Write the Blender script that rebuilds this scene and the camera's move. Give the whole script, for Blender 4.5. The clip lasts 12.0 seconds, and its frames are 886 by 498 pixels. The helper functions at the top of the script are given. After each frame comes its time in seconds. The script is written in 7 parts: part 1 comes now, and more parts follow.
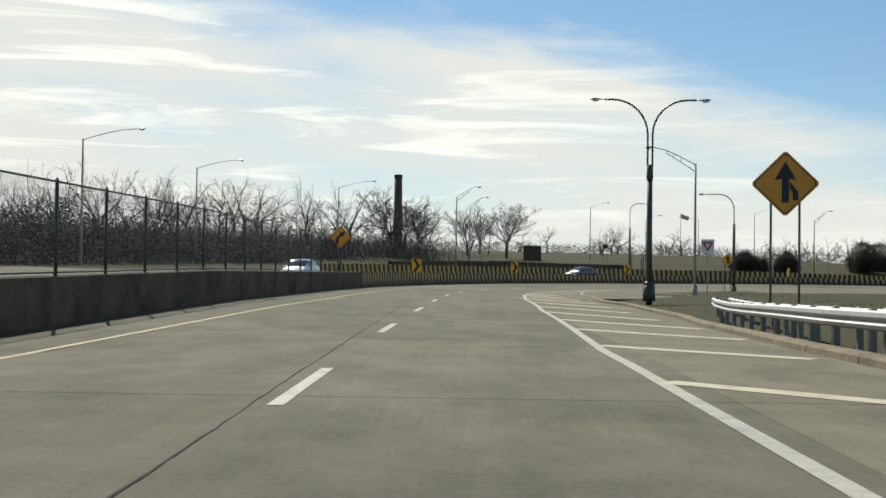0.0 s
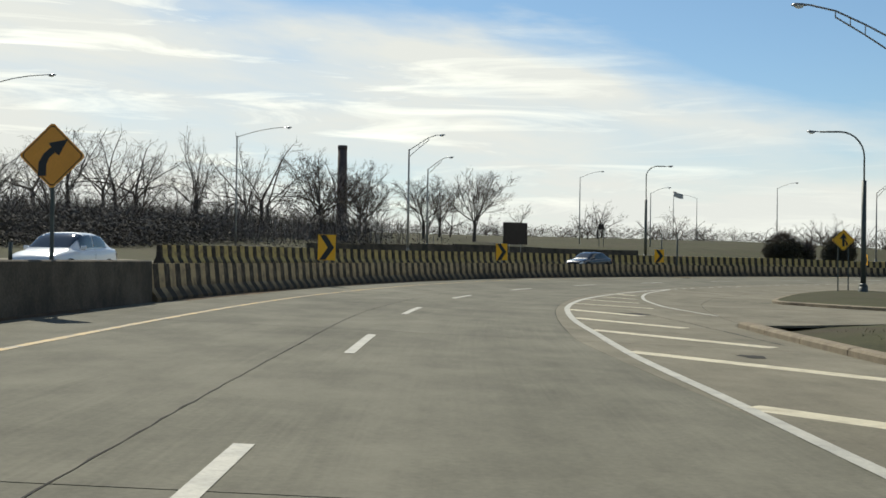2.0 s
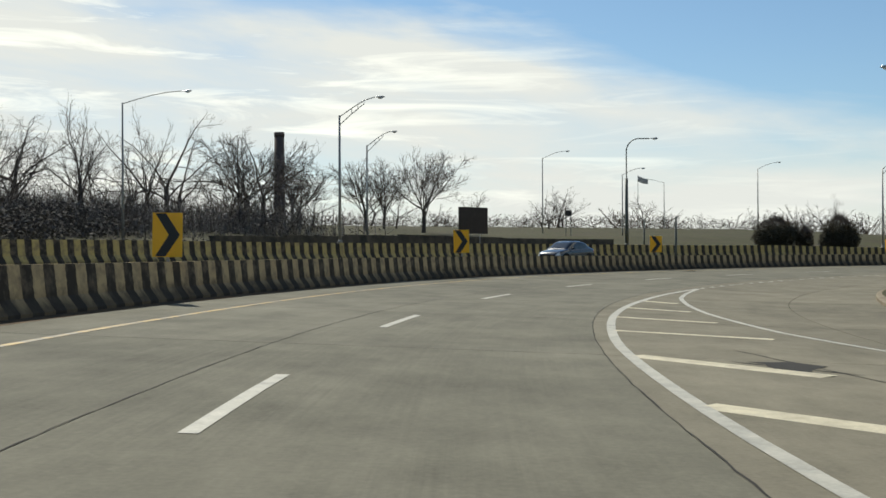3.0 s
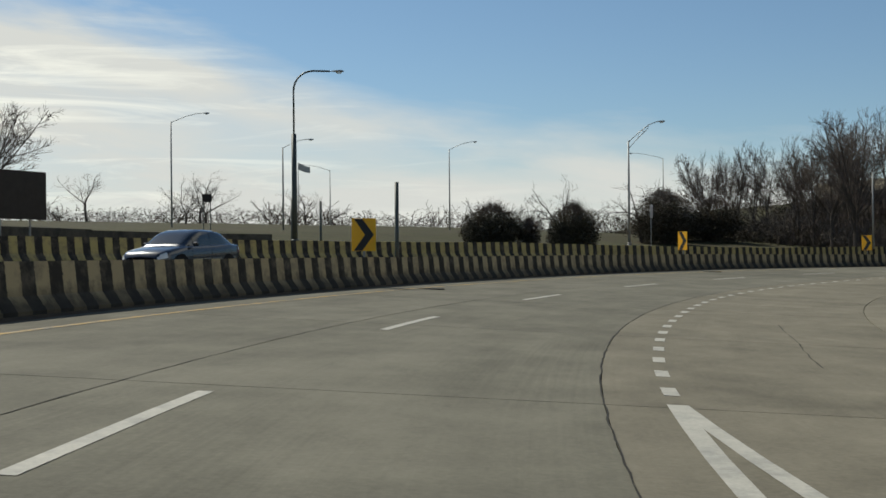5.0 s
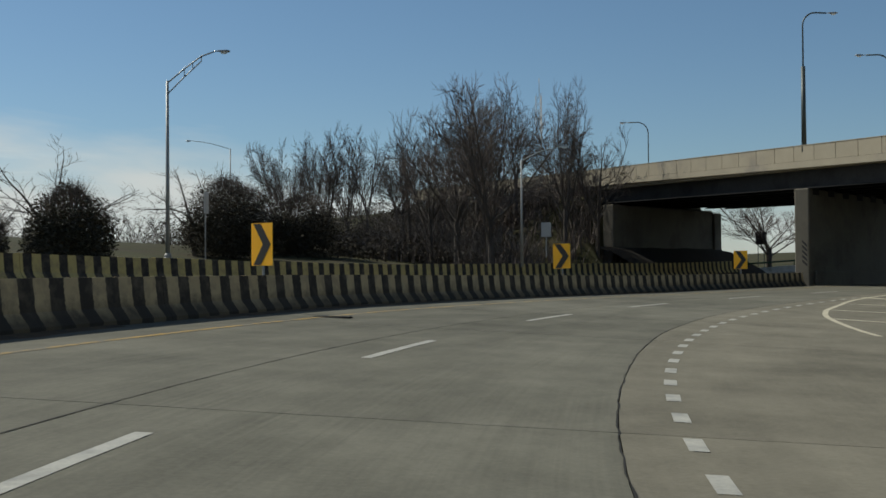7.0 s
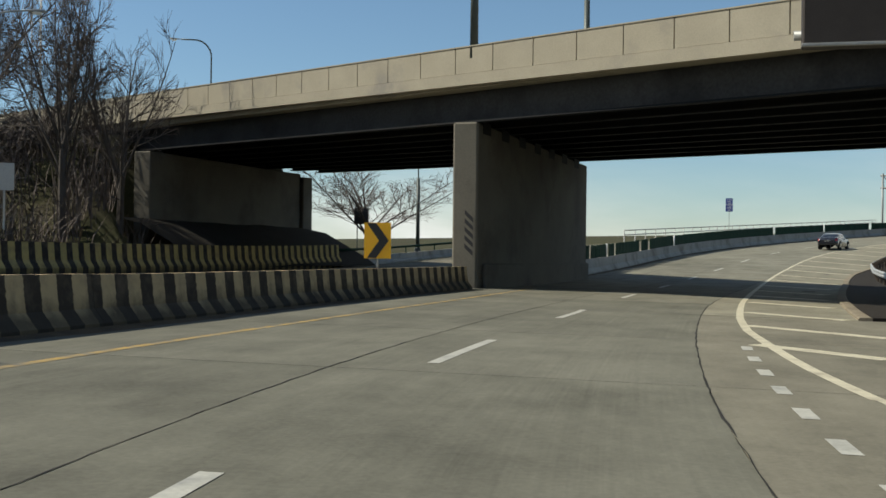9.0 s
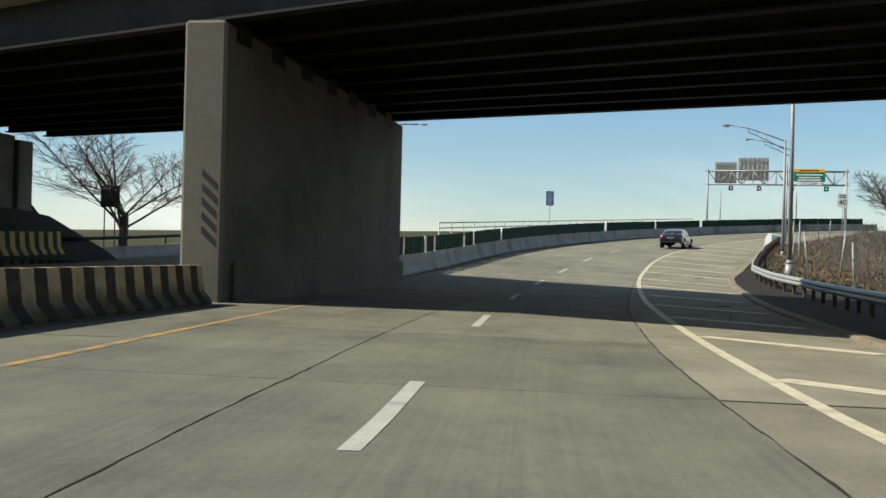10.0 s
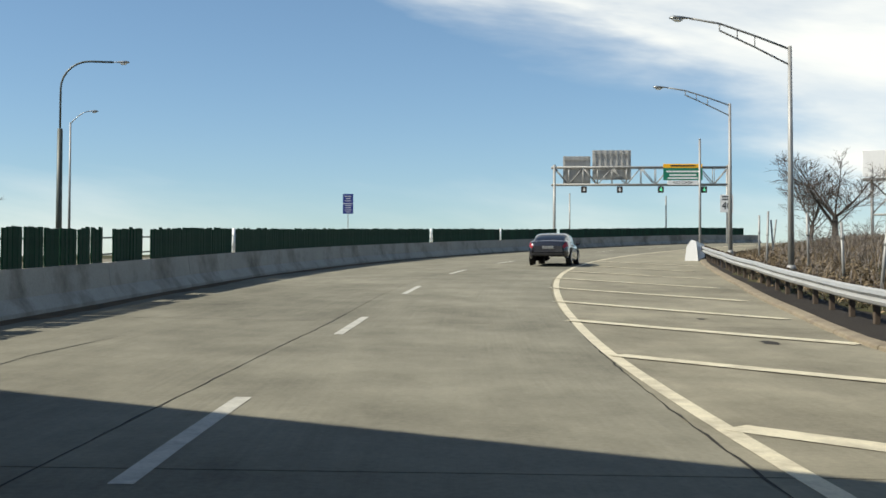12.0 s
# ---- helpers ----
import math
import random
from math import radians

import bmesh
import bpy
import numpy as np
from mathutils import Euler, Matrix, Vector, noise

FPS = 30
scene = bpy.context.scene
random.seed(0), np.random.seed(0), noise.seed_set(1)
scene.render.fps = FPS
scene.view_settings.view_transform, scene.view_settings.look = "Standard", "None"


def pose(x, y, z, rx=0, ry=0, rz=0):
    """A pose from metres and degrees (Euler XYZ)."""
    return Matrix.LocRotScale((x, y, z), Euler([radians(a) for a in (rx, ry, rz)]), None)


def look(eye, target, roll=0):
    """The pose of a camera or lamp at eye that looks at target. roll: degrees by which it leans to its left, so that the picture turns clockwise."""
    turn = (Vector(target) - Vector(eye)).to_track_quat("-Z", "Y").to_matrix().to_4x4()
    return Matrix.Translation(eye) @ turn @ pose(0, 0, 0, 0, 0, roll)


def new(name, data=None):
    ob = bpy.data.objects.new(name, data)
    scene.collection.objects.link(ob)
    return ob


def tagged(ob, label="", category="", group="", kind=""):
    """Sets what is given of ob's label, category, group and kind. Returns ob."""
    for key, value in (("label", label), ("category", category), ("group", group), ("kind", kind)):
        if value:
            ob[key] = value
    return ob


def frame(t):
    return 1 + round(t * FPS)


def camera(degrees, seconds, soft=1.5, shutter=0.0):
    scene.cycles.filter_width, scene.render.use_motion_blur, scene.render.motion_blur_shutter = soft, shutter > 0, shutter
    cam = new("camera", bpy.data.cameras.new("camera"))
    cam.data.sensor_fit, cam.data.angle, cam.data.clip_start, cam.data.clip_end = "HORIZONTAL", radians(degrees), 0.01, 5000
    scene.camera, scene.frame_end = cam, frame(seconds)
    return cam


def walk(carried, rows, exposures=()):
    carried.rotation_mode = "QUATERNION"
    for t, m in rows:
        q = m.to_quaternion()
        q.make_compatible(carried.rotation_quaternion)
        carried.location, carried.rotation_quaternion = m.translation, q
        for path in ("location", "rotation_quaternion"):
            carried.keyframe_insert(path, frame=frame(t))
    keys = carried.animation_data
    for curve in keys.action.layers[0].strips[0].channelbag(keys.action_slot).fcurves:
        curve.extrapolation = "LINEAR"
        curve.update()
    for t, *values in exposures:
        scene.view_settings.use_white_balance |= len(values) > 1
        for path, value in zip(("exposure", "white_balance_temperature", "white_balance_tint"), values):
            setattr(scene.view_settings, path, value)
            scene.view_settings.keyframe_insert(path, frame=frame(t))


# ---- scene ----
cam = camera(42.0, 12.0, soft=1.6)
PATH = [
    (0, (-12.566, -4.467, 1.183), (-11.841, -2.603, 1.225), 0.7),
    (0.5, (-8.369, 6.14, 1.203), (-7.63, 7.998, 1.245), 0.7),
    (0.7, (-6.657, 10.34, 1.222), (-5.915, 12.197, 1.255), 0.6),
    (1, (-4.102, 16.577, 1.244), (-3.354, 18.431, 1.287), 0.4),
    (1.5, (0.006, 26.743, 1.25), (0.771, 28.59, 1.281), 0.3),
    (2, (4.086, 36.191, 1.268), (4.883, 38.025, 1.289), 0.7),
    (2.5, (8.093, 45.181, 1.278), (8.918, 47.003, 1.288), 0.4),
    (2.7, (9.714, 48.531, 1.264), (10.554, 50.346, 1.277), 0.1),
    (4.3, (25.101, 75.356, 1.204), (26.272, 76.977, 1.223), -0.5),
    (4.5, (27.382, 78.36, 1.222), (28.61, 79.938, 1.267), -0.3),
    (5, (33.57, 85.352, 1.214), (34.935, 86.814, 1.225), -0.6),
    (5.5, (40.315, 91.67, 1.198), (41.806, 93.003, 1.235), -0.9),
    (6, (47.725, 97.542, 1.195), (49.336, 98.727, 1.229), -0.9),
    (6.5, (55.473, 102.526, 1.192), (57.186, 103.557, 1.223), -1.1),
    (7, (63.695, 106.904, 1.239), (65.494, 107.776, 1.275), -0.4),
    (7.5, (72.01, 110.402, 1.232), (73.882, 111.104, 1.266), 0.0),
    (7.7, (75.35, 111.575, 1.25), (77.248, 112.205, 1.28), 0.0),
    (9.3, (101.892, 115.746, 1.276), (103.891, 115.805, 1.291), 0.7),
    (9.5, (105.314, 115.711, 1.252), (107.314, 115.701, 1.27), 0.7),
    (10, (113.97, 115.228, 1.221), (115.962, 115.056, 1.232), 1.4),
    (10.5, (122.765, 113.995, 1.222), (124.741, 113.691, 1.238), 0.9),
    (11, (132.516, 112.175, 1.183), (134.477, 111.785, 1.216), 0.4),
    (11.3, (138.416, 110.901, 1.186), (140.369, 110.473, 1.237), 0.1),
    (11.5, (142.311, 110.0, 1.21), (144.259, 109.549, 1.27), -0.1),
    (12, (151.878, 107.594, 1.286), (153.814, 107.096, 1.349), 0.2),
]
walk(cam, [(t, look(eye, target, roll)) for t, eye, target, roll in PATH],
     exposures=[(0.0, 0.12, 6800, 4), (2.7, 0.12, 6800, 4), (4.5, -0.04, 6800, 5), (5.5, -0.22, 6750, 5), (7.0, -0.3, 6550, 4), (7.7, -0.16, 6550, 4), (9.5, 0.34, 6800, 4), (10.4, 0.48, 6800, 5), (11.0, 0.36, 6750, 5), (11.4, 0.42, 6750, 5), (12.0, 0.46, 6800, 6)])

# ---- world, sun ----
SUN_AZ, SUN_EL = radians(3.0), radians(44.0)
world = bpy.data.worlds.new("sky")
scene.world = world
world.use_nodes = True
wn, wl = world.node_tree.nodes, world.node_tree.links
wn.clear()


def wnode(kind, **values):
    n = wn.new(kind)
    for key, value in values.items():
        n.inputs[key].default_value = value
    return n


sky = wn.new("ShaderNodeTexSky")
sky.sky_type = "NISHITA"
sky.sun_disc = False
sky.sun_elevation = SUN_EL
sky.sun_rotation = SUN_AZ
sky.air_density, sky.dust_density, sky.ozone_density = 1.0, 0.2, 4.0
w_geo = wn.new("ShaderNodeTexCoord")
# flatten the sky dome to a cloud layer: direction / (height + a little)
w_sep = wn.new("ShaderNodeSeparateXYZ")
wl.new(w_geo.outputs["Generated"], w_sep.inputs[0])


def wmath(op, a, b=None, clamp=False):
    n = wn.new("ShaderNodeMath")
    n.operation, n.use_clamp = op, clamp
    for i, v in enumerate((a, b)):
        if v is None:
            continue
        if isinstance(v, (int, float)):
            n.inputs[i].default_value = v
        else:
            wl.new(v, n.inputs[i])
    return n.outputs[0]


# azimuth (degrees from +y to +x) and elevation of the view ray
w_az = wmath("MULTIPLY", wmath("ARCTAN2", w_sep.outputs[0], w_sep.outputs[1]), 57.2958)
w_el = wmath("MULTIPLY", wmath("ARCSINE", w_sep.outputs[2]), 57.2958)
w_c = wn.new("ShaderNodeCombineXYZ")
wl.new(wmath("MULTIPLY", w_az, 0.055), w_c.inputs[0])
wl.new(wmath("ADD", wmath("MULTIPLY", w_el, 0.25), wmath("MULTIPLY", w_az, 0.03)), w_c.inputs[1])
w_soft = wnode("ShaderNodeTexNoise", Scale=1.0, Detail=6.0, Roughness=0.55, Distortion=0.2)
wl.new(w_c.outputs[0], w_soft.inputs["Vector"])
w_c2 = wn.new("ShaderNodeCombineXYZ")
wl.new(wmath("MULTIPLY", w_az, 0.09), w_c2.inputs[0])
wl.new(wmath("MULTIPLY", w_el, 0.85), w_c2.inputs[1])
w_c2.inputs[2].default_value = 4.3
w_streak = wnode("ShaderNodeTexNoise", Scale=1.0, Detail=7.0, Roughness=0.6, Distortion=0.9)
wl.new(w_c2.outputs[0], w_streak.inputs["Vector"])
w_n = wmath("MULTIPLY", wmath("SUBTRACT", w_soft.outputs[0], 0.5), 9.0)
# one bank of cirrus sinks to the horizon from the sun's side round to the east, a second stands higher beyond it
w_bank1 = wmath("DIVIDE", wmath("ADD", wmath("SUBTRACT", wmath("SUBTRACT", 17.2, wmath("MULTIPLY", w_az, 0.19)), w_el), w_n), 3.5)
w_bank2 = wmath("DIVIDE", wmath("ADD", wmath("ADD", wmath("SUBTRACT", w_el, 13.4), wmath("MULTIPLY", wmath("SUBTRACT", w_az, 103.5), 0.52)), w_n), 4.0)
w_bank1 = wmath("MULTIPLY", w_bank1, wmath("DIVIDE", wmath("ADD", w_az, 78.0), 30.0, True))
w_haze = wmath("MULTIPLY", wmath("SUBTRACT", wmath("ADD", 5.2, wmath("MULTIPLY", w_n, 0.8)), w_el), 0.16)
w_cov = wmath("MAXIMUM", wmath("MAXIMUM", w_bank1, wmath("MULTIPLY", wmath("MULTIPLY", w_bank2, 0.9, True), wmath("MULTIPLY", wmath("DIVIDE", wmath("SUBTRACT", 40.0, w_el), 14.0, True), wmath("DIVIDE", wmath("SUBTRACT", 165.0, w_az), 25.0, True)))), w_haze, False)
w_cov = wmath("MULTIPLY", w_cov, 1.0, True)
w_thick = wmath("ADD", wmath("SUBTRACT", 0.80, wmath("MULTIPLY", wmath("MAXIMUM", w_az, 0.0), 0.006)), wmath("MULTIPLY", wmath("SUBTRACT", w_soft.outputs[0], 0.42), 1.9))
w_thick = wmath("ADD", w_thick, wmath("ADD", wmath("MULTIPLY", wmath("MULTIPLY", w_bank2, 1.0, True), 0.62), wmath("MULTIPLY", wmath("MULTIPLY", w_haze, 1.0, True), 0.5)))
w_fac = wmath("MULTIPLY", w_cov, w_thick, True)
w_mix = wn.new("ShaderNodeMixRGB")
w_mix.inputs["Color2"].default_value = (8.3, 8.45, 8.5, 1)
wl.new(w_fac, w_mix.inputs["Fac"])
w_clear = wn.new("ShaderNodeMixRGB")
w_clear.blend_type = "MULTIPLY"
w_clear.inputs["Fac"].default_value = 1.0
w_tint = wn.new("ShaderNodeMixRGB")
w_tint.inputs["Color1"].default_value, w_tint.inputs["Color2"].default_value = (0.925, 0.98, 1.0, 1), (0.87, 0.94, 1.02, 1)
wl.new(wmath("DIVIDE", wmath("SUBTRACT", 16.0, w_el), 14.0, True), w_tint.inputs["Fac"])
wl.new(w_tint.outputs[0], w_clear.inputs["Color2"])
wl.new(sky.outputs[0], w_clear.inputs["Color1"])
wl.new(w_clear.outputs[0], w_mix.inputs["Color1"])
# brighter ribs where the cloud is lit through, near the sun
w_rib = wmath("MULTIPLY", wmath("SUBTRACT", w_streak.outputs[0], 0.53), 4.5, True)
w_near = wmath("MULTIPLY", wmath("SUBTRACT", 1.15, wmath("DIVIDE", wmath("ABSOLUTE", wmath("SUBTRACT", w_az, 8.0)), 38.0)), 1.0, True)
w_mix2 = wn.new("ShaderNodeMixRGB")
w_mix2.inputs["Color2"].default_value = (13.0, 13.0, 12.2, 1)
wl.new(wmath("MULTIPLY", wmath("MULTIPLY", w_rib, w_near), w_cov, True), w_mix2.inputs["Fac"])
wl.new(w_mix.outputs[0], w_mix2.inputs["Color1"])
w_bg = wnode("ShaderNodeBackground", Strength=0.09)
wl.new(w_mix2.outputs[0], w_bg.inputs[0])
w_out = wn.new("ShaderNodeOutputWorld")
wl.new(w_bg.outputs[0], w_out.inputs[0])

sun = new("sun", bpy.data.lights.new("sun", "SUN"))
sun.data.energy, sun.data.angle, sun.data.color = 5.0, radians(0.6), (1.0, 0.95, 0.87)
sun_dir = Vector((math.sin(SUN_AZ) * math.cos(SUN_EL), math.cos(SUN_AZ) * math.cos(SUN_EL), math.sin(SUN_EL)))
sun.matrix_world = look((0, 0, 60), Vector((0, 0, 60)) - sun_dir)

# ---- materials ----


def mat(name, color, rough=0.7, metal=0.0, vary=0.15, scale=3.0, fine=40.0, bump=0.1, coat=0.0, spot=None, spots=0.0, island=0.0):
    """A painted, worn or grown surface: two scales of noise on the colour, stains of a second colour, fine relief."""
    m = bpy.data.materials.new(name)
    m.use_nodes = True
    nt, ln = m.node_tree.nodes, m.node_tree.links
    b = nt["Principled BSDF"]
    b.inputs["Roughness"].default_value, b.inputs["Metallic"].default_value = rough, metal
    b.inputs["Specular IOR Level"].default_value = 0.5 if rough < 0.58 else 0.15
    b.inputs["Coat Weight"].default_value = coat
    tc = nt.new("ShaderNodeTexCoord")
    n1 = nt.new("ShaderNodeTexNoise")
    n1.inputs["Scale"].default_value, n1.inputs["Detail"].default_value = scale, 5.0
    n2 = nt.new("ShaderNodeTexNoise")
    n2.inputs["Scale"].default_value, n2.inputs["Detail"].default_value = fine, 3.0
    for n in (n1, n2):
        ln.new(tc.outputs["Object"], n.inputs["Vector"])
    add = nt.new("ShaderNodeMath")
    add.operation = "ADD"
    ln.new(n1.outputs[0], add.inputs[0])
    ln.new(n2.outputs[0], add.inputs[1])
    mr = nt.new("ShaderNodeMapRange")
    mr.inputs["From Min"].default_value, mr.inputs["From Max"].default_value = 0.6, 1.4
    mr.inputs["To Min"].default_value, mr.inputs["To Max"].default_value = 1 - vary, 1 + vary
    ln.new(add.outputs[0], mr.inputs["Value"])
    mul = nt.new("ShaderNodeMixRGB")
    mul.blend_type = "MULTIPLY"
    mul.inputs["Fac"].default_value = 1.0
    mul.inputs["Color1"].default_value = (*color, 1)
    ln.new(mr.outputs[0], mul.inputs["Color2"])
    last = mul.outputs[0]
    if island:
        gi = nt.new("ShaderNodeNewGeometry")
        mi = nt.new("ShaderNodeMapRange")
        mi.inputs["To Min"].default_value, mi.inputs["To Max"].default_value = 1 - island, 1 + island
        ln.new(gi.outputs["Random Per Island"], mi.inputs["Value"])
        m3 = nt.new("ShaderNodeMixRGB")
        m3.blend_type = "MULTIPLY"
        m3.inputs["Fac"].default_value = 1.0
        ln.new(last, m3.inputs["Color1"])
        ln.new(mi.outputs[0], m3.inputs["Color2"])
        last = m3.outputs[0]
    if spots > 0:
        n3 = nt.new("ShaderNodeTexNoise")
        n3.inputs["Scale"].default_value, n3.inputs["Detail"].default_value, n3.inputs["Roughness"].default_value = scale * 0.6, 8.0, 0.65
        ln.new(tc.outputs["Object"], n3.inputs["Vector"])
        r3 = nt.new("ShaderNodeMapRange")
        r3.inputs["From Min"].default_value, r3.inputs["From Max"].default_value = 0.62 - 0.25 * spots, 0.78 - 0.2 * spots
        ln.new(n3.outputs[0], r3.inputs["Value"])
        m2 = nt.new("ShaderNodeMixRGB")
        m2.inputs["Color2"].default_value = (*(spot or (0.03, 0.03, 0.03)), 1)
        ln.new(r3.outputs[0], m2.inputs["Fac"])
        ln.new(last, m2.inputs["Color1"])
        last = m2.outputs[0]
    ln.new(last, b.inputs["Base Color"])
    if bump > 0:
        bp = nt.new("ShaderNodeBump")
        bp.inputs["Strength"].default_value, bp.inputs["Distance"].default_value = bump, 0.02
        ln.new(n2.outputs[0], bp.inputs["Height"])
        ln.new(bp.outputs[0], b.inputs["Normal"])
    return m


def pavement_mat(name, tone, wear):
    """Brushed concrete paving: slab to slab tone, wheel paths along the lane (u across in metres, v along), oil drip, patches, tining."""
    m = bpy.data.materials.new(name)
    m.use_nodes = True
    nt, ln = m.node_tree.nodes, m.node_tree.links
    b = nt["Principled BSDF"]
    b.inputs["Roughness"].default_value, b.inputs["Specular IOR Level"].default_value = 0.92, 0.12
    uv = nt.new("ShaderNodeUVMap")
    sep = nt.new("ShaderNodeSeparateXYZ")
    ln.new(uv.outputs[0], sep.inputs[0])

    def noise(sx, sy, scale, detail, rough=0.6):
        mp = nt.new("ShaderNodeMapping")
        mp.inputs["Scale"].default_value = (sx, sy, 1)
        ln.new(uv.outputs[0], mp.inputs[0])
        n = nt.new("ShaderNodeTexNoise")
        n.inputs["Scale"].default_value, n.inputs["Detail"].default_value, n.inputs["Roughness"].default_value = scale, detail, rough
        ln.new(mp.outputs[0], n.inputs["Vector"])
        return n.outputs[0]

    def math_(op, a, c, clamp=False):
        n = nt.new("ShaderNodeMath")
        n.operation, n.use_clamp = op, clamp
        for i, v in enumerate((a, c)):
            if isinstance(v, (int, float)):
                n.inputs[i].default_value = v
            else:
                ln.new(v, n.inputs[i])
        return n.outputs[0]

    streak = noise(2.2, 0.05, 1.0, 6.0)
    patch = noise(0.16, 0.10, 1.0, 7.0)
    grain = noise(1, 1, 16.0, 6.0, 0.75)
    groove = noise(17.0, 0.22, 1.0, 3.0, 0.6)
    oi = nt.new("ShaderNodeObjectInfo")
    blotch = noise(0.7, 0.45, 1.0, 5.0, 0.62)
    stain = math_("MULTIPLY", math_("SUBTRACT", noise(0.5, 0.09, 1.0, 6.0, 0.6), 0.56), 2.2, True)
    tone_ = math_("ADD", math_("SUBTRACT", math_("MULTIPLY", math_("SUBTRACT", patch, 0.5), 1.0), math_("MULTIPLY", stain, 0.38)), math_("MULTIPLY", math_("SUBTRACT", blotch, 0.5), 1.15))
    tone_ = math_("ADD", tone_, math_("MULTIPLY", math_("SUBTRACT", streak, 0.5), 0.28 * wear))
    tone_ = math_("ADD", tone_, math_("MULTIPLY", math_("SUBTRACT", noise(2.6, 1.4, 1.0, 6.0, 0.68), 0.5), 0.5))
    tone_ = math_("ADD", tone_, math_("MULTIPLY", math_("SUBTRACT", grain, 0.5), 0.8))
    tone_ = math_("ADD", tone_, math_("MULTIPLY", math_("MULTIPLY", math_("SUBTRACT", groove, 0.5), 0.55 * wear), math_("MULTIPLY", math_("SUBTRACT", noise(0.35, 0.12, 1.0, 3.0), 0.38), 4.0, True)))
    tone_ = math_("ADD", tone_, math_("MULTIPLY", math_("SUBTRACT", oi.outputs["Random"], 0.5), 0.16))
    tone_ = math_("MAXIMUM", math_("ADD", tone_, 1.1), 0.3)
    mul = nt.new("ShaderNodeMixRGB")
    mul.blend_type = "MULTIPLY"
    mul.inputs["Fac"].default_value = 1.0
    mul.inputs["Color1"].default_value = (*tone, 1)
    ln.new(tone_, mul.inputs["Color2"])
    ln.new(mul.outputs[0], b.inputs["Base Color"])
    bp = nt.new("ShaderNodeBump")
    bp.inputs["Strength"].default_value, bp.inputs["Distance"].default_value = 0.25, 0.01
    ln.new(math_("ADD", grain, groove), bp.inputs["Height"])
    ln.new(bp.outputs[0], b.inputs["Normal"])
    return m


def stripe_mat(name, pitch, shift, c1, c2, grime):
    """Old hazard paint on concrete: two colours in turn along u (metres), chipped and sooted low down by spray (v: metres up)."""
    m = bpy.data.materials.new(name)
    m.use_nodes = True
    nt, ln = m.node_tree.nodes, m.node_tree.links
    b = nt["Principled BSDF"]
    b.inputs["Roughness"].default_value, b.inputs["Specular IOR Level"].default_value = 0.9, 0.12
    uv = nt.new("ShaderNodeUVMap")
    sep = nt.new("ShaderNodeSeparateXYZ")
    ln.new(uv.outputs[0], sep.inputs[0])
    n1 = nt.new("ShaderNodeTexNoise")
    n1.inputs["Scale"].default_value, n1.inputs["Detail"].default_value, n1.inputs["Roughness"].default_value = 2.3, 8.0, 0.65
    n2 = nt.new("ShaderNodeTexNoise")
    n2.inputs["Scale"].default_value, n2.inputs["Detail"].default_value = 14.0, 6.0
    n4 = nt.new("ShaderNodeTexNoise")
    n4.inputs["Scale"].default_value, n4.inputs["Detail"].default_value = 0.25, 3.0
    for n in (n1, n2, n4):
        ln.new(uv.outputs[0], n.inputs["Vector"])

    def math_(op, a, c, clamp=False):
        n = nt.new("ShaderNodeMath")
        n.operation, n.use_clamp = op, clamp
        for i, v in enumerate((a, c)):
            if isinstance(v, (int, float)):
                n.inputs[i].default_value = v
            else:
                ln.new(v, n.inputs[i])
        return n.outputs[0]

    edge = math_("MULTIPLY", math_("SUBTRACT", n2.outputs[0], 0.5), 0.1)
    u = math_("DIVIDE", math_("ADD", math_("ADD", sep.outputs[0], edge), shift), pitch)
    saw = math_("ABSOLUTE", math_("SUBTRACT", math_("FRACT", u, 0), 0.5), 0)
    band = math_("MULTIPLY", math_("SUBTRACT", saw, 0.245), 60.0, True)
    mix = nt.new("ShaderNodeMixRGB")
    mix.inputs["Color1"].default_value, mix.inputs["Color2"].default_value = (*c1, 1), (*c2, 1)
    ln.new(band, mix.inputs["Fac"])
    # chipped to bare concrete
    chip = math_("MULTIPLY", math_("SUBTRACT", n1.outputs[0], 0.47), 5.0, True)
    mix2 = nt.new("ShaderNodeMixRGB")
    mix2.inputs["Color2"].default_value = (0.185, 0.148, 0.105, 1)
    ln.new(math_("MULTIPLY", chip, math_("SUBTRACT", 0.85, math_("MULTIPLY", math_("DIVIDE", math_("SUBTRACT", sep.outputs[0], 85.0), 70.0, True), 0.35))), mix2.inputs["Fac"])
    ln.new(mix.outputs[0], mix2.inputs["Color1"])
    # road film thrown up by wheels
    film = math_("MULTIPLY", math_("SUBTRACT", math_("ADD", math_("MULTIPLY", n1.outputs[0], 0.5), grime), sep.outputs[1]), 2.6, True)
    film = math_("MULTIPLY", film, math_("ADD", 0.45, math_("MULTIPLY", n4.outputs[0], 0.7)), True)
    mix3 = nt.new("ShaderNodeMixRGB")
    mix3.inputs["Color2"].default_value = (0.042, 0.036, 0.028, 1)
    ln.new(film, mix3.inputs["Fac"])
    ln.new(mix2.outputs[0], mix3.inputs["Color1"])
    ln.new(mix3.outputs[0], b.inputs["Base Color"])
    bp = nt.new("ShaderNodeBump")
    bp.inputs["Strength"].default_value, bp.inputs["Distance"].default_value = 0.3, 0.01
    ln.new(n2.outputs[0], bp.inputs["Height"])
    ln.new(bp.outputs[0], b.inputs["Normal"])
    return m


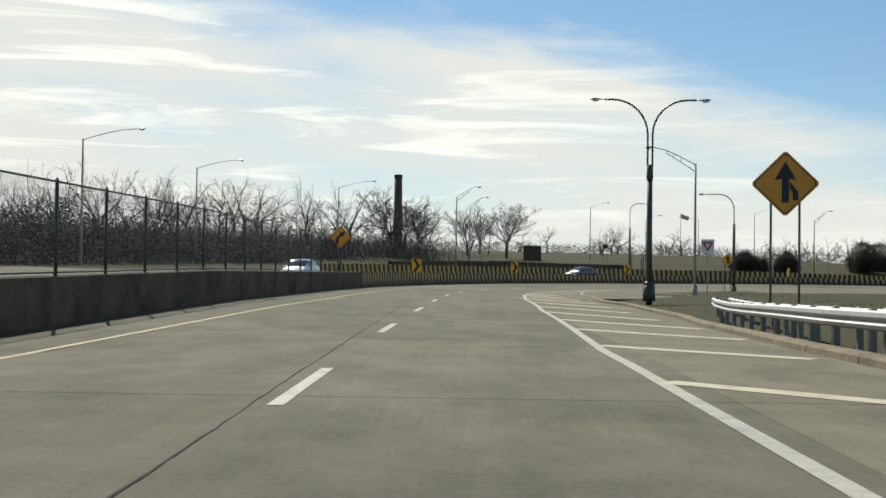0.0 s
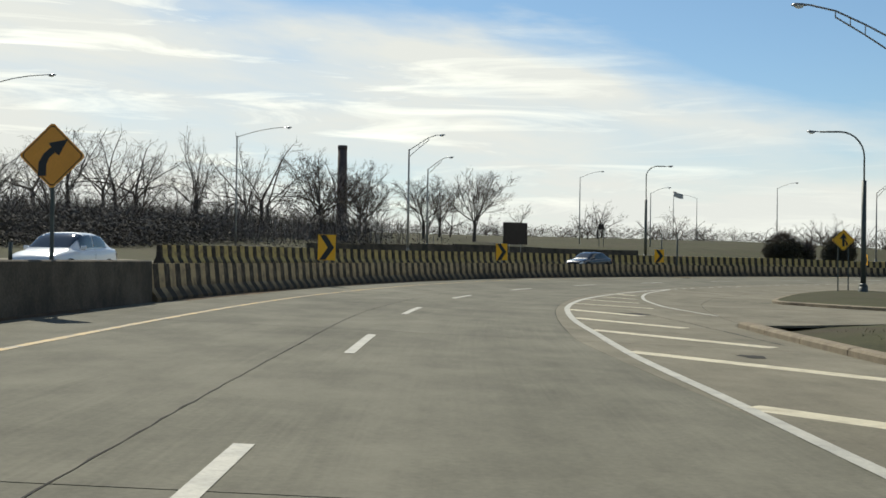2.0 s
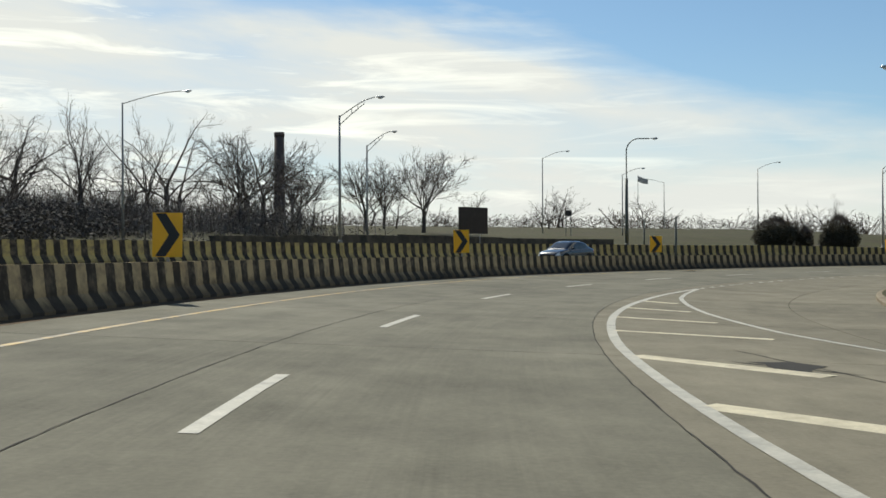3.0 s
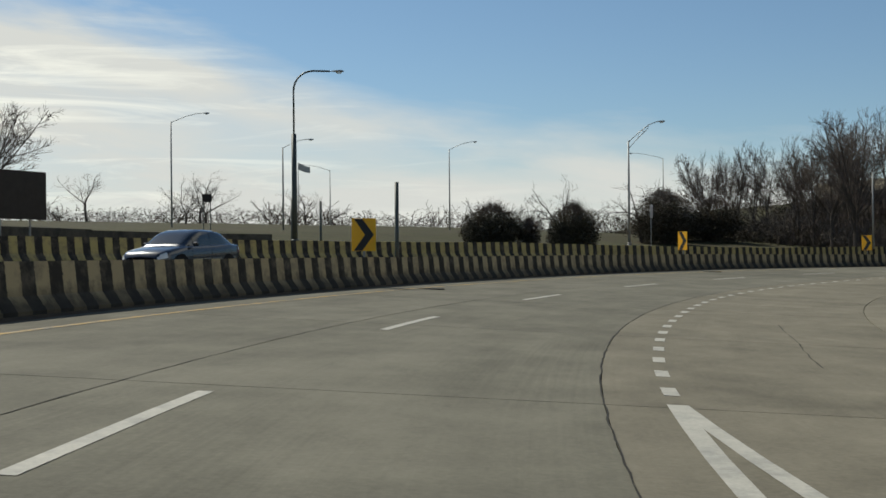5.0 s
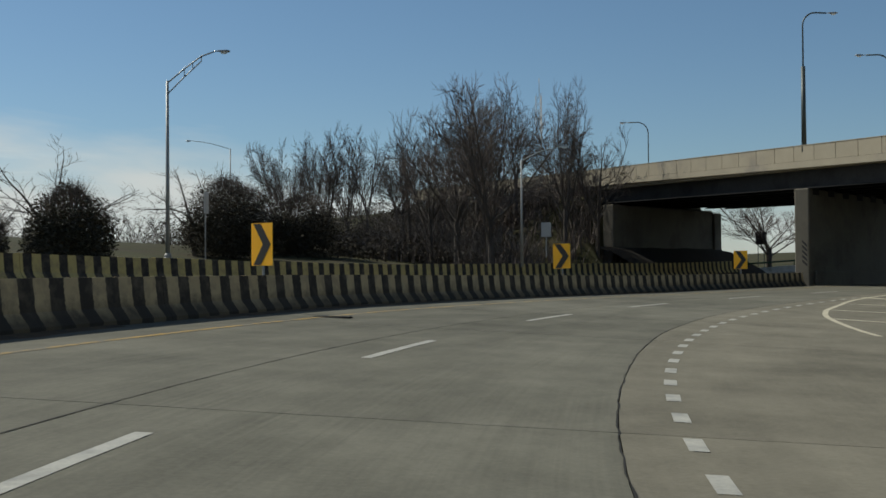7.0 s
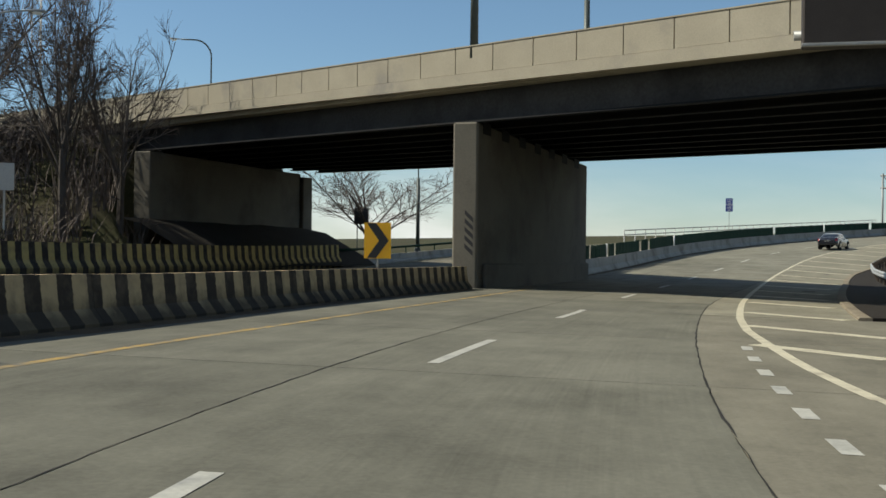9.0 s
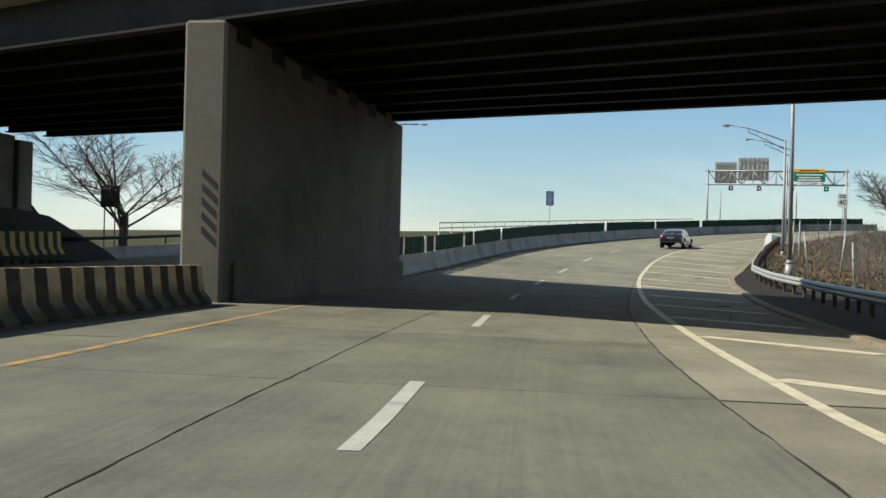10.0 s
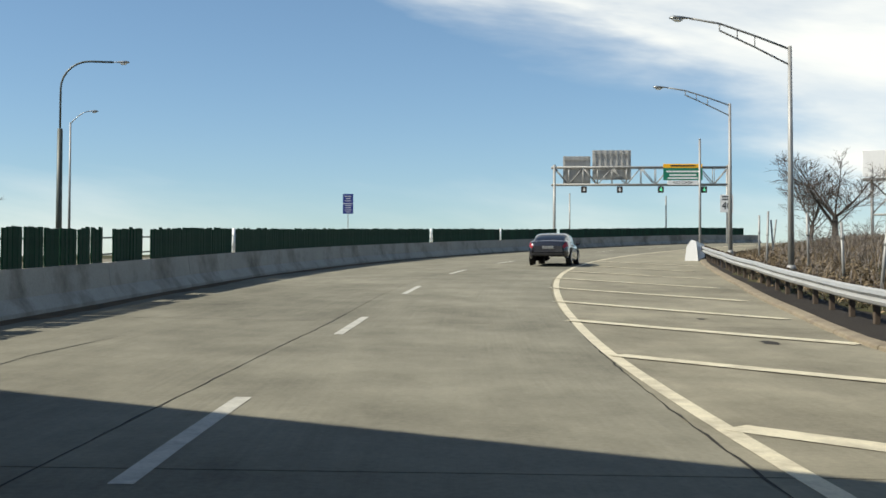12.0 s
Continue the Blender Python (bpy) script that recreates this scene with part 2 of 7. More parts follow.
M_ROAD = pavement_mat("road_concrete", (0.122, 0.116, 0.090), 1.0)
M_ROAD2 = pavement_mat("apron_concrete", (0.150, 0.137, 0.103), 0.5)
# Lit copies of the two concretes above: stronger sunlight put into a paler tone.
M_RAMP = pavement_mat("lit_ramp_concrete", (0.156, 0.147, 0.113), 0.9)
M_RAMP2 = pavement_mat("lit_shoulder_concrete", (0.185, 0.170, 0.126), 0.5)
M_BED = mat("joint_filler", (0.03, 0.028, 0.025), 0.9)
M_WHITE = mat("white_road_paint", (0.40, 0.385, 0.33), 0.6, vary=0.2, scale=4, fine=30, spot=(0.27, 0.265, 0.235), spots=0.5)
M_CREAM = mat("faded_road_paint", (0.52, 0.47, 0.34), 0.6, vary=0.2, scale=4, fine=30, spot=(0.34, 0.30, 0.22), spots=0.55)
M_YELLOW = mat("yellow_road_paint", (0.38, 0.25, 0.075), 0.6, vary=0.2, scale=4, fine=30, spot=(0.17, 0.155, 0.12), spots=0.8)
M_STRIPE = stripe_mat("hazard_paint_front", 0.85, 0.0, (0.48, 0.365, 0.205), (0.050, 0.042, 0.033), 0.28)
M_STRIPE2 = stripe_mat("hazard_paint_rear", 0.75, 0.0, (0.50, 0.385, 0.155), (0.044, 0.038, 0.032), 0.0)
M_DARKCON = mat("sooty_concrete", (0.105, 0.090, 0.070), 0.9, vary=0.4, scale=1.2, fine=18, bump=0.3, spot=(0.05, 0.045, 0.038), spots=0.6)
M_CON = mat("pale_concrete", (0.30, 0.268, 0.205), 0.85, vary=0.14, scale=0.8, fine=22, bump=0.25, spot=(0.22, 0.2, 0.17), spots=0.35)
# Darker copy of pale_concrete: under-bridge shade is put into its colour, with random stains.
M_PIER = mat("shade_dark_pier_concrete", (0.150, 0.136, 0.110), 0.88, vary=0.2, scale=0.5, fine=20, bump=0.25, spot=(0.10, 0.09, 0.074), spots=0.5)
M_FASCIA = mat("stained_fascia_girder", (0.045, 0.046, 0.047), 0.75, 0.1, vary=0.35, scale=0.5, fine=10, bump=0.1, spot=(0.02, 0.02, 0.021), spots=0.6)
M_TIMBER = mat("weathered_post_timber", (0.085, 0.066, 0.05), 0.9, vary=0.3, scale=4, fine=40, bump=0.3)
M_CON2 = mat("barrier_concrete", (0.33, 0.31, 0.27), 0.85, vary=0.15, scale=1.0, fine=22, bump=0.3, spot=(0.17, 0.155, 0.13), spots=0.5)
M_KERB = mat("kerb_concrete", (0.22, 0.185, 0.13), 0.9, vary=0.25, scale=2.0, fine=25, bump=0.4, spot=(0.15, 0.12, 0.09), spots=0.6)
M_STEEL = mat("galvanised_steel", (0.36, 0.36, 0.345), 0.5, 0.35, vary=0.15, scale=2, fine=30, bump=0.05)
M_POLE = mat("weathered_pole_steel", (0.27, 0.27, 0.26), 0.5, 0.3, vary=0.2, scale=2, fine=30, bump=0.05)
M_GREENPOLE = mat("dark_green_pole_paint", (0.062, 0.074, 0.066), 0.5, 0.2, vary=0.2, scale=2, fine=20, bump=0.05)
# Near-black steel: the deep shade below the deck is put into its colour.
M_BRACE = mat("shade_dark_girder_steel", (0.013, 0.014, 0.016), 0.7, 0.1, vary=0.25, scale=0.7, fine=14, bump=0.1, spot=(0.022, 0.019, 0.017), spots=0.3)
M_SIGNY = mat("yellow_sign_sheeting", (0.92, 0.46, 0.01), 0.4, vary=0.06, scale=2, fine=30, bump=0.0)
M_SIGNO = mat("old_yellow_sign", (0.74, 0.31, 0.03), 0.45, vary=0.1, scale=2, fine=30, bump=0.0)
M_BLACK = mat("black_sign_ink", (0.012, 0.012, 0.013), 0.5, vary=0.1, bump=0.0)
M_SIGNW = mat("white_sign_sheeting", (0.75, 0.75, 0.74), 0.4, vary=0.05, bump=0.0)
M_SIGNR = mat("red_sign_sheeting", (0.42, 0.03, 0.035), 0.4, vary=0.1, bump=0.0)
M_SIGNG = mat("green_sign_sheeting", (0.0, 0.17, 0.10), 0.4, vary=0.08, bump=0.0)
M_SIGNB = mat("blue_sign_sheeting", (0.01, 0.032, 0.22), 0.4, vary=0.08, bump=0.0)
M_SIGNBACK = mat("sign_back_aluminium", (0.42, 0.41, 0.39), 0.55, 0.1, vary=0.15, scale=1.5, fine=20, bump=0.05)
M_BOX = mat("dark_sign_back", (0.045, 0.038, 0.034), 0.6, vary=0.2, bump=0.05)
M_GREENFENCE = mat("green_screen_slats", (0.005, 0.034, 0.018), 0.75, vary=0.25, scale=3, fine=20, bump=0.05, island=0.35)
M_BARK = mat("tree_bark", (0.085, 0.073, 0.064), 0.95, vary=0.3, scale=3, fine=30, bump=0.3, island=0.25)
M_TWIG = mat("bare_twigs", (0.125, 0.102, 0.09), 0.95, vary=0.2, scale=1, fine=10, bump=0.0, island=0.35)
M_IVY = mat("ivy_and_scrub", (0.062, 0.053, 0.038), 0.85, vary=0.3, scale=1, fine=8, bump=0.0, island=0.3)
# Lighter twigs and brush for the early wood: veiling glare put into their colour.
M_TWIGPALE = mat("glare_pale_twigs", (0.19, 0.17, 0.155), 0.95, vary=0.2, scale=1, fine=10, bump=0.0, island=0.35)
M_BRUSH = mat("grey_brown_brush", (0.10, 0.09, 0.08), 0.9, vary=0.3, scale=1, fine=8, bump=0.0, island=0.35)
M_EVERGREEN = mat("evergreen_foliage", (0.078, 0.071, 0.052), 0.8, vary=0.3, scale=1, fine=8, bump=0.0, island=0.3)
M_DRY = mat("dry_tall_grass", (0.155, 0.118, 0.075), 0.95, vary=0.3, scale=0.4, fine=5, bump=0.0, island=0.45)
M_BLADE = mat("winter_grass_blades", (0.052, 0.044, 0.024), 0.95, vary=0.3, scale=0.6, fine=5, bump=0.0, island=0.4)
M_GRASS = mat("winter_turf", (0.046, 0.045, 0.018), 0.95, vary=0.4, scale=0.35, fine=9, bump=0.5, spot=(0.050, 0.040, 0.023), spots=0.6)
M_DIRT = mat("dry_gutter_dirt", (0.105, 0.072, 0.042), 0.95, vary=0.35, scale=2.5, fine=30, bump=0.5, spot=(0.06, 0.05, 0.038), spots=0.6)
# Dark soil, lowered further: shadow of rail and bridge is put into the colour.
M_SOIL = mat("shade_dark_soil", (0.026, 0.022, 0.018), 0.95, vary=0.3, scale=1.2, fine=14, bump=0.5)
M_BRICK = mat("dark_chimney_brick", (0.11, 0.085, 0.078), 0.9, vary=0.25, scale=0.6, fine=6, bump=0.2)
M_LENS = mat("lamp_lens", (0.75, 0.76, 0.74), 0.15, vary=0.05, bump=0.0)
M_HEAD = mat("lamp_housing", (0.30, 0.31, 0.31), 0.35, 0.6, vary=0.1, bump=0.0)
M_TYRE = mat("tyre_rubber", (0.02, 0.02, 0.02), 0.85, vary=0.2, bump=0.05)
M_GLASS = mat("tinted_car_glass", (0.015, 0.018, 0.02), 0.06, vary=0.05, bump=0.0, coat=0.5)
M_CHROME = mat("bright_trim", (0.6, 0.6, 0.6), 0.2, 0.9, vary=0.05, bump=0.0)
M_TAIL = mat("red_tail_lens", (0.25, 0.012, 0.012), 0.2, vary=0.05, bump=0.0)
M_CARDARK = mat("dark_grey_car_paint", (0.022, 0.024, 0.032), 0.25, 0.3, vary=0.05, bump=0.0, coat=0.8)
M_CARWHITE = mat("white_car_paint", (0.72, 0.73, 0.74), 0.3, vary=0.04, bump=0.0, coat=0.8)
M_CARBLUE = mat("blue_car_paint", (0.014, 0.02, 0.03), 0.25, 0.3, vary=0.05, bump=0.0, coat=0.8)
M_GLOW = bpy.data.materials.new("lit_lane_arrow")
M_GLOW.use_nodes = True
M_GLOW.node_tree.nodes["Principled BSDF"].inputs["Base Color"].default_value = (0.02, 0.3, 0.12, 1)
M_GLOW.node_tree.nodes["Principled BSDF"].inputs["Emission Color"].default_value = (0.2, 0.9, 0.5, 1)
M_GLOW.node_tree.nodes["Principled BSDF"].inputs["Emission Strength"].default_value = 0.6

# ---- mesh helpers ----


def part(name, bm, material, parent=None, label=""):
    me = bpy.data.meshes.new(name)
    bm.normal_update()
    bm.to_mesh(me)
    bm.free()
    me.materials.append(material)
    ob = new(name, me)
    if parent is not None:
        ob.parent = parent
    if label:
        ob["label"] = label
    return ob


def raw(name, verts, faces, material, parent=None, label="", uvs=None, smooth=False):
    me = bpy.data.meshes.new(name)
    me.from_pydata([tuple(v) for v in verts], [], faces)
    if uvs is not None:
        layer = me.uv_layers.new(name="UVMap")
        for poly in me.polygons:
            for li in poly.loop_indices:
                layer.data[li].uv = uvs[me.loops[li].vertex_index]
    if smooth:
        me.polygons.foreach_set("use_smooth", [True] * len(me.polygons))
    me.update()
    me.materials.append(material)
    ob = new(name, me)
    if parent is not None:
        ob.parent = parent
    if label:
        ob["label"] = label
    return ob


def thing(name, m, label, category, group="", kind=""):
    ob = new(name)
    ob.empty_display_size = 0.2
    ob.matrix_basis = m
    return tagged(ob, label, category, group, kind)


def box(bm, c, size, rz=0.0, bevel=0.0, rx=0.0, ry=0.0):
    r = bmesh.ops.create_cube(bm, size=1.0)
    vs = r["verts"]
    for v in vs:
        v.co = Vector((v.co.x * size[0], v.co.y * size[1], v.co.z * size[2]))
    if bevel > 0:
        es = list({e for v in vs for e in v.link_edges})
        g = bmesh.ops.bevel(bm, geom=es, offset=bevel, segments=1, affect="EDGES", profile=0.5)
        vs = list({v for f in g["faces"] for v in f.verts} | {v for v in vs if v.is_valid})
    m = Matrix.Translation(c) @ Euler((rx, ry, rz)).to_matrix().to_4x4()
    bmesh.ops.transform(bm, matrix=m, verts=vs)
    return bm


def rod(bm, a, b, r0, r1=None, n=8, cap=True):
    r1 = r0 if r1 is None else r1
    a, b = Vector(a), Vector(b)
    d = b - a
    q = d.to_track_quat("Z", "Y").to_matrix()
    rings = []
    for p, r in ((a, r0), (b, r1)):
        rings.append([bm.verts.new(p + q @ Vector((r * math.cos(2 * math.pi * k / n), r * math.sin(2 * math.pi * k / n), 0))) for k in range(n)])
    for k in range(n):
        f = bm.faces.new((rings[0][k], rings[0][(k + 1) % n], rings[1][(k + 1) % n], rings[1][k]))
        f.smooth = True
    if cap:
        bm.faces.new(list(reversed(rings[0])))
        bm.faces.new(rings[1])
    return bm


def tube(bm, pts, radii, n=8):
    """A bent pipe through pts."""
    pts = [Vector(p) for p in pts]
    if isinstance(radii, (int, float)):
        radii = [radii] * len(pts)
    rings = []
    for i, p in enumerate(pts):
        d = (pts[min(i + 1, len(pts) - 1)] - pts[max(i - 1, 0)]).normalized()
        q = d.to_track_quat("Z", "Y").to_matrix()
        rings.append([bm.verts.new(p + q @ Vector((radii[i] * math.cos(2 * math.pi * k / n), radii[i] * math.sin(2 * math.pi * k / n), 0))) for k in range(n)])
    for a, b in zip(rings, rings[1:]):
        off = min(range(n), key=lambda o: sum((a[k].co - b[(k + o) % n].co).length for k in range(0, n, 2)))
        for k in range(n):
            f = bm.faces.new((a[k], a[(k + 1) % n], b[(k + 1 + off) % n], b[(k + off) % n]))
            f.smooth = True
    bm.faces.new(list(reversed(rings[0])))
    bm.faces.new(rings[-1])
    return bm


def plate(bm, outline, y0, y1):
    """A flat shape of (x, z) points with thickness from y0 to y1."""
    front = [bm.verts.new((x, y0, z)) for x, z in outline]
    back = [bm.verts.new((x, y1, z)) for x, z in outline]
    bm.faces.new(front)
    bm.faces.new(list(reversed(back)))
    n = len(outline)
    for k in range(n):
        bm.faces.new((front[k], back[k], back[(k + 1) % n], front[(k + 1) % n]))
    bmesh.ops.recalc_face_normals(bm, faces=bm.faces[:])
    return bm


# ---- the road's alignment: station s along the dashed lane line, offset o to its right ----
K_S = [-60, -20, 0, 20, 40, 60, 80, 100, 120, 140, 160, 180, 200, 220, 240, 260, 280, 340, 420]
K_V = [0.0, 0.00017, 0.000158, 0.000126, 0.002541, 0.008144, 0.010753, 0.010132, 0.010336, 0.012397, 0.010188, 0.003675, 0.001081, 0.002505, 0.004583, 0.007493, 0.007336, 0.007374, 0.0074]
AS = np.arange(-60, 420.1, 0.5)
_k = np.interp(AS, K_S, K_V)
AH = np.concatenate([[0], np.cumsum((_k[1:] + _k[:-1]) / 2 * 0.5)])
AH = AH - AH[120] + 0.39978
_m = (AH[1:] + AH[:-1]) / 2
AX = np.concatenate([[0], np.cumsum(np.sin(_m) * 0.5)])
AY = np.concatenate([[0], np.cumsum(np.cos(_m) * 0.5)])
AX, AY = AX - AX[120] - 6.3759, AY - AY[120] + 15.0121


def grade(s):
    """Height of the lane line: level, then a climb with a crest."""
    s = np.asarray(s, float)
    climb = (np.clip(s, 203, 237) - 203) ** 2 * 0.0007 + 0.0505 * (np.clip(s, 237, 320) - 237)
    return climb + 0.0505 * (np.clip(s, 320, 370) - 320) - 0.0005 * (np.clip(s, 320, 370) - 320) ** 2


def bank(s):
    return np.interp(s, [-60, -5, 15, 65, 90, 150, 175, 340], [0, 0, 0.035, 0.037, 0.047, 0.045, 0.014, 0.01])


def surf(s, o):
    return grade(s) - bank(s) * np.clip(o, -30, 9)


def heading(s):
    return float(np.interp(s, AS, AH))


def plan(s, o):
    h = np.interp(s, AS, AH)
    return np.interp(s, AS, AX) + o * np.cos(h), np.interp(s, AS, AY) - o * np.sin(h)


def at(s, o, dz=0.0):
    x, y = plan(s, o)
    return Vector((float(x), float(y), float(surf(s, o)) + dz))


def place(s, o, dz=0.0, turn=0.0):
    """A pose on the road: x across to the right, y along, z up."""
    p = at(s, o, dz)
    return Matrix.Translation(p) @ Matrix.Rotation(-heading(s) + radians(turn), 4, "Z")


def station(x, y):
    """Nearest station and offset for arrays of plan points."""
    x, y = np.atleast_1d(np.asarray(x, float)), np.atleast_1d(np.asarray(y, float))
    i = np.empty(len(x), int)
    for a in range(0, len(x), 4000):
        d = (x[a:a + 4000, None] - AX[None]) ** 2 + (y[a:a + 4000, None] - AY[None]) ** 2
        i[a:a + 4000] = d.argmin(1)
    dx, dy, h = x - AX[i], y - AY[i], AH[i]
    return AS[i] + dx * np.sin(h) + dy * np.cos(h), dx * np.cos(h) - dy * np.sin(h)


def ribbon(name, material, s0, s1, left, right, dz, parent=None, step=2.0, thick=0.0, across=1, label=""):
    """A strip of the road surface between two offsets (numbers or functions of s), lifted by dz, with its edges turned down."""
    n = max(1, int(math.ceil((s1 - s0) / step)))
    ss = [s0 + (s1 - s0) * k / n for k in range(n + 1)]
    lf = left if callable(left) else (lambda s: left)
    rf = right if callable(right) else (lambda s: right)
    verts, uvs, faces = [], [], []
    cols = across + 1
    for s in ss:
        a, b = lf(s), rf(s)
        row = [(a + (b - a) * j / across) for j in range(cols)]
        for o in row:
            verts.append(at(s, o, dz))
            uvs.append((o, s))
        if thick > 0:
            for o in (row[0], row[-1]):
                verts.append(at(s, o, dz - thick))
                uvs.append((o, s))
    w = cols + (2 if thick > 0 else 0)
    for k in range(n):
        p, q = k * w, (k + 1) * w
        for j in range(across):
            faces.append((p + j, p + j + 1, q + j + 1, q + j))
        if thick > 0:
            faces.append((p + cols, p, q, q + cols))
            faces.append((p + cols - 1, p + cols + 1, q + cols + 1, q + cols - 1))
    if thick > 0:
        faces.append((cols, *range(cols - 1, -1, -1)[::-1], cols + 1)[::-1])
        e = n * w
        faces.append((e + cols, *range(e, e + cols), e + cols + 1))
    return raw(name, verts, faces, material, parent, label, uvs)


def sweep(name, material, profile, s0, s1, o0, dz=0.0, parent=None, step=1.0, label="", follow_o=None):
    """A closed profile of (offset, height) points swept along the road at offset o0 (a number or a function of s)."""
    n = max(1, int(math.ceil((s1 - s0) / step)))
    of = o0 if callable(o0) else (lambda s: o0)
    verts, uvs, faces = [], [], []
    m = len(profile)
    run = [0.0]
    for a, b in zip(profile, profile[1:]):
        run.append(run[-1] + math.hypot(b[0] - a[0], b[1] - a[1]))
    for k in range(n + 1):
        s = s0 + (s1 - s0) * k / n
        base = of(s)
        z0 = float(surf(s, base)) + dz
        for (o, z) in profile:
            x, y = plan(s, base + o)
            verts.append((float(x), float(y), z0 + z))
            uvs.append((s, z))
    for k in range(n):
        for j in range(m):
            jj = (j + 1) % m
            faces.append((k * m + j, k * m + jj, (k + 1) * m + jj, (k + 1) * m + j))
    faces.append(tuple(range(m - 1, -1, -1)))
    faces.append(tuple(n * m + j for j in range(m)))
    return raw(name, verts, faces, material, parent, label, uvs)

# ---- ground ----
BR0, BRD, BRN = Vector((139.15, 118.75, 0)), Vector((0.692, 0.722, 0)), Vector((0.722, -0.692, 0))
BR_W, BR_Z = 19.0, 8.85


def bridge_uv(x, y):
    dx, dy = x - BR0.x, y - BR0.y
    return dx * BRD.x + dy * BRD.y, dx * BRN.x + dy * BRN.y


def br(u, v, z=0.0):
    p = BR0 + BRD * u + BRN * v
    return Vector((p.x, p.y, z))


def terrain(x, y):
    """Height of the bare ground at arrays of plan points."""
    s, o = station(x, y)
    far = np.hypot(x - 80, y - 80)
    z = surf(s, np.clip(o, -22, 9)) - 0.22
    # the field beyond the far carriageway rises
    rise = np.interp(-o, [22.5, 30, 48, 75, 110, 150], [0.12, 0.9, 2.6, 4.0, 5.4, 6.0]) * np.interp(s, [-60, 40, 75, 105, 190, 220, 260], [0.36, 0.44, 0.75, 1.0, 1.0, 0.5, 0.0])
    z = z + np.where(o < -22, rise + np.interp(-o, [22.5, 32], [0, 1]) * np.interp(s, [150, 172, 200, 225], [0, 0.5, 0.3, 0]), 0)
    # verge and islands on the inside of the bend
    z = np.where(o > 9, np.minimum(z, surf(s, o) - 0.22), z)
    inner = np.interp(o, [9, 11, 16, 40], [0.0, 0.32, 0.78, 1.0]) * np.interp(s, [-60, 50, 62, 100, 160, 214, 224, 300], [1, 1, 0.0, 0.0, 0.0, 0.0, 1.0, 1.2])
    z = z + np.where(o > 9, inner, 0)
    # banks that carry the crossing road
    u, v = bridge_uv(x, y)
    ua = 23.0 + 0.545 * np.clip(v, -3, BR_W + 2) + 3.2
    out = np.maximum(np.maximum(-1.0 - v, 4.0 * (v - BR_W + 1.5)), 0)
    bank_l = np.where(u > ua, BR_Z - 1.75 + 0.02 * u - out * 0.45, -50)
    bank_l = np.where((u > ua - 16) & (u <= ua) & (o < -25) & (v < -3), np.maximum(bank_l, 1.0 + (BR_Z - 3.2) * np.clip((u - ua + 16) / 16, 0, 1) - out * 0.45), bank_l)
    bank_r = np.where(u < -38, BR_Z - 2.4 - out * 0.45, -50)
    z = np.where((o < -24.0), np.maximum(z, bank_l), z)
    z = np.where((o > 12.0), np.maximum(z, bank_r), z)
    flat = np.interp(far, [250, 500], [0, 1])
    return z * (1 - flat) + 1.0 * flat


def ground_z(x, y):
    return float(terrain(np.array([x]), np.array([y]))[0])


def axis_lines(lo, hi, step, reach):
    mid = list(np.arange(lo, hi + step, step))
    grow, a, b = step, lo, hi + step
    left, right = [], []
    while b < reach:
        grow *= 1.35
        a, b = a - grow, b + grow
        left.append(a)
        right.append(b)
    return np.array(left[::-1] + mid + right)


gx, gy = axis_lines(-70, 290, 2.0, 3500), axis_lines(-60, 210, 2.0, 3500)
GX, GY = np.meshgrid(gx, gy)
gz = terrain(GX.ravel(), GY.ravel())
nx = len(gx)
ground = raw("ground", np.stack([GX.ravel(), GY.ravel(), gz], 1).tolist(),
             [(j * nx + i, j * nx + i + 1, (j + 1) * nx + i + 1, (j + 1) * nx + i) for j in range(len(gy) - 1) for i in range(nx - 1)], M_GRASS, smooth=True)
tagged(ground, "brown and green winter turf beside the ramp", "ground", kind="structure")

# ---- paving ----


def right_joint(s):
    return float(np.interp(s, [-60, 137, 142, 147, 156, 172, 189, 200, 218, 232], [3.66, 3.58, 3.48, 3.3, 3.1, 3.13, 2.98, 3.08, 3.62, 3.95])) if s > 46 else float(np.interp(s, [-60, 30, 37, 46], [4.05, 4.6, 4.1, 3.5]))


def paved_edge(s):
    """Right-hand limit of the concrete."""
    return float(np.interp(s, [-60, -8, 0, 12, 20, 37, 42, 54, 57, 62, 72, 86, 92, 110, 130, 170, 183.9, 184, 197, 205, 217, 223.5, 230, 237, 249, 256, 262, 268, 276, 420],
                           [6.8, 7.1, 7.4, 8.3, 9.0, 9.1, 8.3, 8.1, 13.0, 18.5, 21.0, 21.5, 22, 22, 21, 18.5, 17, 6.5, 6.8, 7.1, 7.6, 7.75, 8.05, 8.85, 9.7, 9.85, 9.8, 9.5, 9.0, 9.0]))


def left_joint(s):
    return float(np.interp(s, [-60, -14, -9, 9, 19, 40, 50, 185, 200, 218, 226, 233, 420], [0.0, 0.0, -0.15, -0.5, -0.72, -0.8, -1.0, -1.0, -1.15, -0.74, -0.59, -0.4, -0.4]))


def white_edge(s):
    return float(np.interp(s, [-60, -14, -2, 7, 15, 22, 30, 36, 41, 47, 52, 61, 70, 80, 92, 420], [4.0, 3.98, 3.92, 4.16, 4.33, 4.30, 4.45, 4.38, 4.22, 4.18, 4.04, 3.92, 4.0, 4.2, 4.26, 4.26]))


JOINTS = [-60, -46, -32, -18, -9.4, 0.6, 10.85, 20.4, 29.9, 44.4, 59, 68, 76.5, 83.2, 93, 102.4, 112.1, 121, 130.7, 144.0, 152, 160, 168.5, 175.4, 184, 191, 205, 219, 233, 247, 261, 275, 289, 303, 320, 340, 365, 390, 419]


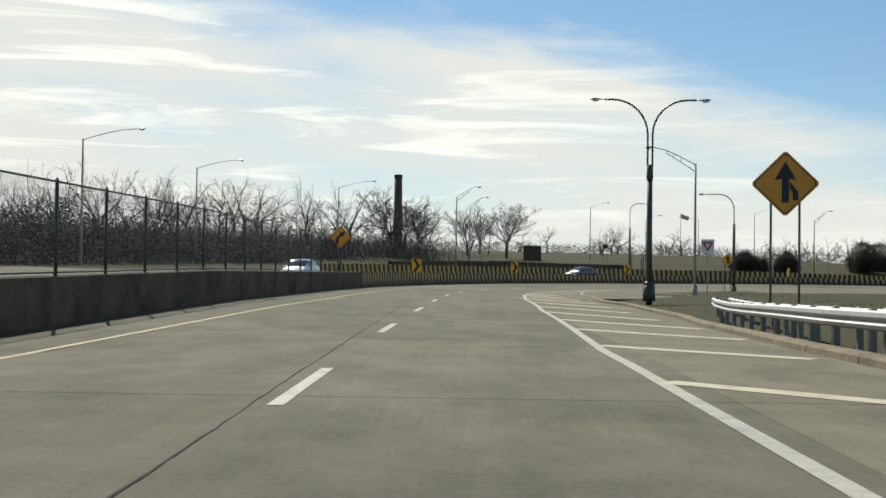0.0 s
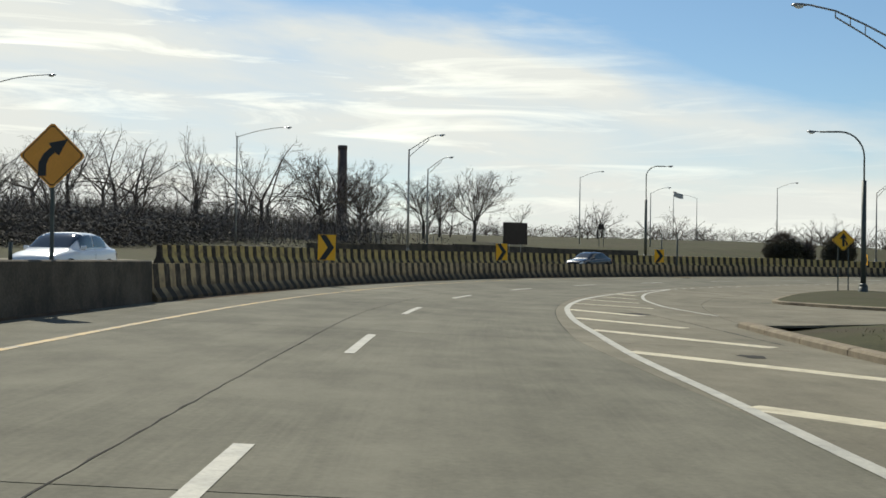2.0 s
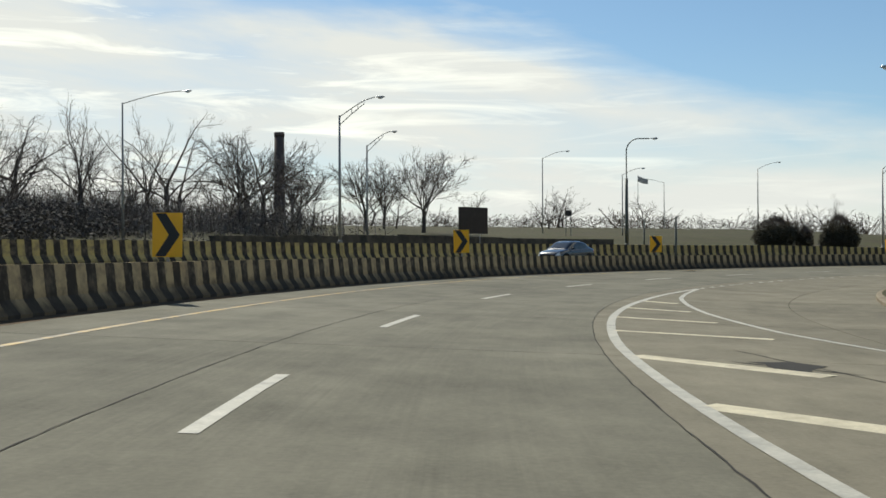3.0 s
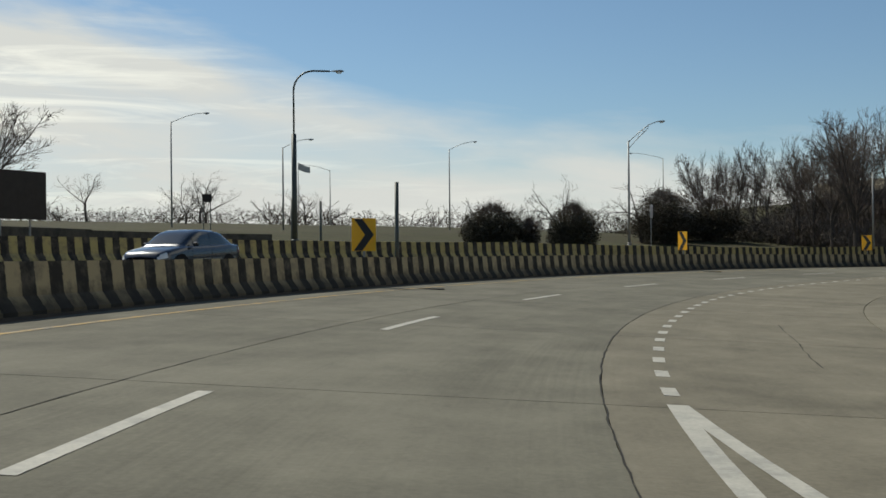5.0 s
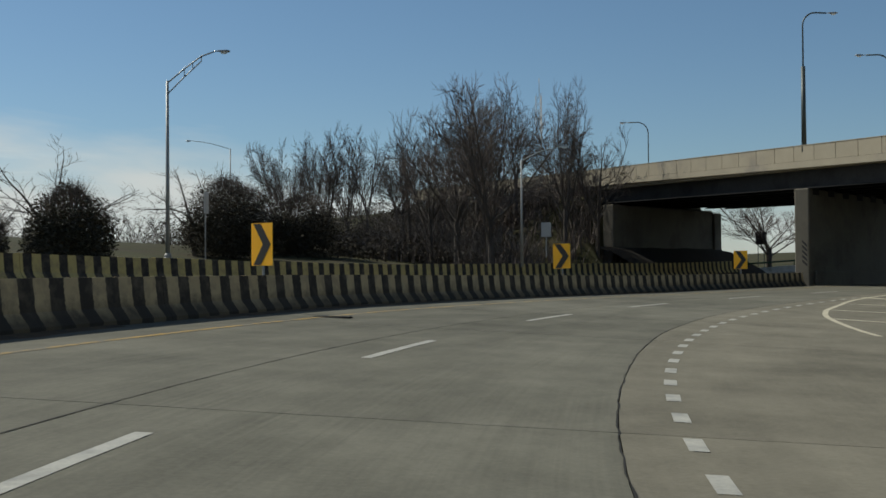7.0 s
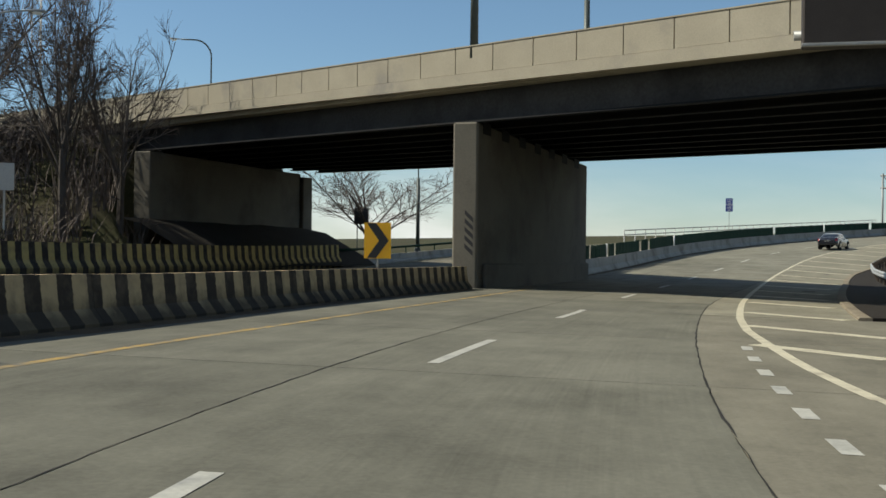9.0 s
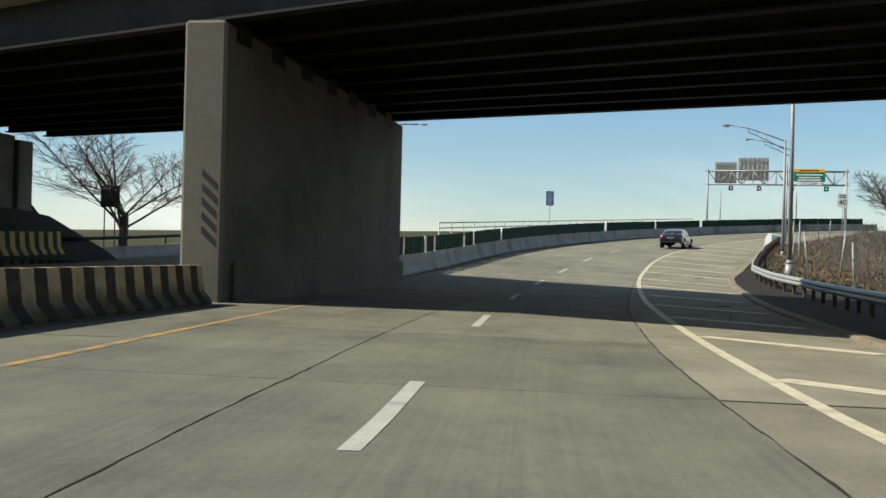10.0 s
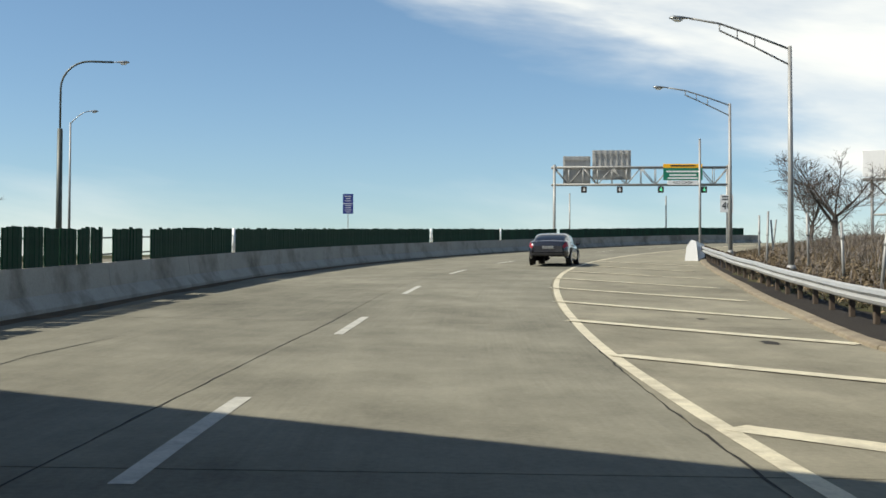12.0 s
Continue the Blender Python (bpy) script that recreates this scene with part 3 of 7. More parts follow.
def seam(s):
    """Half the width of the open joints along the lanes: filled early on, gaping in the bend."""
    return float(np.interp(s, [-60, 40, 75, 110, 160, 420], [0.003, 0.003, 0.005, 0.007, 0.006, 0.004]))


road = thing("road", Matrix.Identity(4), "grey concrete ramp paved in worn slabs", "road", kind="structure")
ribbon("road_bed", M_BED, -60, 419, -6.2, lambda s: paved_edge(s) - 0.02, -0.07, road, step=1.0, across=12)
# slabs from station 184 or 191 on take the paler, lit concrete
for a, b in zip(JOINTS, JOINTS[1:]):
    g = 0.012
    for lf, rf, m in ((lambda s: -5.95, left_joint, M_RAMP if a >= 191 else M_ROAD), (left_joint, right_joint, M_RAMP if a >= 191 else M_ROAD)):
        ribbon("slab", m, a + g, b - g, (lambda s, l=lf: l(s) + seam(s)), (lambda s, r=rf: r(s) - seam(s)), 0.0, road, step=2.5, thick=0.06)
    if a >= 184 or b <= 54:
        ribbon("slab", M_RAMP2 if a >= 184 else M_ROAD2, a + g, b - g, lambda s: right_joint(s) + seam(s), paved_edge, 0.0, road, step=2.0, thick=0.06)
    else:
        e = min(b, 183.9)
        ribbon("slab", M_ROAD2, a + g, e - g, lambda s: right_joint(s) + seam(s), lambda s: min(right_joint(s) + 4.9, paved_edge(s)), 0.0, road, step=2.0, thick=0.06)
        ribbon("slab", M_ROAD2, a + g, e - g, lambda s: min(right_joint(s) + 4.92, paved_edge(s) - 0.05), paved_edge, 0.0, road, step=1.0 if a < 80 else 2.0, thick=0.06, across=3)
ribbon("slab", M_ROAD2, 184, 240, lambda s: float(np.interp(s, [184, 200, 215, 230, 240], [8.6, 11.5, 16, 24, 32])), lambda s: float(np.interp(s, [184, 200, 215, 230, 240], [17, 20, 25, 33, 42])), 0.0, road, step=2.0, thick=0.06, across=3)

opp = thing("far_carriageway", Matrix.Identity(4), "pale concrete carriageway behind the barrier", "road", kind="structure")
for a, b in zip(JOINTS, JOINTS[1:]):
    if b > 345:
        break
    for l, r in ((-21.0, -14.0), (-13.98, -6.95)):
        ribbon("slab", M_ROAD2, a + 0.012, b - 0.012, l, r, 0.0, opp, step=2.5, thick=0.05)
verts, faces = [], []
for k, s in enumerate(np.arange(-60, 84.1, 4)):
    for o in (-21.02, -27, -33):
        x, y = plan(s, o)
        verts.append((float(x), float(y), float(surf(s, -21)) + 0.045 * (-o - 21)))
for k in range(len(verts) // 3 - 1):
    for j in range(2):
        faces.append((3 * k + j + 1, 3 * k + j, 3 * k + 3 + j, 3 * k + 4 + j))
raw("ramp_lane", verts, faces, M_ROAD2, opp, uvs=[(v[0], v[1]) for v in verts])

# ---- painted lines ----


def line(name, material, s0, s1, o, width, parent, step=1.5, label=""):
    f = o if callable(o) else (lambda s: o)
    return ribbon(name, material, s0, s1, lambda s: f(s) - width / 2, lambda s: f(s) + width / 2, 0.005, parent, step, label=label)


def bar(name, material, p, q, width, parent):
    """A straight painted bar between two (s, o) points, laid on the surface."""
    (s0, o0), (s1, o1) = p, q
    a, b = at(s0, o0), at(s1, o1)
    d = (b - a).normalized()
    side = Vector((-d.y, d.x, 0)) * width / 2
    verts, faces = [], []
    n = 8
    for k in range(n + 1):
        f = k / n
        c = at(s0 + (s1 - s0) * f, o0 + (o1 - o0) * f, 0.006 if s0 < 225 else 0.012)
        verts += [c - side, c + side]
    for k in range(n):
        faces.append((2 * k, 2 * k + 1, 2 * k + 3, 2 * k + 2))
    me = raw(name, verts, [f[::-1] for f in faces], material, parent)
    return me


marks = thing("lane_markings", Matrix.Identity(4), "worn white and yellow painted lane lines", "road marking", kind="structure")
line("edge_line", M_YELLOW, -60, 200, lambda s: float(np.interp(s, [-60, -5, 15, 24, 36, 68, 97, 117, 135, 175, 186, 200], [-4.35, -4.3, -4.05, -3.9, -3.94, -4.02, -4.48, -4.42, -4.3, -3.82, -3.75, -4.08])), 0.14, marks, label="faded yellow edge line")
DASH = [-42.6, -30.4, -18.2, -6.2, 6.4, 19.1, 31.5, 43.3, 55.0, 67.0, 80.0, 92.5, 105.0, 117.3, 129.2, 140.7, 152.4, 162.4, 173.5, 184.3, 197.2, 210.4, 222.5, 234.1, 246.0, 258.9, 271.1, 283.3, 295.5, 307.7]


def dash_o(s):
    """The dashes wander a little about the lane line."""
    return float(np.interp(s, [-60, -11, -4, 4, 40, 54, 65, 90, 103, 115, 140, 150, 160, 170, 182, 192, 198, 208, 220, 232, 243, 257, 420],
                           [0.12, 0.12, 0.05, 0.0, 0.04, -0.06, -0.02, 0.02, -0.1, -0.05, -0.06, -0.16, -0.16, 0.0, 0.24, 0.16, 0.03, -0.1, -0.1, 0.04, 0.12, 0.0, 0.0]))


for e in DASH:
    line("lane_dash", M_WHITE, e - 4.0, e, dash_o, 0.15, marks)
line("edge_line", M_WHITE, -60, 93.2, white_edge, 0.17, marks)
line("edge_line", M_CREAM, 168, 330, lambda s: float(np.interp(s, [168, 171.5, 174.8, 178.5, 183, 193, 208, 228, 235, 245, 330], [4.75, 4.42, 4.22, 4.0, 3.9, 3.84, 3.86, 3.95, 4.05, 4.1, 4.0])), 0.17, marks)
line("edge_line", M_CREAM, 150, 168, lambda s: float(np.interp(s, [150, 152.5, 155.2, 158, 162, 165.8, 168], [7.7, 7.07, 6.48, 5.87, 5.32, 5.03, 4.8])), 0.17, marks)
for sl, ol in ((167.6, 4.95), (162.3, 5.4), (156.8, 6.2)):
    bar("gore_stripe", M_CREAM, (sl, ol), (sl - 0.8, 8.2), 0.24, marks)
line("edge_line", M_WHITE, 60, 93.2, lambda s: float(np.interp(s, [60, 65.5, 73, 83, 93.2], [8.5, 7.2, 6.2, 5.1, 4.3])), 0.15, marks)
for k in range(44):
    s = float(np.interp(k, [0, 8, 18, 23, 30, 43], [94.3, 109.3, 128.4, 137.4, 150.2, 174.0]))
    line("lane_dot", M_WHITE, s - 0.36, s + 0.36, float(np.interp(s, [94, 100, 110, 120, 128, 140, 148, 153, 174], [4.28, 4.34, 4.38, 4.22, 4.2, 4.13, 4.0, 3.92, 3.85])), 0.16, marks)
for k in range(14):
    sl = -28.7 + 7.1 * k if k < 11 else (48.3, 53.6, 59.0)[k - 11]
    ol = white_edge(sl) + 0.05
    orr = min(paved_edge(sl) - 0.5, float(np.interp(sl, [-60, 46, 50, 60], [7.9, 7.8, 6.9, 6.0])))
    bar("gore_stripe", M_CREAM, (sl, ol), (sl - 1.0 * (orr - ol), orr), 0.40, marks)
for sl, orr in ((64.5, 6.7), (69.5, 6.2), (74.5, 5.8), (79.5, 5.3)):
    bar("gore_stripe", M_CREAM, (sl, white_edge(sl) + 0.05), (sl - 0.9, orr), 0.28, marks)
for sl in (174.8, 180.2, 186.2, 193.3, 200.0, 206.8, 213.9, 221.1, 227.4, 234.1, 240.0, 246.2, 252.5, 259.0, 265.5, 272.0):
    orr = float(np.interp(sl, [173, 180, 187, 205, 217, 230, 250, 275], [5.4, 6.6, 6.2, 6.6, 7.1, 7.85, 8.9, 9.3]))
    bar("gore_stripe", M_CREAM, (sl, 4.0), (sl - 1.05 * (orr - 4.0), orr), 0.40 if sl < 230 else 0.52, marks)

# ---- kerbs, islands ----
KERB_P = [(-0.02, -0.1), (0.0, 0.10), (0.05, 0.14), (0.26, 0.15), (0.30, 0.12), (0.30, -0.1)]
kerb = thing("kerb", Matrix.Identity(4), "worn stained concrete kerb along the striped wedge", "kerb", kind="structure")
s = -58.0
while s < 53:
    sweep("kerb_stone", M_KERB, KERB_P, s, min(s + 2.96, 53.5), paved_edge, 0.0, kerb, step=1.5)
    s += 3.0
kerb2 = thing("kerb", Matrix.Identity(4), "worn sandy concrete kerb below the guardrail", "kerb", kind="structure")
s = 184.0
while s < 330:
    sweep("kerb_stone", M_KERB, [(o, z * (0.5 if z > 0 else 1)) for o, z in KERB_P], s, s + 2.96, paved_edge, 0.0, kerb2, step=1.5)
    s += 3.0


def island(name, outline, rise, label):
    """A kerbed traffic island of turf over an outline of (s, o) points."""
    top = thing(name, Matrix.Identity(4), label, "traffic island", kind="structure")
    pts = [at(s, o) for s, o in outline]
    # round the outline
    fine = []
    n = len(pts)
    for k in range(n):
        a, b, c, d = pts[k - 1], pts[k], pts[(k + 1) % n], pts[(k + 2) % n]
        for j in range(6):
            t = j / 6
            fine.append(0.5 * ((2 * b) + (c - a) * t + (2 * a - 5 * b + 4 * c - d) * t * t + (3 * b - a - 3 * c + d) * t ** 3))
    cen = sum(fine, Vector()) / len(fine)
    m = len(fine)
    verts, faces = [], []
    for ring, (f, z) in enumerate(((1.0, -0.1), (1.0, 0.11), (0.985, 0.14))):
        verts += [cen + (p - cen) * f + Vector((0, 0, z)) for p in fine]
    for k in range(m):
        d = (cen - fine[k]).normalized() * 0.3
        verts.append(fine[k] + d + Vector((0, 0, 0.14)))
    for r in range(3):
        for k in range(m):
            faces.append((r * m + k, r * m + (k + 1) % m, (r + 1) * m + (k + 1) % m, (r + 1) * m + k))
    raw("kerb", verts, faces, M_KERB, top)
    verts, faces = [], []
    rings = 6
    for r in range(rings + 1):
        f = 1 - r / rings
        for k in range(m):
            d = (cen - fine[k]).normalized() * 0.3
            p = cen + (fine[k] + d - cen) * f
            h = 0.135 + rise * math.sin((1 - f) * math.pi / 2) + (0.05 * noise.noise(p * 0.9) if r else 0)
            verts.append(p + Vector((0, 0, h)))
    for r in range(rings):
        for k in range(m):
            faces.append((r * m + k, r * m + (k + 1) % m, (r + 1) * m + (k + 1) % m, (r + 1) * m + k))
    raw("turf", verts, faces, M_GRASS, top, smooth=True)
    return top


island("island", [(77.5, 11.3), (73, 12.6), (68, 15.2), (66, 19), (68, 23), (78, 23), (90, 20.5), (104, 15), (108.5, 12.0), (104, 11.0), (92, 11.2)], 0.12, "kerbed turf island with signs and lamps")

# ---- barriers ----
JERSEY = [(0.34, -0.1), (0.34, 0.08), (0.16, 0.33), (0.10, 0.92), (-0.10, 0.92), (-0.16, 0.33), (-0.34, 0.08), (-0.34, -0.1)]


def wall_o(s):
    return float(np.interp(s, [-60, 0, 45, 60, 180, 197, 420], [-6.35, -6.35, -6.2, -6.15, -6.15, -6.1, -6.45]))


wall = thing("retaining_wall", Matrix.Identity(4), "sooty low concrete wall topped with fence posts", "wall", kind="structure")
s = -60.0
while s < 49.5:
    e = min(s + 6.0, 50.5)
    sweep("wall_panel", M_DARKCON, [(0.22, -0.1), (0.2, 0.95), (0.16, 0.98), (-0.16, 0.98), (-0.2, 0.95), (-0.2, -0.1)], s, e - 0.015, wall_o, 0.0, wall, step=2.0)
    s = e if e == 50.5 else s + 6.0
front = thing("striped_barrier", Matrix.Identity(4), "concrete barrier painted in worn yellow and black stripes", "barrier", kind="structure")
s = 50.5
while s < 196:
    e = min(s + 6.1, 197.2)
    tall = float(np.interp(s, [50, 110, 125, 140, 154, 182], [0.98, 0.98, 0.955, 0.94, 0.91, 0.88]))
    sweep("barrier_segment", M_STRIPE, [(o, z * tall) for o, z in JERSEY], s, e - 0.012, wall_o, 0.0, front, step=1.2)
    s += 6.1
rear = thing("striped_barrier", Matrix.Identity(4), "bright yellow and black striped concrete barrier across the far carriageway", "barrier", kind="structure")
s = 81.0
while s < 219:
    e = min(s + 6.1, 221)
    sweep("barrier_segment", M_STRIPE2, [(o, z * 1.14 if z > 0 else -0.6) for o, z in JERSEY], s, e - 0.012, -21.4, float(np.interp(s, [100, 120, 140, 155, 174, 200], [0, 0.08, 0.0, 0.05, 0.22, 0.3])), rear, step=1.5)
    s += 6.1
ramp_wall = thing("concrete_barrier", Matrix.Identity(4), "pale scuffed concrete barrier along the climbing ramp", "barrier", kind="structure")
s = 213.0
while s < 340:
    sweep("barrier_segment", M_CON2, [(0.36, -0.1), (0.36, 0.1), (0.17, 0.34), (0.11, 0.86), (-0.11, 0.86), (-0.2, 0.3), (-0.2, -0.4)], s, s + 6.085, wall_o, 0.0, ramp_wall, step=1.2)
    s += 6.1

far_edge = thing("concrete_barrier", Matrix.Identity(4), "pale barrier with a green rail on the far carriageway", "barrier", kind="structure")
s = 222.5
while s < 246:
    sweep("barrier_segment", M_CON2, [(o, z * 0.6) for o, z in JERSEY], s, s + 6.085, -22.0, 0.0, far_edge, step=1.5)
    s += 6.1
bm = bmesh.new()
tube(bm, [at(x, -22.0, 1.0) for x in np.arange(222.5, 252, 2.5)], 0.09, 6)
part("rail", bm, M_GREENFENCE, far_edge, "dark green rail")
for x in np.arange(223, 252, 5.0):
    bm = bmesh.new()
    p = at(x, -22.0, 0.5)
    rod(bm, p, p + Vector((0, 0, 0.52)), 0.05, n=6)
    part("rail_post", bm, M_GREENFENCE, far_edge)
far_marks = thing("lane_markings", Matrix.Identity(4), "white dashes on the far carriageway", "road marking", kind="structure")
for s in np.arange(-56, 290, 12.2):
    line("lane_dash", M_WHITE, s, s + 3.6, -14.0, 0.15, far_marks)
line("edge_line", M_WHITE, -58, 80, -20.3, 0.15, far_marks)

# a darker wall behind the far carriageway
back = thing("far_wall", Matrix.Identity(4), "dark low concrete wall edging a raised road", "wall", kind="structure")
s = 102.0
while s < 140:
    sweep("wall_panel", M_DARKCON, [(0.15, -1.0), (0.15, 0.95), (-0.15, 0.95), (-0.15, -1.0)], s, s + 5.98, lambda t: float(np.interp(t, [84, 110, 140], [-27, -28.5, -36])), float(np.interp(s, [102, 120, 132], [0.3, 0.62, 0.5])), back, step=3.0)
    s += 6.0

# ---- cracks and old tar in the paving ----


def crack(points, width, seed):
    """A wandering crack over (s, o) points, ragged in width."""
    rnd = random.Random(seed)
    verts, faces = [], []
    pts = []
    for (s0, o0), (s1, o1) in zip(points, points[1:]):
        n = max(2, int(math.hypot(s1 - s0, o1 - o0) / 0.35))
        pts += [(s0 + (s1 - s0) * k / n, o0 + (o1 - o0) * k / n) for k in range(n)]
    pts.append(points[-1])
    for k, (s, o) in enumerate(pts):
        c = at(s + rnd.uniform(-0.05, 0.05), o + rnd.uniform(-0.014, 0.014), 0.0045)
        n = at(*pts[min(k + 1, len(pts) - 1)]) - at(*pts[max(k - 1, 0)])
        side = Vector((-n.y, n.x, 0)).normalized() * width * rnd.uniform(0.25, 1.0) * (0.2 if k in (0, len(pts) - 1) else 1)
        verts += [c - side, c + side]
    for k in range(len(pts) - 1):
        faces.append((2 * k, 2 * k + 1, 2 * k + 3, 2 * k + 2)[::-1])
    raw("crack", verts, faces, M_BED, road)


# ragged edges of the open joints along the lanes
for k, (s0, s1) in enumerate(((-20, 40), (40, 100), (100, 165), (165, 235))):
    crack([(s, left_joint(s)) for s in np.arange(s0, s1 + 0.1, 2.5)], 0.011, 40 + k)
    if s0 >= 40:
        crack([(s, right_joint(s)) for s in np.arange(max(s0, 47), s1 + 0.1, 2.5)], 0.012 if s0 < 165 else 0.016, 50 + k)
crack([(60.8, 5.6), (57.5, 6.4), (54.3, 7.0), (52, 7.2), (49.8, 7.45), (46, 7.7)], 0.03, 1)
crack([(58.6, 5.2), (57.9, 6.0), (57.2, 6.6)], 0.05, 2)
crack([(24, -3.0), (27, -3.4), (29.6, -3.2)], 0.018, 3)
crack([(14.0, 5.2), (14.6, 6.4), (14.2, 7.8)], 0.02, 4)
crack([(98, 6.4), (103, 6.6), (108, 6.5)], 0.012, 5)
crack([(86, -4.6), (90, -4.9), (94, -4.7)], 0.02, 6)
crack([(199, 5.2), (202, 5.6), (204, 5.4), (206, 5.9)], 0.022, 8)
crack([(217, -3.4), (221, -3.0), (226, -3.3), (229, -3.1)], 0.016, 11)
for k, (s, o, w) in enumerate(((58.2, 5.9, 0.5), (42.5, 6.3, 0.25), (207.5, 6.0, 0.3), (229.9, 6.7, 0.2), (235.1, 6.6, 0.13))):
    rnd = random.Random(90 + k)
    ring = [at(s + 1.6 * w * math.cos(a) * rnd.uniform(0.6, 1.2), o + w * math.sin(a) * rnd.uniform(0.5, 1.2), 0.005) for a in [6.283 * j / 14 for j in range(14)]]
    raw("tar_patch", ring, [tuple(range(14))[::-1]], M_BED, road)

# dirt gathered along the foot of the barrier
dirt = thing("gutter_dirt", Matrix.Identity(4), "tan dirt and grit along the barrier's foot", "dirt", kind="stuff")
for s0, s1 in ((-60, 46), (52, 84), (90, 140), (143, 196), (214, 330)):
    verts, faces = [], []
    n = int((s1 - s0) / 0.5)
    for k in range(n + 1):
        s = s0 + (s1 - s0) * k / n
        a = wall_o(s) + (0.21 if s < 50 else 0.36)
        w = 0.12 + 0.5 * max(0.0, 0.5 + noise.noise(Vector((s * 0.13, 2.0, 0)))) * (0.6 + 0.4 * noise.noise(Vector((s * 0.9, 5.0, 0))))
        verts += [at(s, a, 0.03), at(s, a + 0.35 * w, 0.015), at(s, a + w, 0.002)]
    for k in range(n):
        for j in (0, 1):
            faces.append((3 * k + j, 3 * k + j + 1, 3 * k + 4 + j, 3 * k + 3 + j))
    raw("dirt_strip", verts, faces, M_DIRT, dirt)
for s in (116.6, 145.6):
    gr = thing("drain_grate", place(s, -4.12, 0.004), "dark iron drain grate beside the barrier", "drain", "drains")
    bm = bmesh.new()
    box(bm, (0, 0, -0.012), (1.2, 0.36, 0.02), bevel=0.004)
    part("pit", bm, M_BED, gr)
    for k in range(13):
        bm = bmesh.new()
        box(bm, (-0.54 + 0.09 * k, 0, 0.006), (0.03, 0.34, 0.012))
        part("grate_bar", bm, M_BOX, gr)

# low barrier of the road that joins beyond the dry grass
fb_ = thing("concrete_barrier", Matrix.Identity(4), "low pale barrier beyond the dry grass", "barrier", kind="structure")
s = 222.0
while s < 300:
    sweep("barrier_segment", M_CON2, [(0.2, -0.4), (0.12, 0.75), (-0.12, 0.75), (-0.2, -0.4)], s, s + 5.98, lambda t: float(np.interp(t, [222, 260, 300], [27, 29, 30])), 1.0, fb_, step=2.0)
    s += 6.0

# bare soil beside the kerb, with the guardrail's shadow painted in as darkness
ribbon("soil_shade_strip", M_SOIL, 185, 285, lambda s: paved_edge(s) + 0.31, lambda s: max(float(np.interp(s, [185, 215, 232], [8.4, 12.5, 12.5])), paved_edge(s) + 1.8), 0.03, kerb2, step=2.0, thick=0.25, across=2)

# ---- crossing bridge ----
bridge = thing("overpass_bridge", Matrix.Identity(4), "concrete-walled steel girder overpass in deep shade", "bridge", kind="structure")


def beam(name, material, u0, u1, v0, v1, z0, z1, parent, label="", n=1, grade=0.02):
    """A bar along the bridge between u0 and u1, v0 and v1 across, z0 to z1 high at u = 0."""
    verts, faces = [], []
    for k in range(n + 1):
        u = u0 + (u1 - u0) * k / n
        for v, z in ((v0, z0), (v1, z0), (v1, z1), (v0, z1)):
            verts.append(br(u, v, z + grade * u))
    for k in range(n):
        p, q = 4 * k, 4 * k + 4
        for j in range(4):
            faces.append((p + j, p + (j + 1) % 4, q + (j + 1) % 4, q + j)[::-1])
    faces.append((0, 1, 2, 3))
    faces.append(tuple(4 * n + j for j in (3, 2, 1, 0)))
    return raw(name, verts, faces, material, parent, label)


U0, U1 = -44.0, 74.0
beam("deck", M_CON, U0, U1, 0.25, BR_W - 0.85, 7.42, 7.85, bridge, n=6)
for v0, v1, ptop, gr_ in ((0.0, 0.28, 8.885, 0.029), (BR_W - 0.86, BR_W - 0.58, 8.5, 0.02)):
    beam("deck_edge", M_CON, U0, U1, v0 - 0.06, v1 + 0.06, 7.5, 7.915, bridge, "pale cast deck edge", n=6, grade=gr_)
    par = thing("parapet", Matrix.Identity(4), "pale concrete parapet cast in panels", "parapet")
    par.parent = bridge
    del par["category"]
    u = -43.61
    while u < U1:
        beam("panel", M_CON, u + 0.022, u + 1.958, v0, v1, 7.935, ptop, par, grade=gr_)
        u += 1.98
    beam("panel_core", M_BED, U0, U1, v0 + 0.06, v1 - 0.06, 7.9, ptop - 0.01, par, n=6, grade=gr_)
    beam("coping", M_CON, U0, U1, v0 - 0.03, v1 + 0.03, ptop + 0.003, ptop + 0.045, par, n=6, grade=gr_)
# only the outer web is lighter; the other steel carries the shade colour
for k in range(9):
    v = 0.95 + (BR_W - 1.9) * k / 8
    beam("girder", M_BRACE if k else M_FASCIA, U0, 34, v - 0.02, v + 0.02, 6.32 - 0.002 * v, 7.41, bridge, "dark steel girder", n=4)
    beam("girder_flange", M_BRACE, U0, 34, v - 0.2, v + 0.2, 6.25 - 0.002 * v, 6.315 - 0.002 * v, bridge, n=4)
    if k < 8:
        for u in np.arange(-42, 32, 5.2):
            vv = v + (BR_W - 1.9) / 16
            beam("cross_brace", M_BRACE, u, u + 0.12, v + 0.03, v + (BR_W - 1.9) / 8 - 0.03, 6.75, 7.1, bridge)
# wall pier, set askew under the deck
PD = Vector((0.965, -0.262, 0))
PN = Vector((0.262, 0.965, 0))


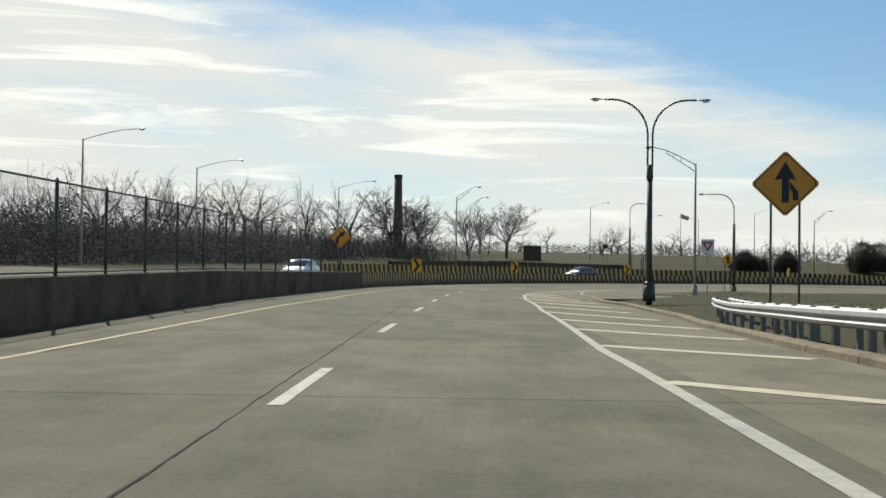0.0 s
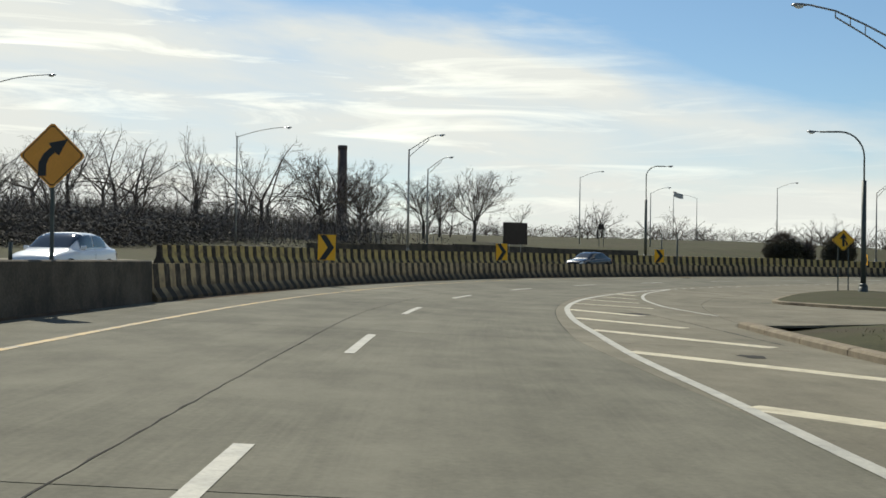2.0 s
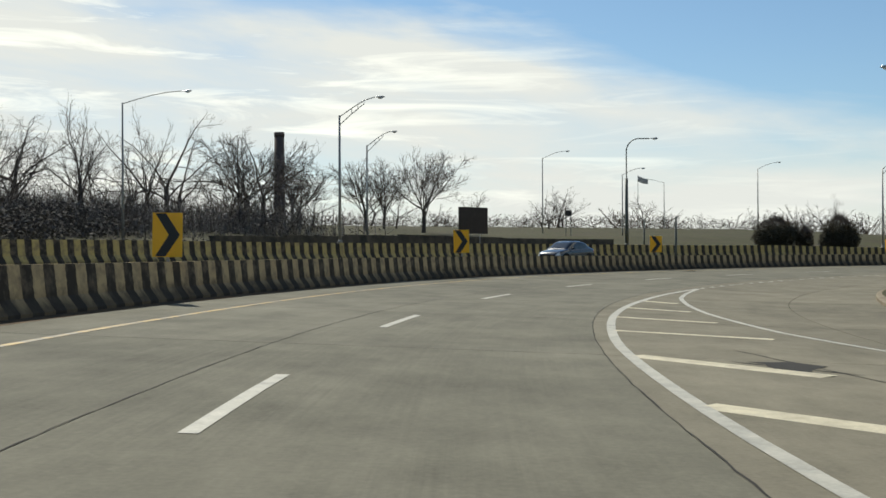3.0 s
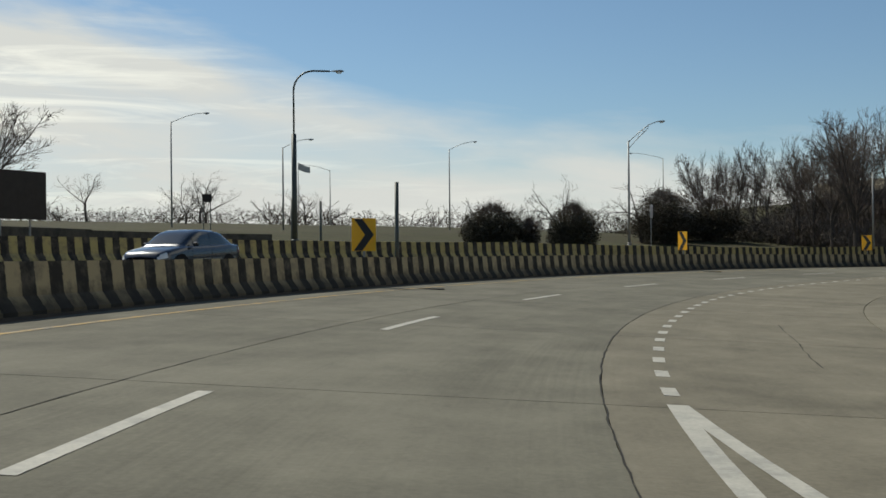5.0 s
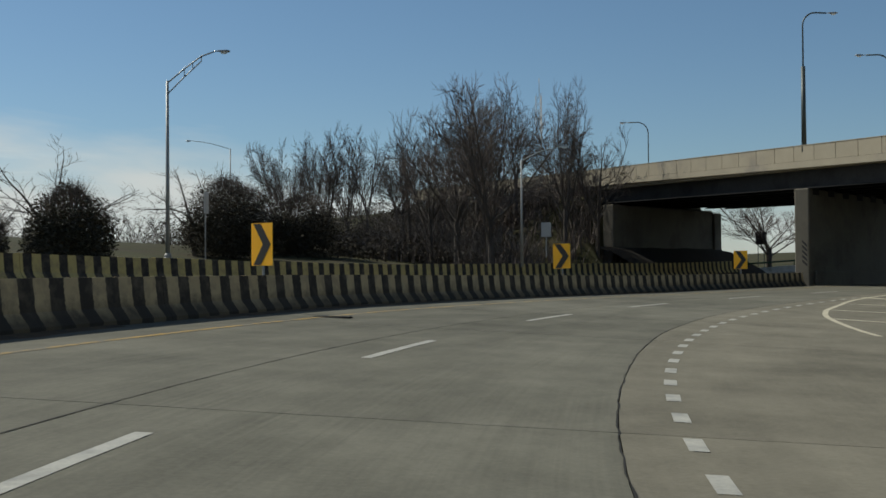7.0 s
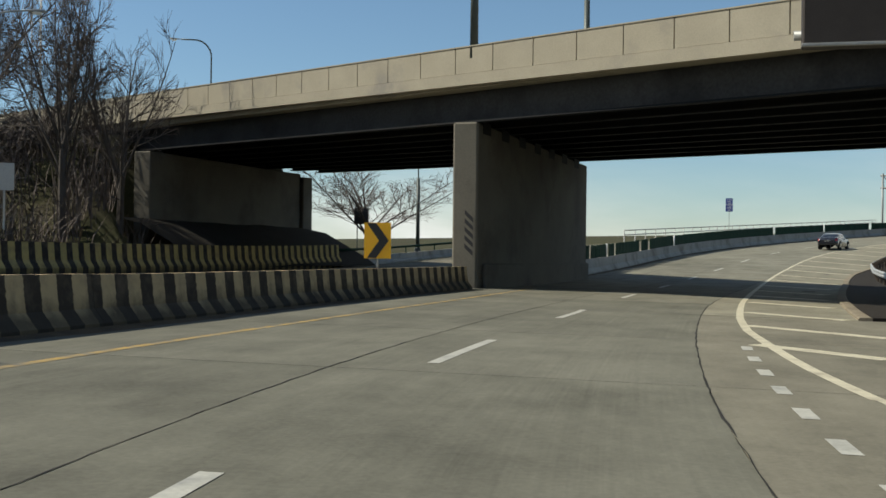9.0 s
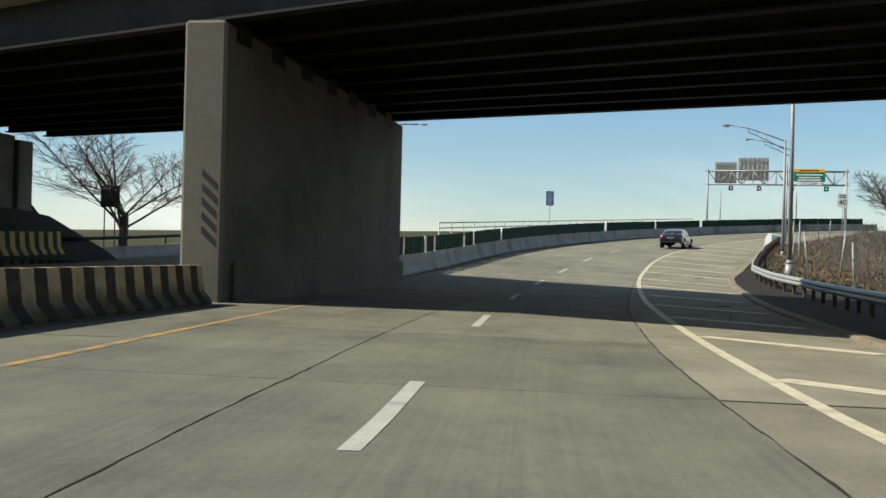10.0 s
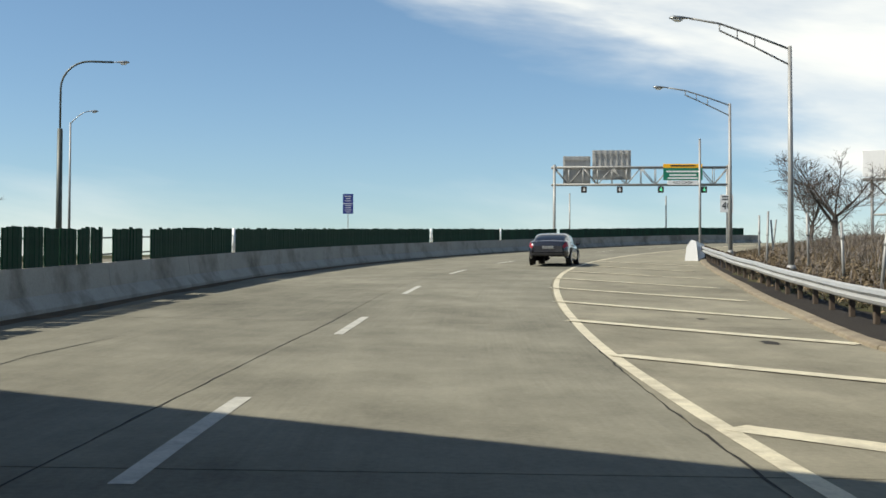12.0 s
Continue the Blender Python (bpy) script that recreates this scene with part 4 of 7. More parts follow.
def wall_block(name, material, origin, along, thick, z0, z1, parent, label="", bevel=0.06, normal=None):
    nrm = normal or PN
    bm = bmesh.new()
    box(bm, (along / 2, thick / 2, (z0 + z1) / 2), (along, thick, z1 - z0), bevel=bevel)
    m = Matrix(((PD.x, nrm.x, 0, origin.x), (PD.y, nrm.y, 0, origin.y), (0, 0, 1, 0), (0, 0, 0, 1)))
    bmesh.ops.transform(bm, matrix=m, verts=bm.verts[:])
    return part(name, bm, material, parent, label)


pier_o = Vector((139.35, 117.86, 0))
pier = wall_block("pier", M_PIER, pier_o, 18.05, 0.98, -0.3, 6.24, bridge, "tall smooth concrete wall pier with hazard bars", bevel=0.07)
for vert in pier.data.vertices:
    if vert.co.z > 3:
        vert.co.z -= 0.013 * ((vert.co.x - pier_o.x) * PD.x + (vert.co.y - pier_o.y) * PD.y)
# stepped bearing seats on the pier's head; their near-black stands in for shaded notches
for k in range(9):
    v = 0.95 + (BR_W - 1.9) * k / 8
    if v / 0.878 > 17.3:
        continue
    c = pier_o + PD * (v / 0.878) + PN * 0.49
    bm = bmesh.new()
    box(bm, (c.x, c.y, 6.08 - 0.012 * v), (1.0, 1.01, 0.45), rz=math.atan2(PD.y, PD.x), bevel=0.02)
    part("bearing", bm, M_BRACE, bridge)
for k in range(5):
    bm = bmesh.new()
    c = pier_o + PN * 0.52 - PD * 0.008
    plate(bm, [(-0.16, -0.22), (0.16, 0.08), (0.16, 0.25), (-0.16, -0.05)], -0.004, 0.004)
    m = Matrix(((PN.x, PD.x, 0, c.x + PN.x * -0.2), (PN.y, PD.y, 0, c.y + PN.y * -0.2), (0, 0, 1, 1.5 + 0.31 * k), (0, 0, 0, 1)))
    bmesh.ops.transform(bm, matrix=m, verts=bm.verts[:])
    part("hazard_bar", bm, M_BLACK, pier)
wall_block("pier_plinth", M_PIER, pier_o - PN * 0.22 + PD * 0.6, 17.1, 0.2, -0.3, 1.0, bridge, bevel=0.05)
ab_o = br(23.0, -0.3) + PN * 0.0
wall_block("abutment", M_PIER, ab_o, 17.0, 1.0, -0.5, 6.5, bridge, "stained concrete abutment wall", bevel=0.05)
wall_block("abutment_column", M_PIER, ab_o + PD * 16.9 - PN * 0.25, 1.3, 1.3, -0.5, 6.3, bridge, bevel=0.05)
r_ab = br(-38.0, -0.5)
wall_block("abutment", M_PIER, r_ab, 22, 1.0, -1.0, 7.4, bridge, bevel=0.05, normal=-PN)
# berm in front of the abutment
berm_v, berm_f = [], []
for k in range(12):
    a = ab_o - PD * 3 + PD * (20.5 * k / 11)
    for d, z in ((0.05, 3.0), (-1.6, 2.7), (-4.6, 1.05), (-5.2, 0.6)):
        p = a + PN * d
        berm_v.append((p.x, p.y, z + 0.1 * noise.noise(p * 0.4)))
for k in range(11):
    for j in range(3):
        berm_f.append((4 * k + j, 4 * k + j + 1, 4 * k + 5 + j, 4 * k + 4 + j)[::-1])
berm = raw("berm", berm_v, berm_f, M_SOIL, None, smooth=True)
tagged(berm, "bare earth slope under the bridge end", "slope", kind="structure")

# ---- lamps ----


def lamp_head(parent, p, yaw, size=1.0, cobra=True):
    bm = bmesh.new()
    L = 0.75 * size
    prof = [(0.0, 0.035), (0.12, 0.06), (0.4, 0.13), (0.62, 0.15), (0.75, 0.08)]
    rings = []
    for x, w in prof:
        rings.append([bm.verts.new((x * size, w * math.cos(a) * size, 0.55 * w * math.sin(a) * size * (1 if math.sin(a) > 0 else 0.55))) for a in [2 * math.pi * k / 10 for k in range(10)]])
    for a, b in zip(rings, rings[1:]):
        for k in range(10):
            bm.faces.new((a[k], b[k], b[(k + 1) % 10], a[(k + 1) % 10])).smooth = True
    bm.faces.new(rings[0])
    bm.faces.new(rings[-1][::-1])
    m = Matrix.Translation(p) @ Matrix.Rotation(yaw, 4, "Z")
    bmesh.ops.transform(bm, matrix=m, verts=bm.verts[:])
    bmesh.ops.recalc_face_normals(bm, faces=bm.faces[:])
    head = part("lamp_head", bm, M_HEAD, parent)
    bm = bmesh.new()
    bmesh.ops.create_uvsphere(bm, u_segments=10, v_segments=6, radius=1.0)
    bmesh.ops.transform(bm, matrix=m @ Matrix.Translation((0.48 * size, 0, -0.045 * size)) @ Matrix.Diagonal((0.18 * size, 0.11 * size, 0.08 * size, 1)), verts=bm.verts[:])
    part("lens", bm, M_LENS, head, "clear glass lamp lens")


def lamp_base(parent, r, material):
    bm = bmesh.new()
    rod(bm, (0, 0, -0.3), (0, 0, 0.5), r * 1.65, r * 1.5, 8)
    rod(bm, (0, 0, 0.5), (0, 0, 0.68), r * 1.5, r * 1.0, 8)
    part("base", bm, material, parent)


def street_lamp(x, y, z0, height, yaw, kind, label, reach=2.6, base=True, thick_to=None, rise=1.25):
    """yaw: the way the arm points, degrees clockwise from +y. height: of the pole's top over z0."""
    top = thing("street_lamp", Matrix.Translation((x, y, z0)), label, "street lamp", "street lamps")
    a = radians(90 - yaw)
    dx, dy = math.cos(a), math.sin(a)
    bm = bmesh.new()
    if kind == "truss":
        rod(bm, (0, 0, -0.6), (0, 0, height), 0.115, 0.065, 10)
        part("pole", bm, M_POLE, top)
        lamp_base(top, 0.13, M_POLE)
        bm = bmesh.new()
        ups = [(0, 0.0), (0.35, 0.45), (0.7, 0.85), (1.0, 1.02)]
        hi = [(dx * reach * f, dy * reach * f, height - 0.1 + rise * g) for f, g in ups]
        lo = [(dx * reach * f, dy * reach * f, height - 0.62 + rise * g + 0.42 * f) for f, g in ups[:3]]
        tube(bm, hi, 0.035, 6)
        tube(bm, lo + [hi[2]], 0.03, 6)
        rod(bm, lo[1], hi[1], 0.02, n=5)
        rod(bm, [0.5 * (lo[1][i] + lo[2][i]) for i in range(3)], [0.5 * (hi[1][i] + hi[2][i]) for i in range(3)], 0.02, n=5)
        part("arm", bm, M_POLE, top)
        lamp_head(top, Vector(hi[-1]) - Vector((dx, dy, 0)) * 0.1, a, 1.0)
    elif kind == "arm":
        rod(bm, (0, 0, -0.6), (0, 0, height), 0.10, 0.055, 8)
        part("pole", bm, M_POLE, top)
        bm = bmesh.new()
        pts = [(0, 0, height - 0.08)] + [(dx * reach * f, dy * reach * f, height - 0.08 + 0.85 * math.sin(f * 1.5)) for f in (0.25, 0.5, 0.75, 1.0)]
        tube(bm, pts, 0.03, 6)
        part("arm", bm, M_POLE, top)
        lamp_head(top, Vector(pts[-1]) - Vector((dx, dy, 0)) * 0.1, a, 0.95)
    elif kind == "hook":
        w = thick_to or height * 0.6
        rod(bm, (0, 0, -0.4), (0, 0, w), 0.16, 0.13, 10)
        part("pole", bm, M_GREENPOLE, top)
        if base:
            lamp_base(top, 0.17, M_GREENPOLE)
        bm = bmesh.new()
        r = reach * 0.55
        pts = [(0, 0, w - 0.3), (0, 0, height - r)]
        for k in range(1, 8):
            b = k / 7 * math.pi / 2
            pts.append((dx * r * (1 - math.cos(b)), dy * r * (1 - math.cos(b)), height - r + r * math.sin(b)))
        pts.append((dx * reach, dy * reach, height - 0.02))
        tube(bm, pts, 0.05, 8)
        part("gooseneck", bm, M_GREENPOLE, top)
        lamp_head(top, Vector(pts[-1]), a, 1.0)
    return top


def fork_lamp(x, y, z0, height, split, yaw):
    top = thing("double_street_lamp", Matrix.Translation((x, y, z0)), "tall dark green lamp with two curved gooseneck arms", "street lamp", "street lamps")
    bm = bmesh.new()
    rod(bm, (0, 0, -0.5), (0, 0, split - 0.75), 0.16, 0.13, 12)
    rod(bm, (0, 0, split - 0.75), (0, 0, split), 0.17, 0.15, 12)
    part("pole", bm, M_GREENPOLE, top)
    lamp_base(top, 0.2, M_GREENPOLE)
    for side in (-1, 1):
        a = radians(90 - yaw) + (math.pi if side < 0 else 0)
        dx, dy = math.cos(a), math.sin(a)
        bm = bmesh.new()
        r = 1.75
        pts = [(dx * 0.12, dy * 0.12, split - 0.1), (dx * 0.12, dy * 0.12, height - r)]
        for k in range(1, 9):
            b = k / 8 * math.pi / 2
            pts.append((dx * (0.12 + r * (1 - math.cos(b))), dy * (0.12 + r * (1 - math.cos(b))), height - r + r * math.sin(b)))
        pts.append((dx * 2.3, dy * 2.3, height))
        tube(bm, pts, 0.05, 8)
        part("gooseneck", bm, M_GREENPOLE, top)
        lamp_head(top, Vector(pts[-1]), a, 0.95)
    return top


fork_lamp(17.86, 45.4, 0.22, 9.75, 6.5, 111)
GREY_T = "grey steel street lamp with a trussed arm"
GREY_A = "grey steel street lamp with a plain curved arm"
HOOK = "dark green gooseneck street lamp on a thick lower pole"
street_lamp(35.2, 67.5, -0.1, 9.55, -62, "truss", GREY_T, 3.0)
street_lamp(52.8, 87.5, -0.4, 9.4, -68, "hook", HOOK, 2.6, thick_to=6.6)
street_lamp(39.1, 124.0, 1.6, 8.8, 118, "truss", GREY_T, 2.3)
street_lamp(5.9, 110.1, 2.2, 9.1, 112, "arm", GREY_A, 4.0)
street_lamp(-6.6, 84.5, 2.0, 8.8, 112, "arm", GREY_A, 4.0)
street_lamp(26.8, 132.3, 2.4, 9.2, 115, "arm", GREY_A, 4.0)
street_lamp(84.9, 174.9, 3.0, 10.1, 125, "arm", GREY_A, 2.7)
street_lamp(123.8, 180.8, 3.0, 10.3, 140, "arm", GREY_A, 2.6)
street_lamp(164.2, 180.7, 3.2, 11.1, -35, "arm", GREY_A, 4.0)
street_lamp(106.0, 141.5, 1.4, 8.65, 145, "truss", GREY_T, 2.2, rise=1.5)
street_lamp(70.0, 136.0, 1.5, 9.7, 128, "hook", HOOK, 1.95, thick_to=6.3)
street_lamp(50.0, 146.0, 2.4, 8.4, 118, "truss", GREY_T, 2.0)
street_lamp(185.2, 87.4, 1.3, 7.8, 12, "truss", GREY_T, 3.3, rise=0.95)
street_lamp(203.8, 79.5, 2.4, 8.0, 12, "truss", GREY_T, 3.2, rise=0.85)
street_lamp(162.9, 95.8, 0.7, 11.0, 12, "truss", GREY_T, 3.6)
street_lamp(210.4, 111.7, 1.8, 10.3, 190, "hook", HOOK, 2.5, thick_to=7.0)
street_lamp(232.6, 112.6, 3.0, 9.1, 190, "arm", GREY_A, 1.2)
p = br(-0.9, 0.14)
street_lamp(p.x, p.y, BR_Z, 8.4, 150, "hook", HOOK, 1.5, base=False, thick_to=5.0)
p = br(34.8, 10.0)
street_lamp(p.x, p.y, 8.6, 6.5, -20, "hook", HOOK, 1.9, base=False, thick_to=2.4)
p = br(2.41, 10.0)
street_lamp(p.x, p.y, 7.85 + 0.05, 7.86, -25, "hook", HOOK, 1.7, base=False, thick_to=4.72)

# ---- signs ----


def arrow_shape(kind):
    """Black symbols as closed outlines of (x, z), on a unit diamond."""
    if kind == "bend":
        pts = [(-0.30, -0.42), (-0.12, -0.42), (-0.12, -0.18), (-0.06, -0.04), (0.06, 0.07), (0.14, 0.00), (0.32, 0.34), (-0.08, 0.26), (-0.02, 0.18), (-0.18, 0.04), (-0.28, -0.14)]
        return [pts]
    stem = [(-0.085, -0.46), (0.085, -0.46), (0.085, 0.12), (0.26, 0.08), (0.0, 0.54), (-0.26, 0.08), (-0.085, 0.12)]
    side = [(0.10, -0.10), (0.10, 0.06), (0.30, -0.20), (0.30, -0.40), (0.17, -0.40), (0.17, -0.22)]
    return [stem, side]


def diamond_sign(x, y, z0, zc, size, yaw, kind, material, posts, label):
    """zc: the plate's middle over z0; size: across the corners; yaw: the way the face looks."""
    top = thing("warning_sign", Matrix.Translation((x, y, z0)) @ Matrix.Rotation(radians(180 - yaw), 4, "Z"), label, "road sign")
    bm = bmesh.new()
    h = size / 2
    def diamond(k, c):
        """Corners of a diamond k high from its middle, nipped off by c."""
        return [(-c, -k + c), (c, -k + c), (k - c, -c), (k - c, c), (c, k - c), (-c, k - c), (-k + c, c), (-k + c, -c)]

    plate(bm, diamond(h, 0.025 * size), -0.006, 0.0)
    bmesh.ops.translate(bm, verts=bm.verts[:], vec=(0, 0, zc))
    panel = part("panel", bm, material, top)
    inner, outer = diamond(h * 0.90, 0.025 * size), diamond(h * 0.935, 0.025 * size)
    bm = bmesh.new()
    vi, vo = [bm.verts.new((x_, -0.009, z_ + zc)) for x_, z_ in inner], [bm.verts.new((x_, -0.009, z_ + zc)) for x_, z_ in outer]
    for k in range(8):
        bm.faces.new((vo[k], vo[(k + 1) % 8], vi[(k + 1) % 8], vi[k]))
    part("border", bm, M_BLACK, panel)
    for pts in arrow_shape(kind):
        bm = bmesh.new()
        plate(bm, [(px * size * (0.72 if kind == "bend" else 0.62), pz * size * (0.72 if kind == "bend" else 0.62)) for px, pz in pts], -0.011, -0.007)
        bmesh.ops.translate(bm, verts=bm.verts[:], vec=(0, 0, zc))
        part("symbol", bm, M_BLACK, panel)
    for px in posts:
        bm = bmesh.new()
        box(bm, (px, 0.045, zc / 2 + 0.1 * size - 0.2), (0.07, 0.06, zc + 0.2 * size + 0.4), bevel=0.008)
        part("post", bm, M_GREENPOLE, top)
    return top


diamond_sign(6.02, 59.6, 0.9, 2.31, 1.30, 205, "bend", M_SIGNO, (0.0,), "faded yellow right-bend warning sign on the wall")
diamond_sign(9.95, 24.6, 0.45, 3.6, 2.05, 215, "merge", M_SIGNO, (-0.42, 0.42), "large yellow merging-traffic sign on two posts")
diamond_sign(54.8, 91.3, -0.35, 3.2, 1.35, 215, "merge", M_SIGNY, (-0.3, 0.3), "yellow merging-traffic sign on two thin posts")


def chevron_sign(s, o, z0, zc, w, h, turn, tilt, label):
    top = thing("chevron_sign", place(s, o, 0, turn) @ Matrix.Translation((0, 0, z0)) @ Matrix.Rotation(tilt, 4, "Y"), label, "road sign", "chevron signs along the barrier")
    bm = bmesh.new()
    plate(bm, [(-w / 2, -h / 2), (w / 2, -h / 2), (w / 2, h / 2), (-w / 2, h / 2)], -0.005, 0.0)
    bmesh.ops.translate(bm, verts=bm.verts[:], vec=(0, 0, zc))
    panel = part("panel", bm, M_SIGNY, top)
    bm = bmesh.new()
    plate(bm, [(-0.40 * w, h / 2 - 0.015), (-0.05 * w, h / 2 - 0.015), (0.42 * w, 0.0), (-0.05 * w, -h / 2 + 0.015), (-0.40 * w, -h / 2 + 0.015), (0.05 * w, 0.0)], -0.010, -0.006)
    bmesh.ops.translate(bm, verts=bm.verts[:], vec=(0, 0, zc))
    part("chevron", bm, M_BLACK, panel)
    bm = bmesh.new()
    box(bm, (0, 0.04, zc / 2), (0.06, 0.05, zc + h * 0.7), bevel=0.006)
    part("post", bm, M_POLE, top)
    return top


for s, zc, turn, tilt in ((68.6, 0.62, -8, 0.02), (93.0, 0.68, -5, -0.015), (116.6, 0.70, 9, 0.01), (146.4, 0.70, -23, 0.0), (167.0, 0.72, -1, -0.02), (187.5, 0.70, 5, 0.0)):
    drop = float(np.interp(s, [110, 187], [0.01, 0.10]))
    chevron_sign(s, wall_o(s), 0.90 - drop, zc + drop, 0.78, 1.02, turn, tilt, "yellow chevron sign on top of the striped barrier")


def panel_sign(name, x, y, z0, zc, w, h, yaw, material, label, posts=(0.0,), post_mat=None):
    top = thing(name, Matrix.Translation((x, y, z0)) @ Matrix.Rotation(radians(180 - yaw), 4, "Z"), label, "road sign")
    bm = bmesh.new()
    box(bm, (0, 0, zc), (w, 0.02, h), bevel=0.006)
    panel = part("panel", bm, material, top)
    for px in posts:
        bm = bmesh.new()
        box(bm, (px, 0.045, (zc - 0.3) / 2), (0.07, 0.06, zc + 0.3 + 0.2), bevel=0.008)
        part("post", bm, post_mat or M_STEEL, top)
    return top, panel


ys, yp = panel_sign("yield_sign", 34.8, 65.3, -0.1, 3.45, 0.92, 0.95, 205, M_SIGNW, "white yield sign with a red triangle on a steel post")
bm = bmesh.new()
plate(bm, [(-0.42, 0.30), (0.42, 0.30), (0.0, -0.42)], -0.018, -0.012)
bmesh.ops.translate(bm, verts=bm.verts[:], vec=(0, 0, 3.45))
part("triangle", bm, M_SIGNR, yp)
bm = bmesh.new()
plate(bm, [(-0.19, 0.17), (0.19, 0.17), (0.0, -0.16)], -0.023, -0.019)
bmesh.ops.translate(bm, verts=bm.verts[:], vec=(0, 0, 3.45))
part("triangle_centre", bm, M_SIGNW, yp)
# the back of a dark sign panel beyond the far carriageway
panel_sign("road_sign", 53.5, 132.9, 1.5, 2.45, 3.35, 2.05, 160, M_BOX, "dark back of a sign panel on two posts", (-0.8, 0.8), M_POLE)
panel_sign("road_sign", 135.5, 134.1, 2.4, 1.45, 0.65, 0.95, 250, M_SIGNBACK, "grey back of a small road sign", (0.0,))
panel_sign("road_sign", 82.8, 165.7, 2.4, 3.6, 0.75, 0.65, 200, M_BOX, "small dark sign back on two tall posts", (-0.28, 0.28), M_GREENPOLE)
panel_sign("road_sign", 183.0, 128.9, 1.6, 2.6, 1.1, 1.25, 250, M_BOX, "dark sign back beyond the overpass", (-0.3, 0.3), M_GREENPOLE)
for x, y, h in ((59.47, 115.43, 3.75 - ground_z(59.47, 115.43)), (72.6, 139.9, 3.3), (73.9, 138.9, 3.35)):
    po = thing("bare_post", Matrix.Translation((x, y, ground_z(x, y))), "bare dark timber post behind the barrier", "post", "bare posts")
    bm = bmesh.new()
    rod(bm, (0, 0, -0.5), (0.03, 0, h), 0.075, 0.07, n=8)
    part("shaft", bm, M_GREENPOLE, po)
street_lamp(92.8, 169.4, 3.0, 7.9, 112, "arm", GREY_A, 2.2)
street_lamp(140.4, 224.7, 4.5, 9.8, -62, "arm", GREY_A, 4.0)
street_lamp(184.8, 124.8, 1.2, 9.0, 122, "hook", HOOK, 2.6, thick_to=6.0)
panel_sign("road_sign", 108.6, 141.3, 2.0, 2.55, 0.72, 1.05, 160, M_SIGNBACK, "weathered grey sign back on a post", (0.0,), M_POLE)
street_lamp(131.7, 134.3, 2.0, 6.2, 160, "arm", GREY_A, 2.4)
# message board on a cantilever over the right-hand lane, short of the bridge
vm = thing("message_board", place(178.1, 4.9, 0.0), "dark unlit message board on a cantilever mast", "message board")
bm = bmesh.new()
box(bm, (1.9, 0.1, 6.15), (3.8, 0.45, 1.9), bevel=0.03)
vb = part("cabinet", bm, M_BOX, vm)
for z in (5.22, 7.08):
    bm = bmesh.new()
    box(bm, (1.9, -0.15, z), (3.84, 0.08, 0.06), bevel=0.01)
    part("trim", bm, M_POLE, vb)
for z in (5.5, 6.75):
    bm = bmesh.new()
    rod(bm, (-0.12, 0.45, z), (7.2, 0.45, z), 0.09, n=10)
    part("arm", bm, M_POLE, vm)
bm = bmesh.new()
rod(bm, (7.2, 0.45, -0.8), (7.2, 0.45, 7.2), 0.22, 0.17, n=14)
part("mast", bm, M_POLE, vm)
bm = bmesh.new()
rod(bm, (7.2, 0.45, -0.6), (7.2, 0.45, 0.2), 0.4, 0.38, n=14)
part("footing", bm, M_CON2, vm)
# railing of a far road beyond the screen fence
fr = thing("far_railing", Matrix.Identity(4), "pale railing of a distant elevated road", "railing")
fa, fb = Vector((212.5, 107.1, 4.0)), Vector((304.0, 56.8, 8.4))
for dz in (0.0, -0.45):
    bm = bmesh.new()
    tube(bm, [fa + (fb - fa) * (k / 12) + Vector((0, 0, dz)) for k in range(13)], 0.06, 5)
    part("rail", bm, M_STEEL, fr)
for k in range(41):
    p = fa + (fb - fa) * (k / 40)
    bm = bmesh.new()
    rod(bm, p + Vector((0, 0, -4.0)), p + Vector((0, 0, 0.03)), 0.05, n=5)
    part("post", bm, M_STEEL, fr)
bs, bp_ = panel_sign("blue_sign", 252.4, 90.4, 4.2, 4.25, 0.92, 1.75, 285, M_SIGNB, "blue roadside notice with white lines of print", (0.0,))
for k, (zz, ww) in enumerate(((0.66, 0.7), (0.46, 0.5), (0.26, 0.7), (-0.14, 0.66), (-0.34, 0.6), (-0.54, 0.7), (-0.72, 0.5))):
    bm = bmesh.new()
    box(bm, (0, -0.014, 4.25 + zz), (ww * 0.85, 0.006, 0.05))
    part("print_line", bm, M_SIGNW, bp_)
bm = bmesh.new()
box(bm, (0, -0.014, 4.27), (0.9, 0.006, 0.05))
part("print_line", bm, M_SIGNW, bp_)


def words(name, body, size, m, material, parent):
    """Lettering in the built-in font, as a mesh."""
    cu = bpy.data.curves.new(name, "FONT")
    cu.body, cu.size, cu.align_x, cu.align_y, cu.extrude = body, size, "CENTER", "CENTER", 0.004
    tmp = bpy.data.objects.new(name, cu)
    scene.collection.objects.link(tmp)
    bpy.context.view_layer.update()
    me = bpy.data.meshes.new_from_object(tmp.evaluated_get(bpy.context.evaluated_depsgraph_get()))
    bpy.data.objects.remove(tmp)
    me.transform(m)
    me.materials.clear()
    me.materials.append(material)
    ob = new(name, me)
    ob.parent = parent
    return ob


UP = Matrix.Rotation(math.pi / 2, 4, "X")
sp, spp = panel_sign("speed_sign", 251.8, 53.9, 5.0, 4.2, 1.25, 1.7, 285, M_SIGNW, "white speed limit sign reading 40", (0.0,))
words("numerals", "40", 1.0, Matrix.Translation((0, -0.018, 3.95)) @ UP, M_BLACK, spp)
for zz in (4.85, 4.6):
    bm = bmesh.new()
    box(bm, (0, -0.014, zz), (0.85, 0.006, 0.13))
    part("print_line", bm, M_BLACK, spp)

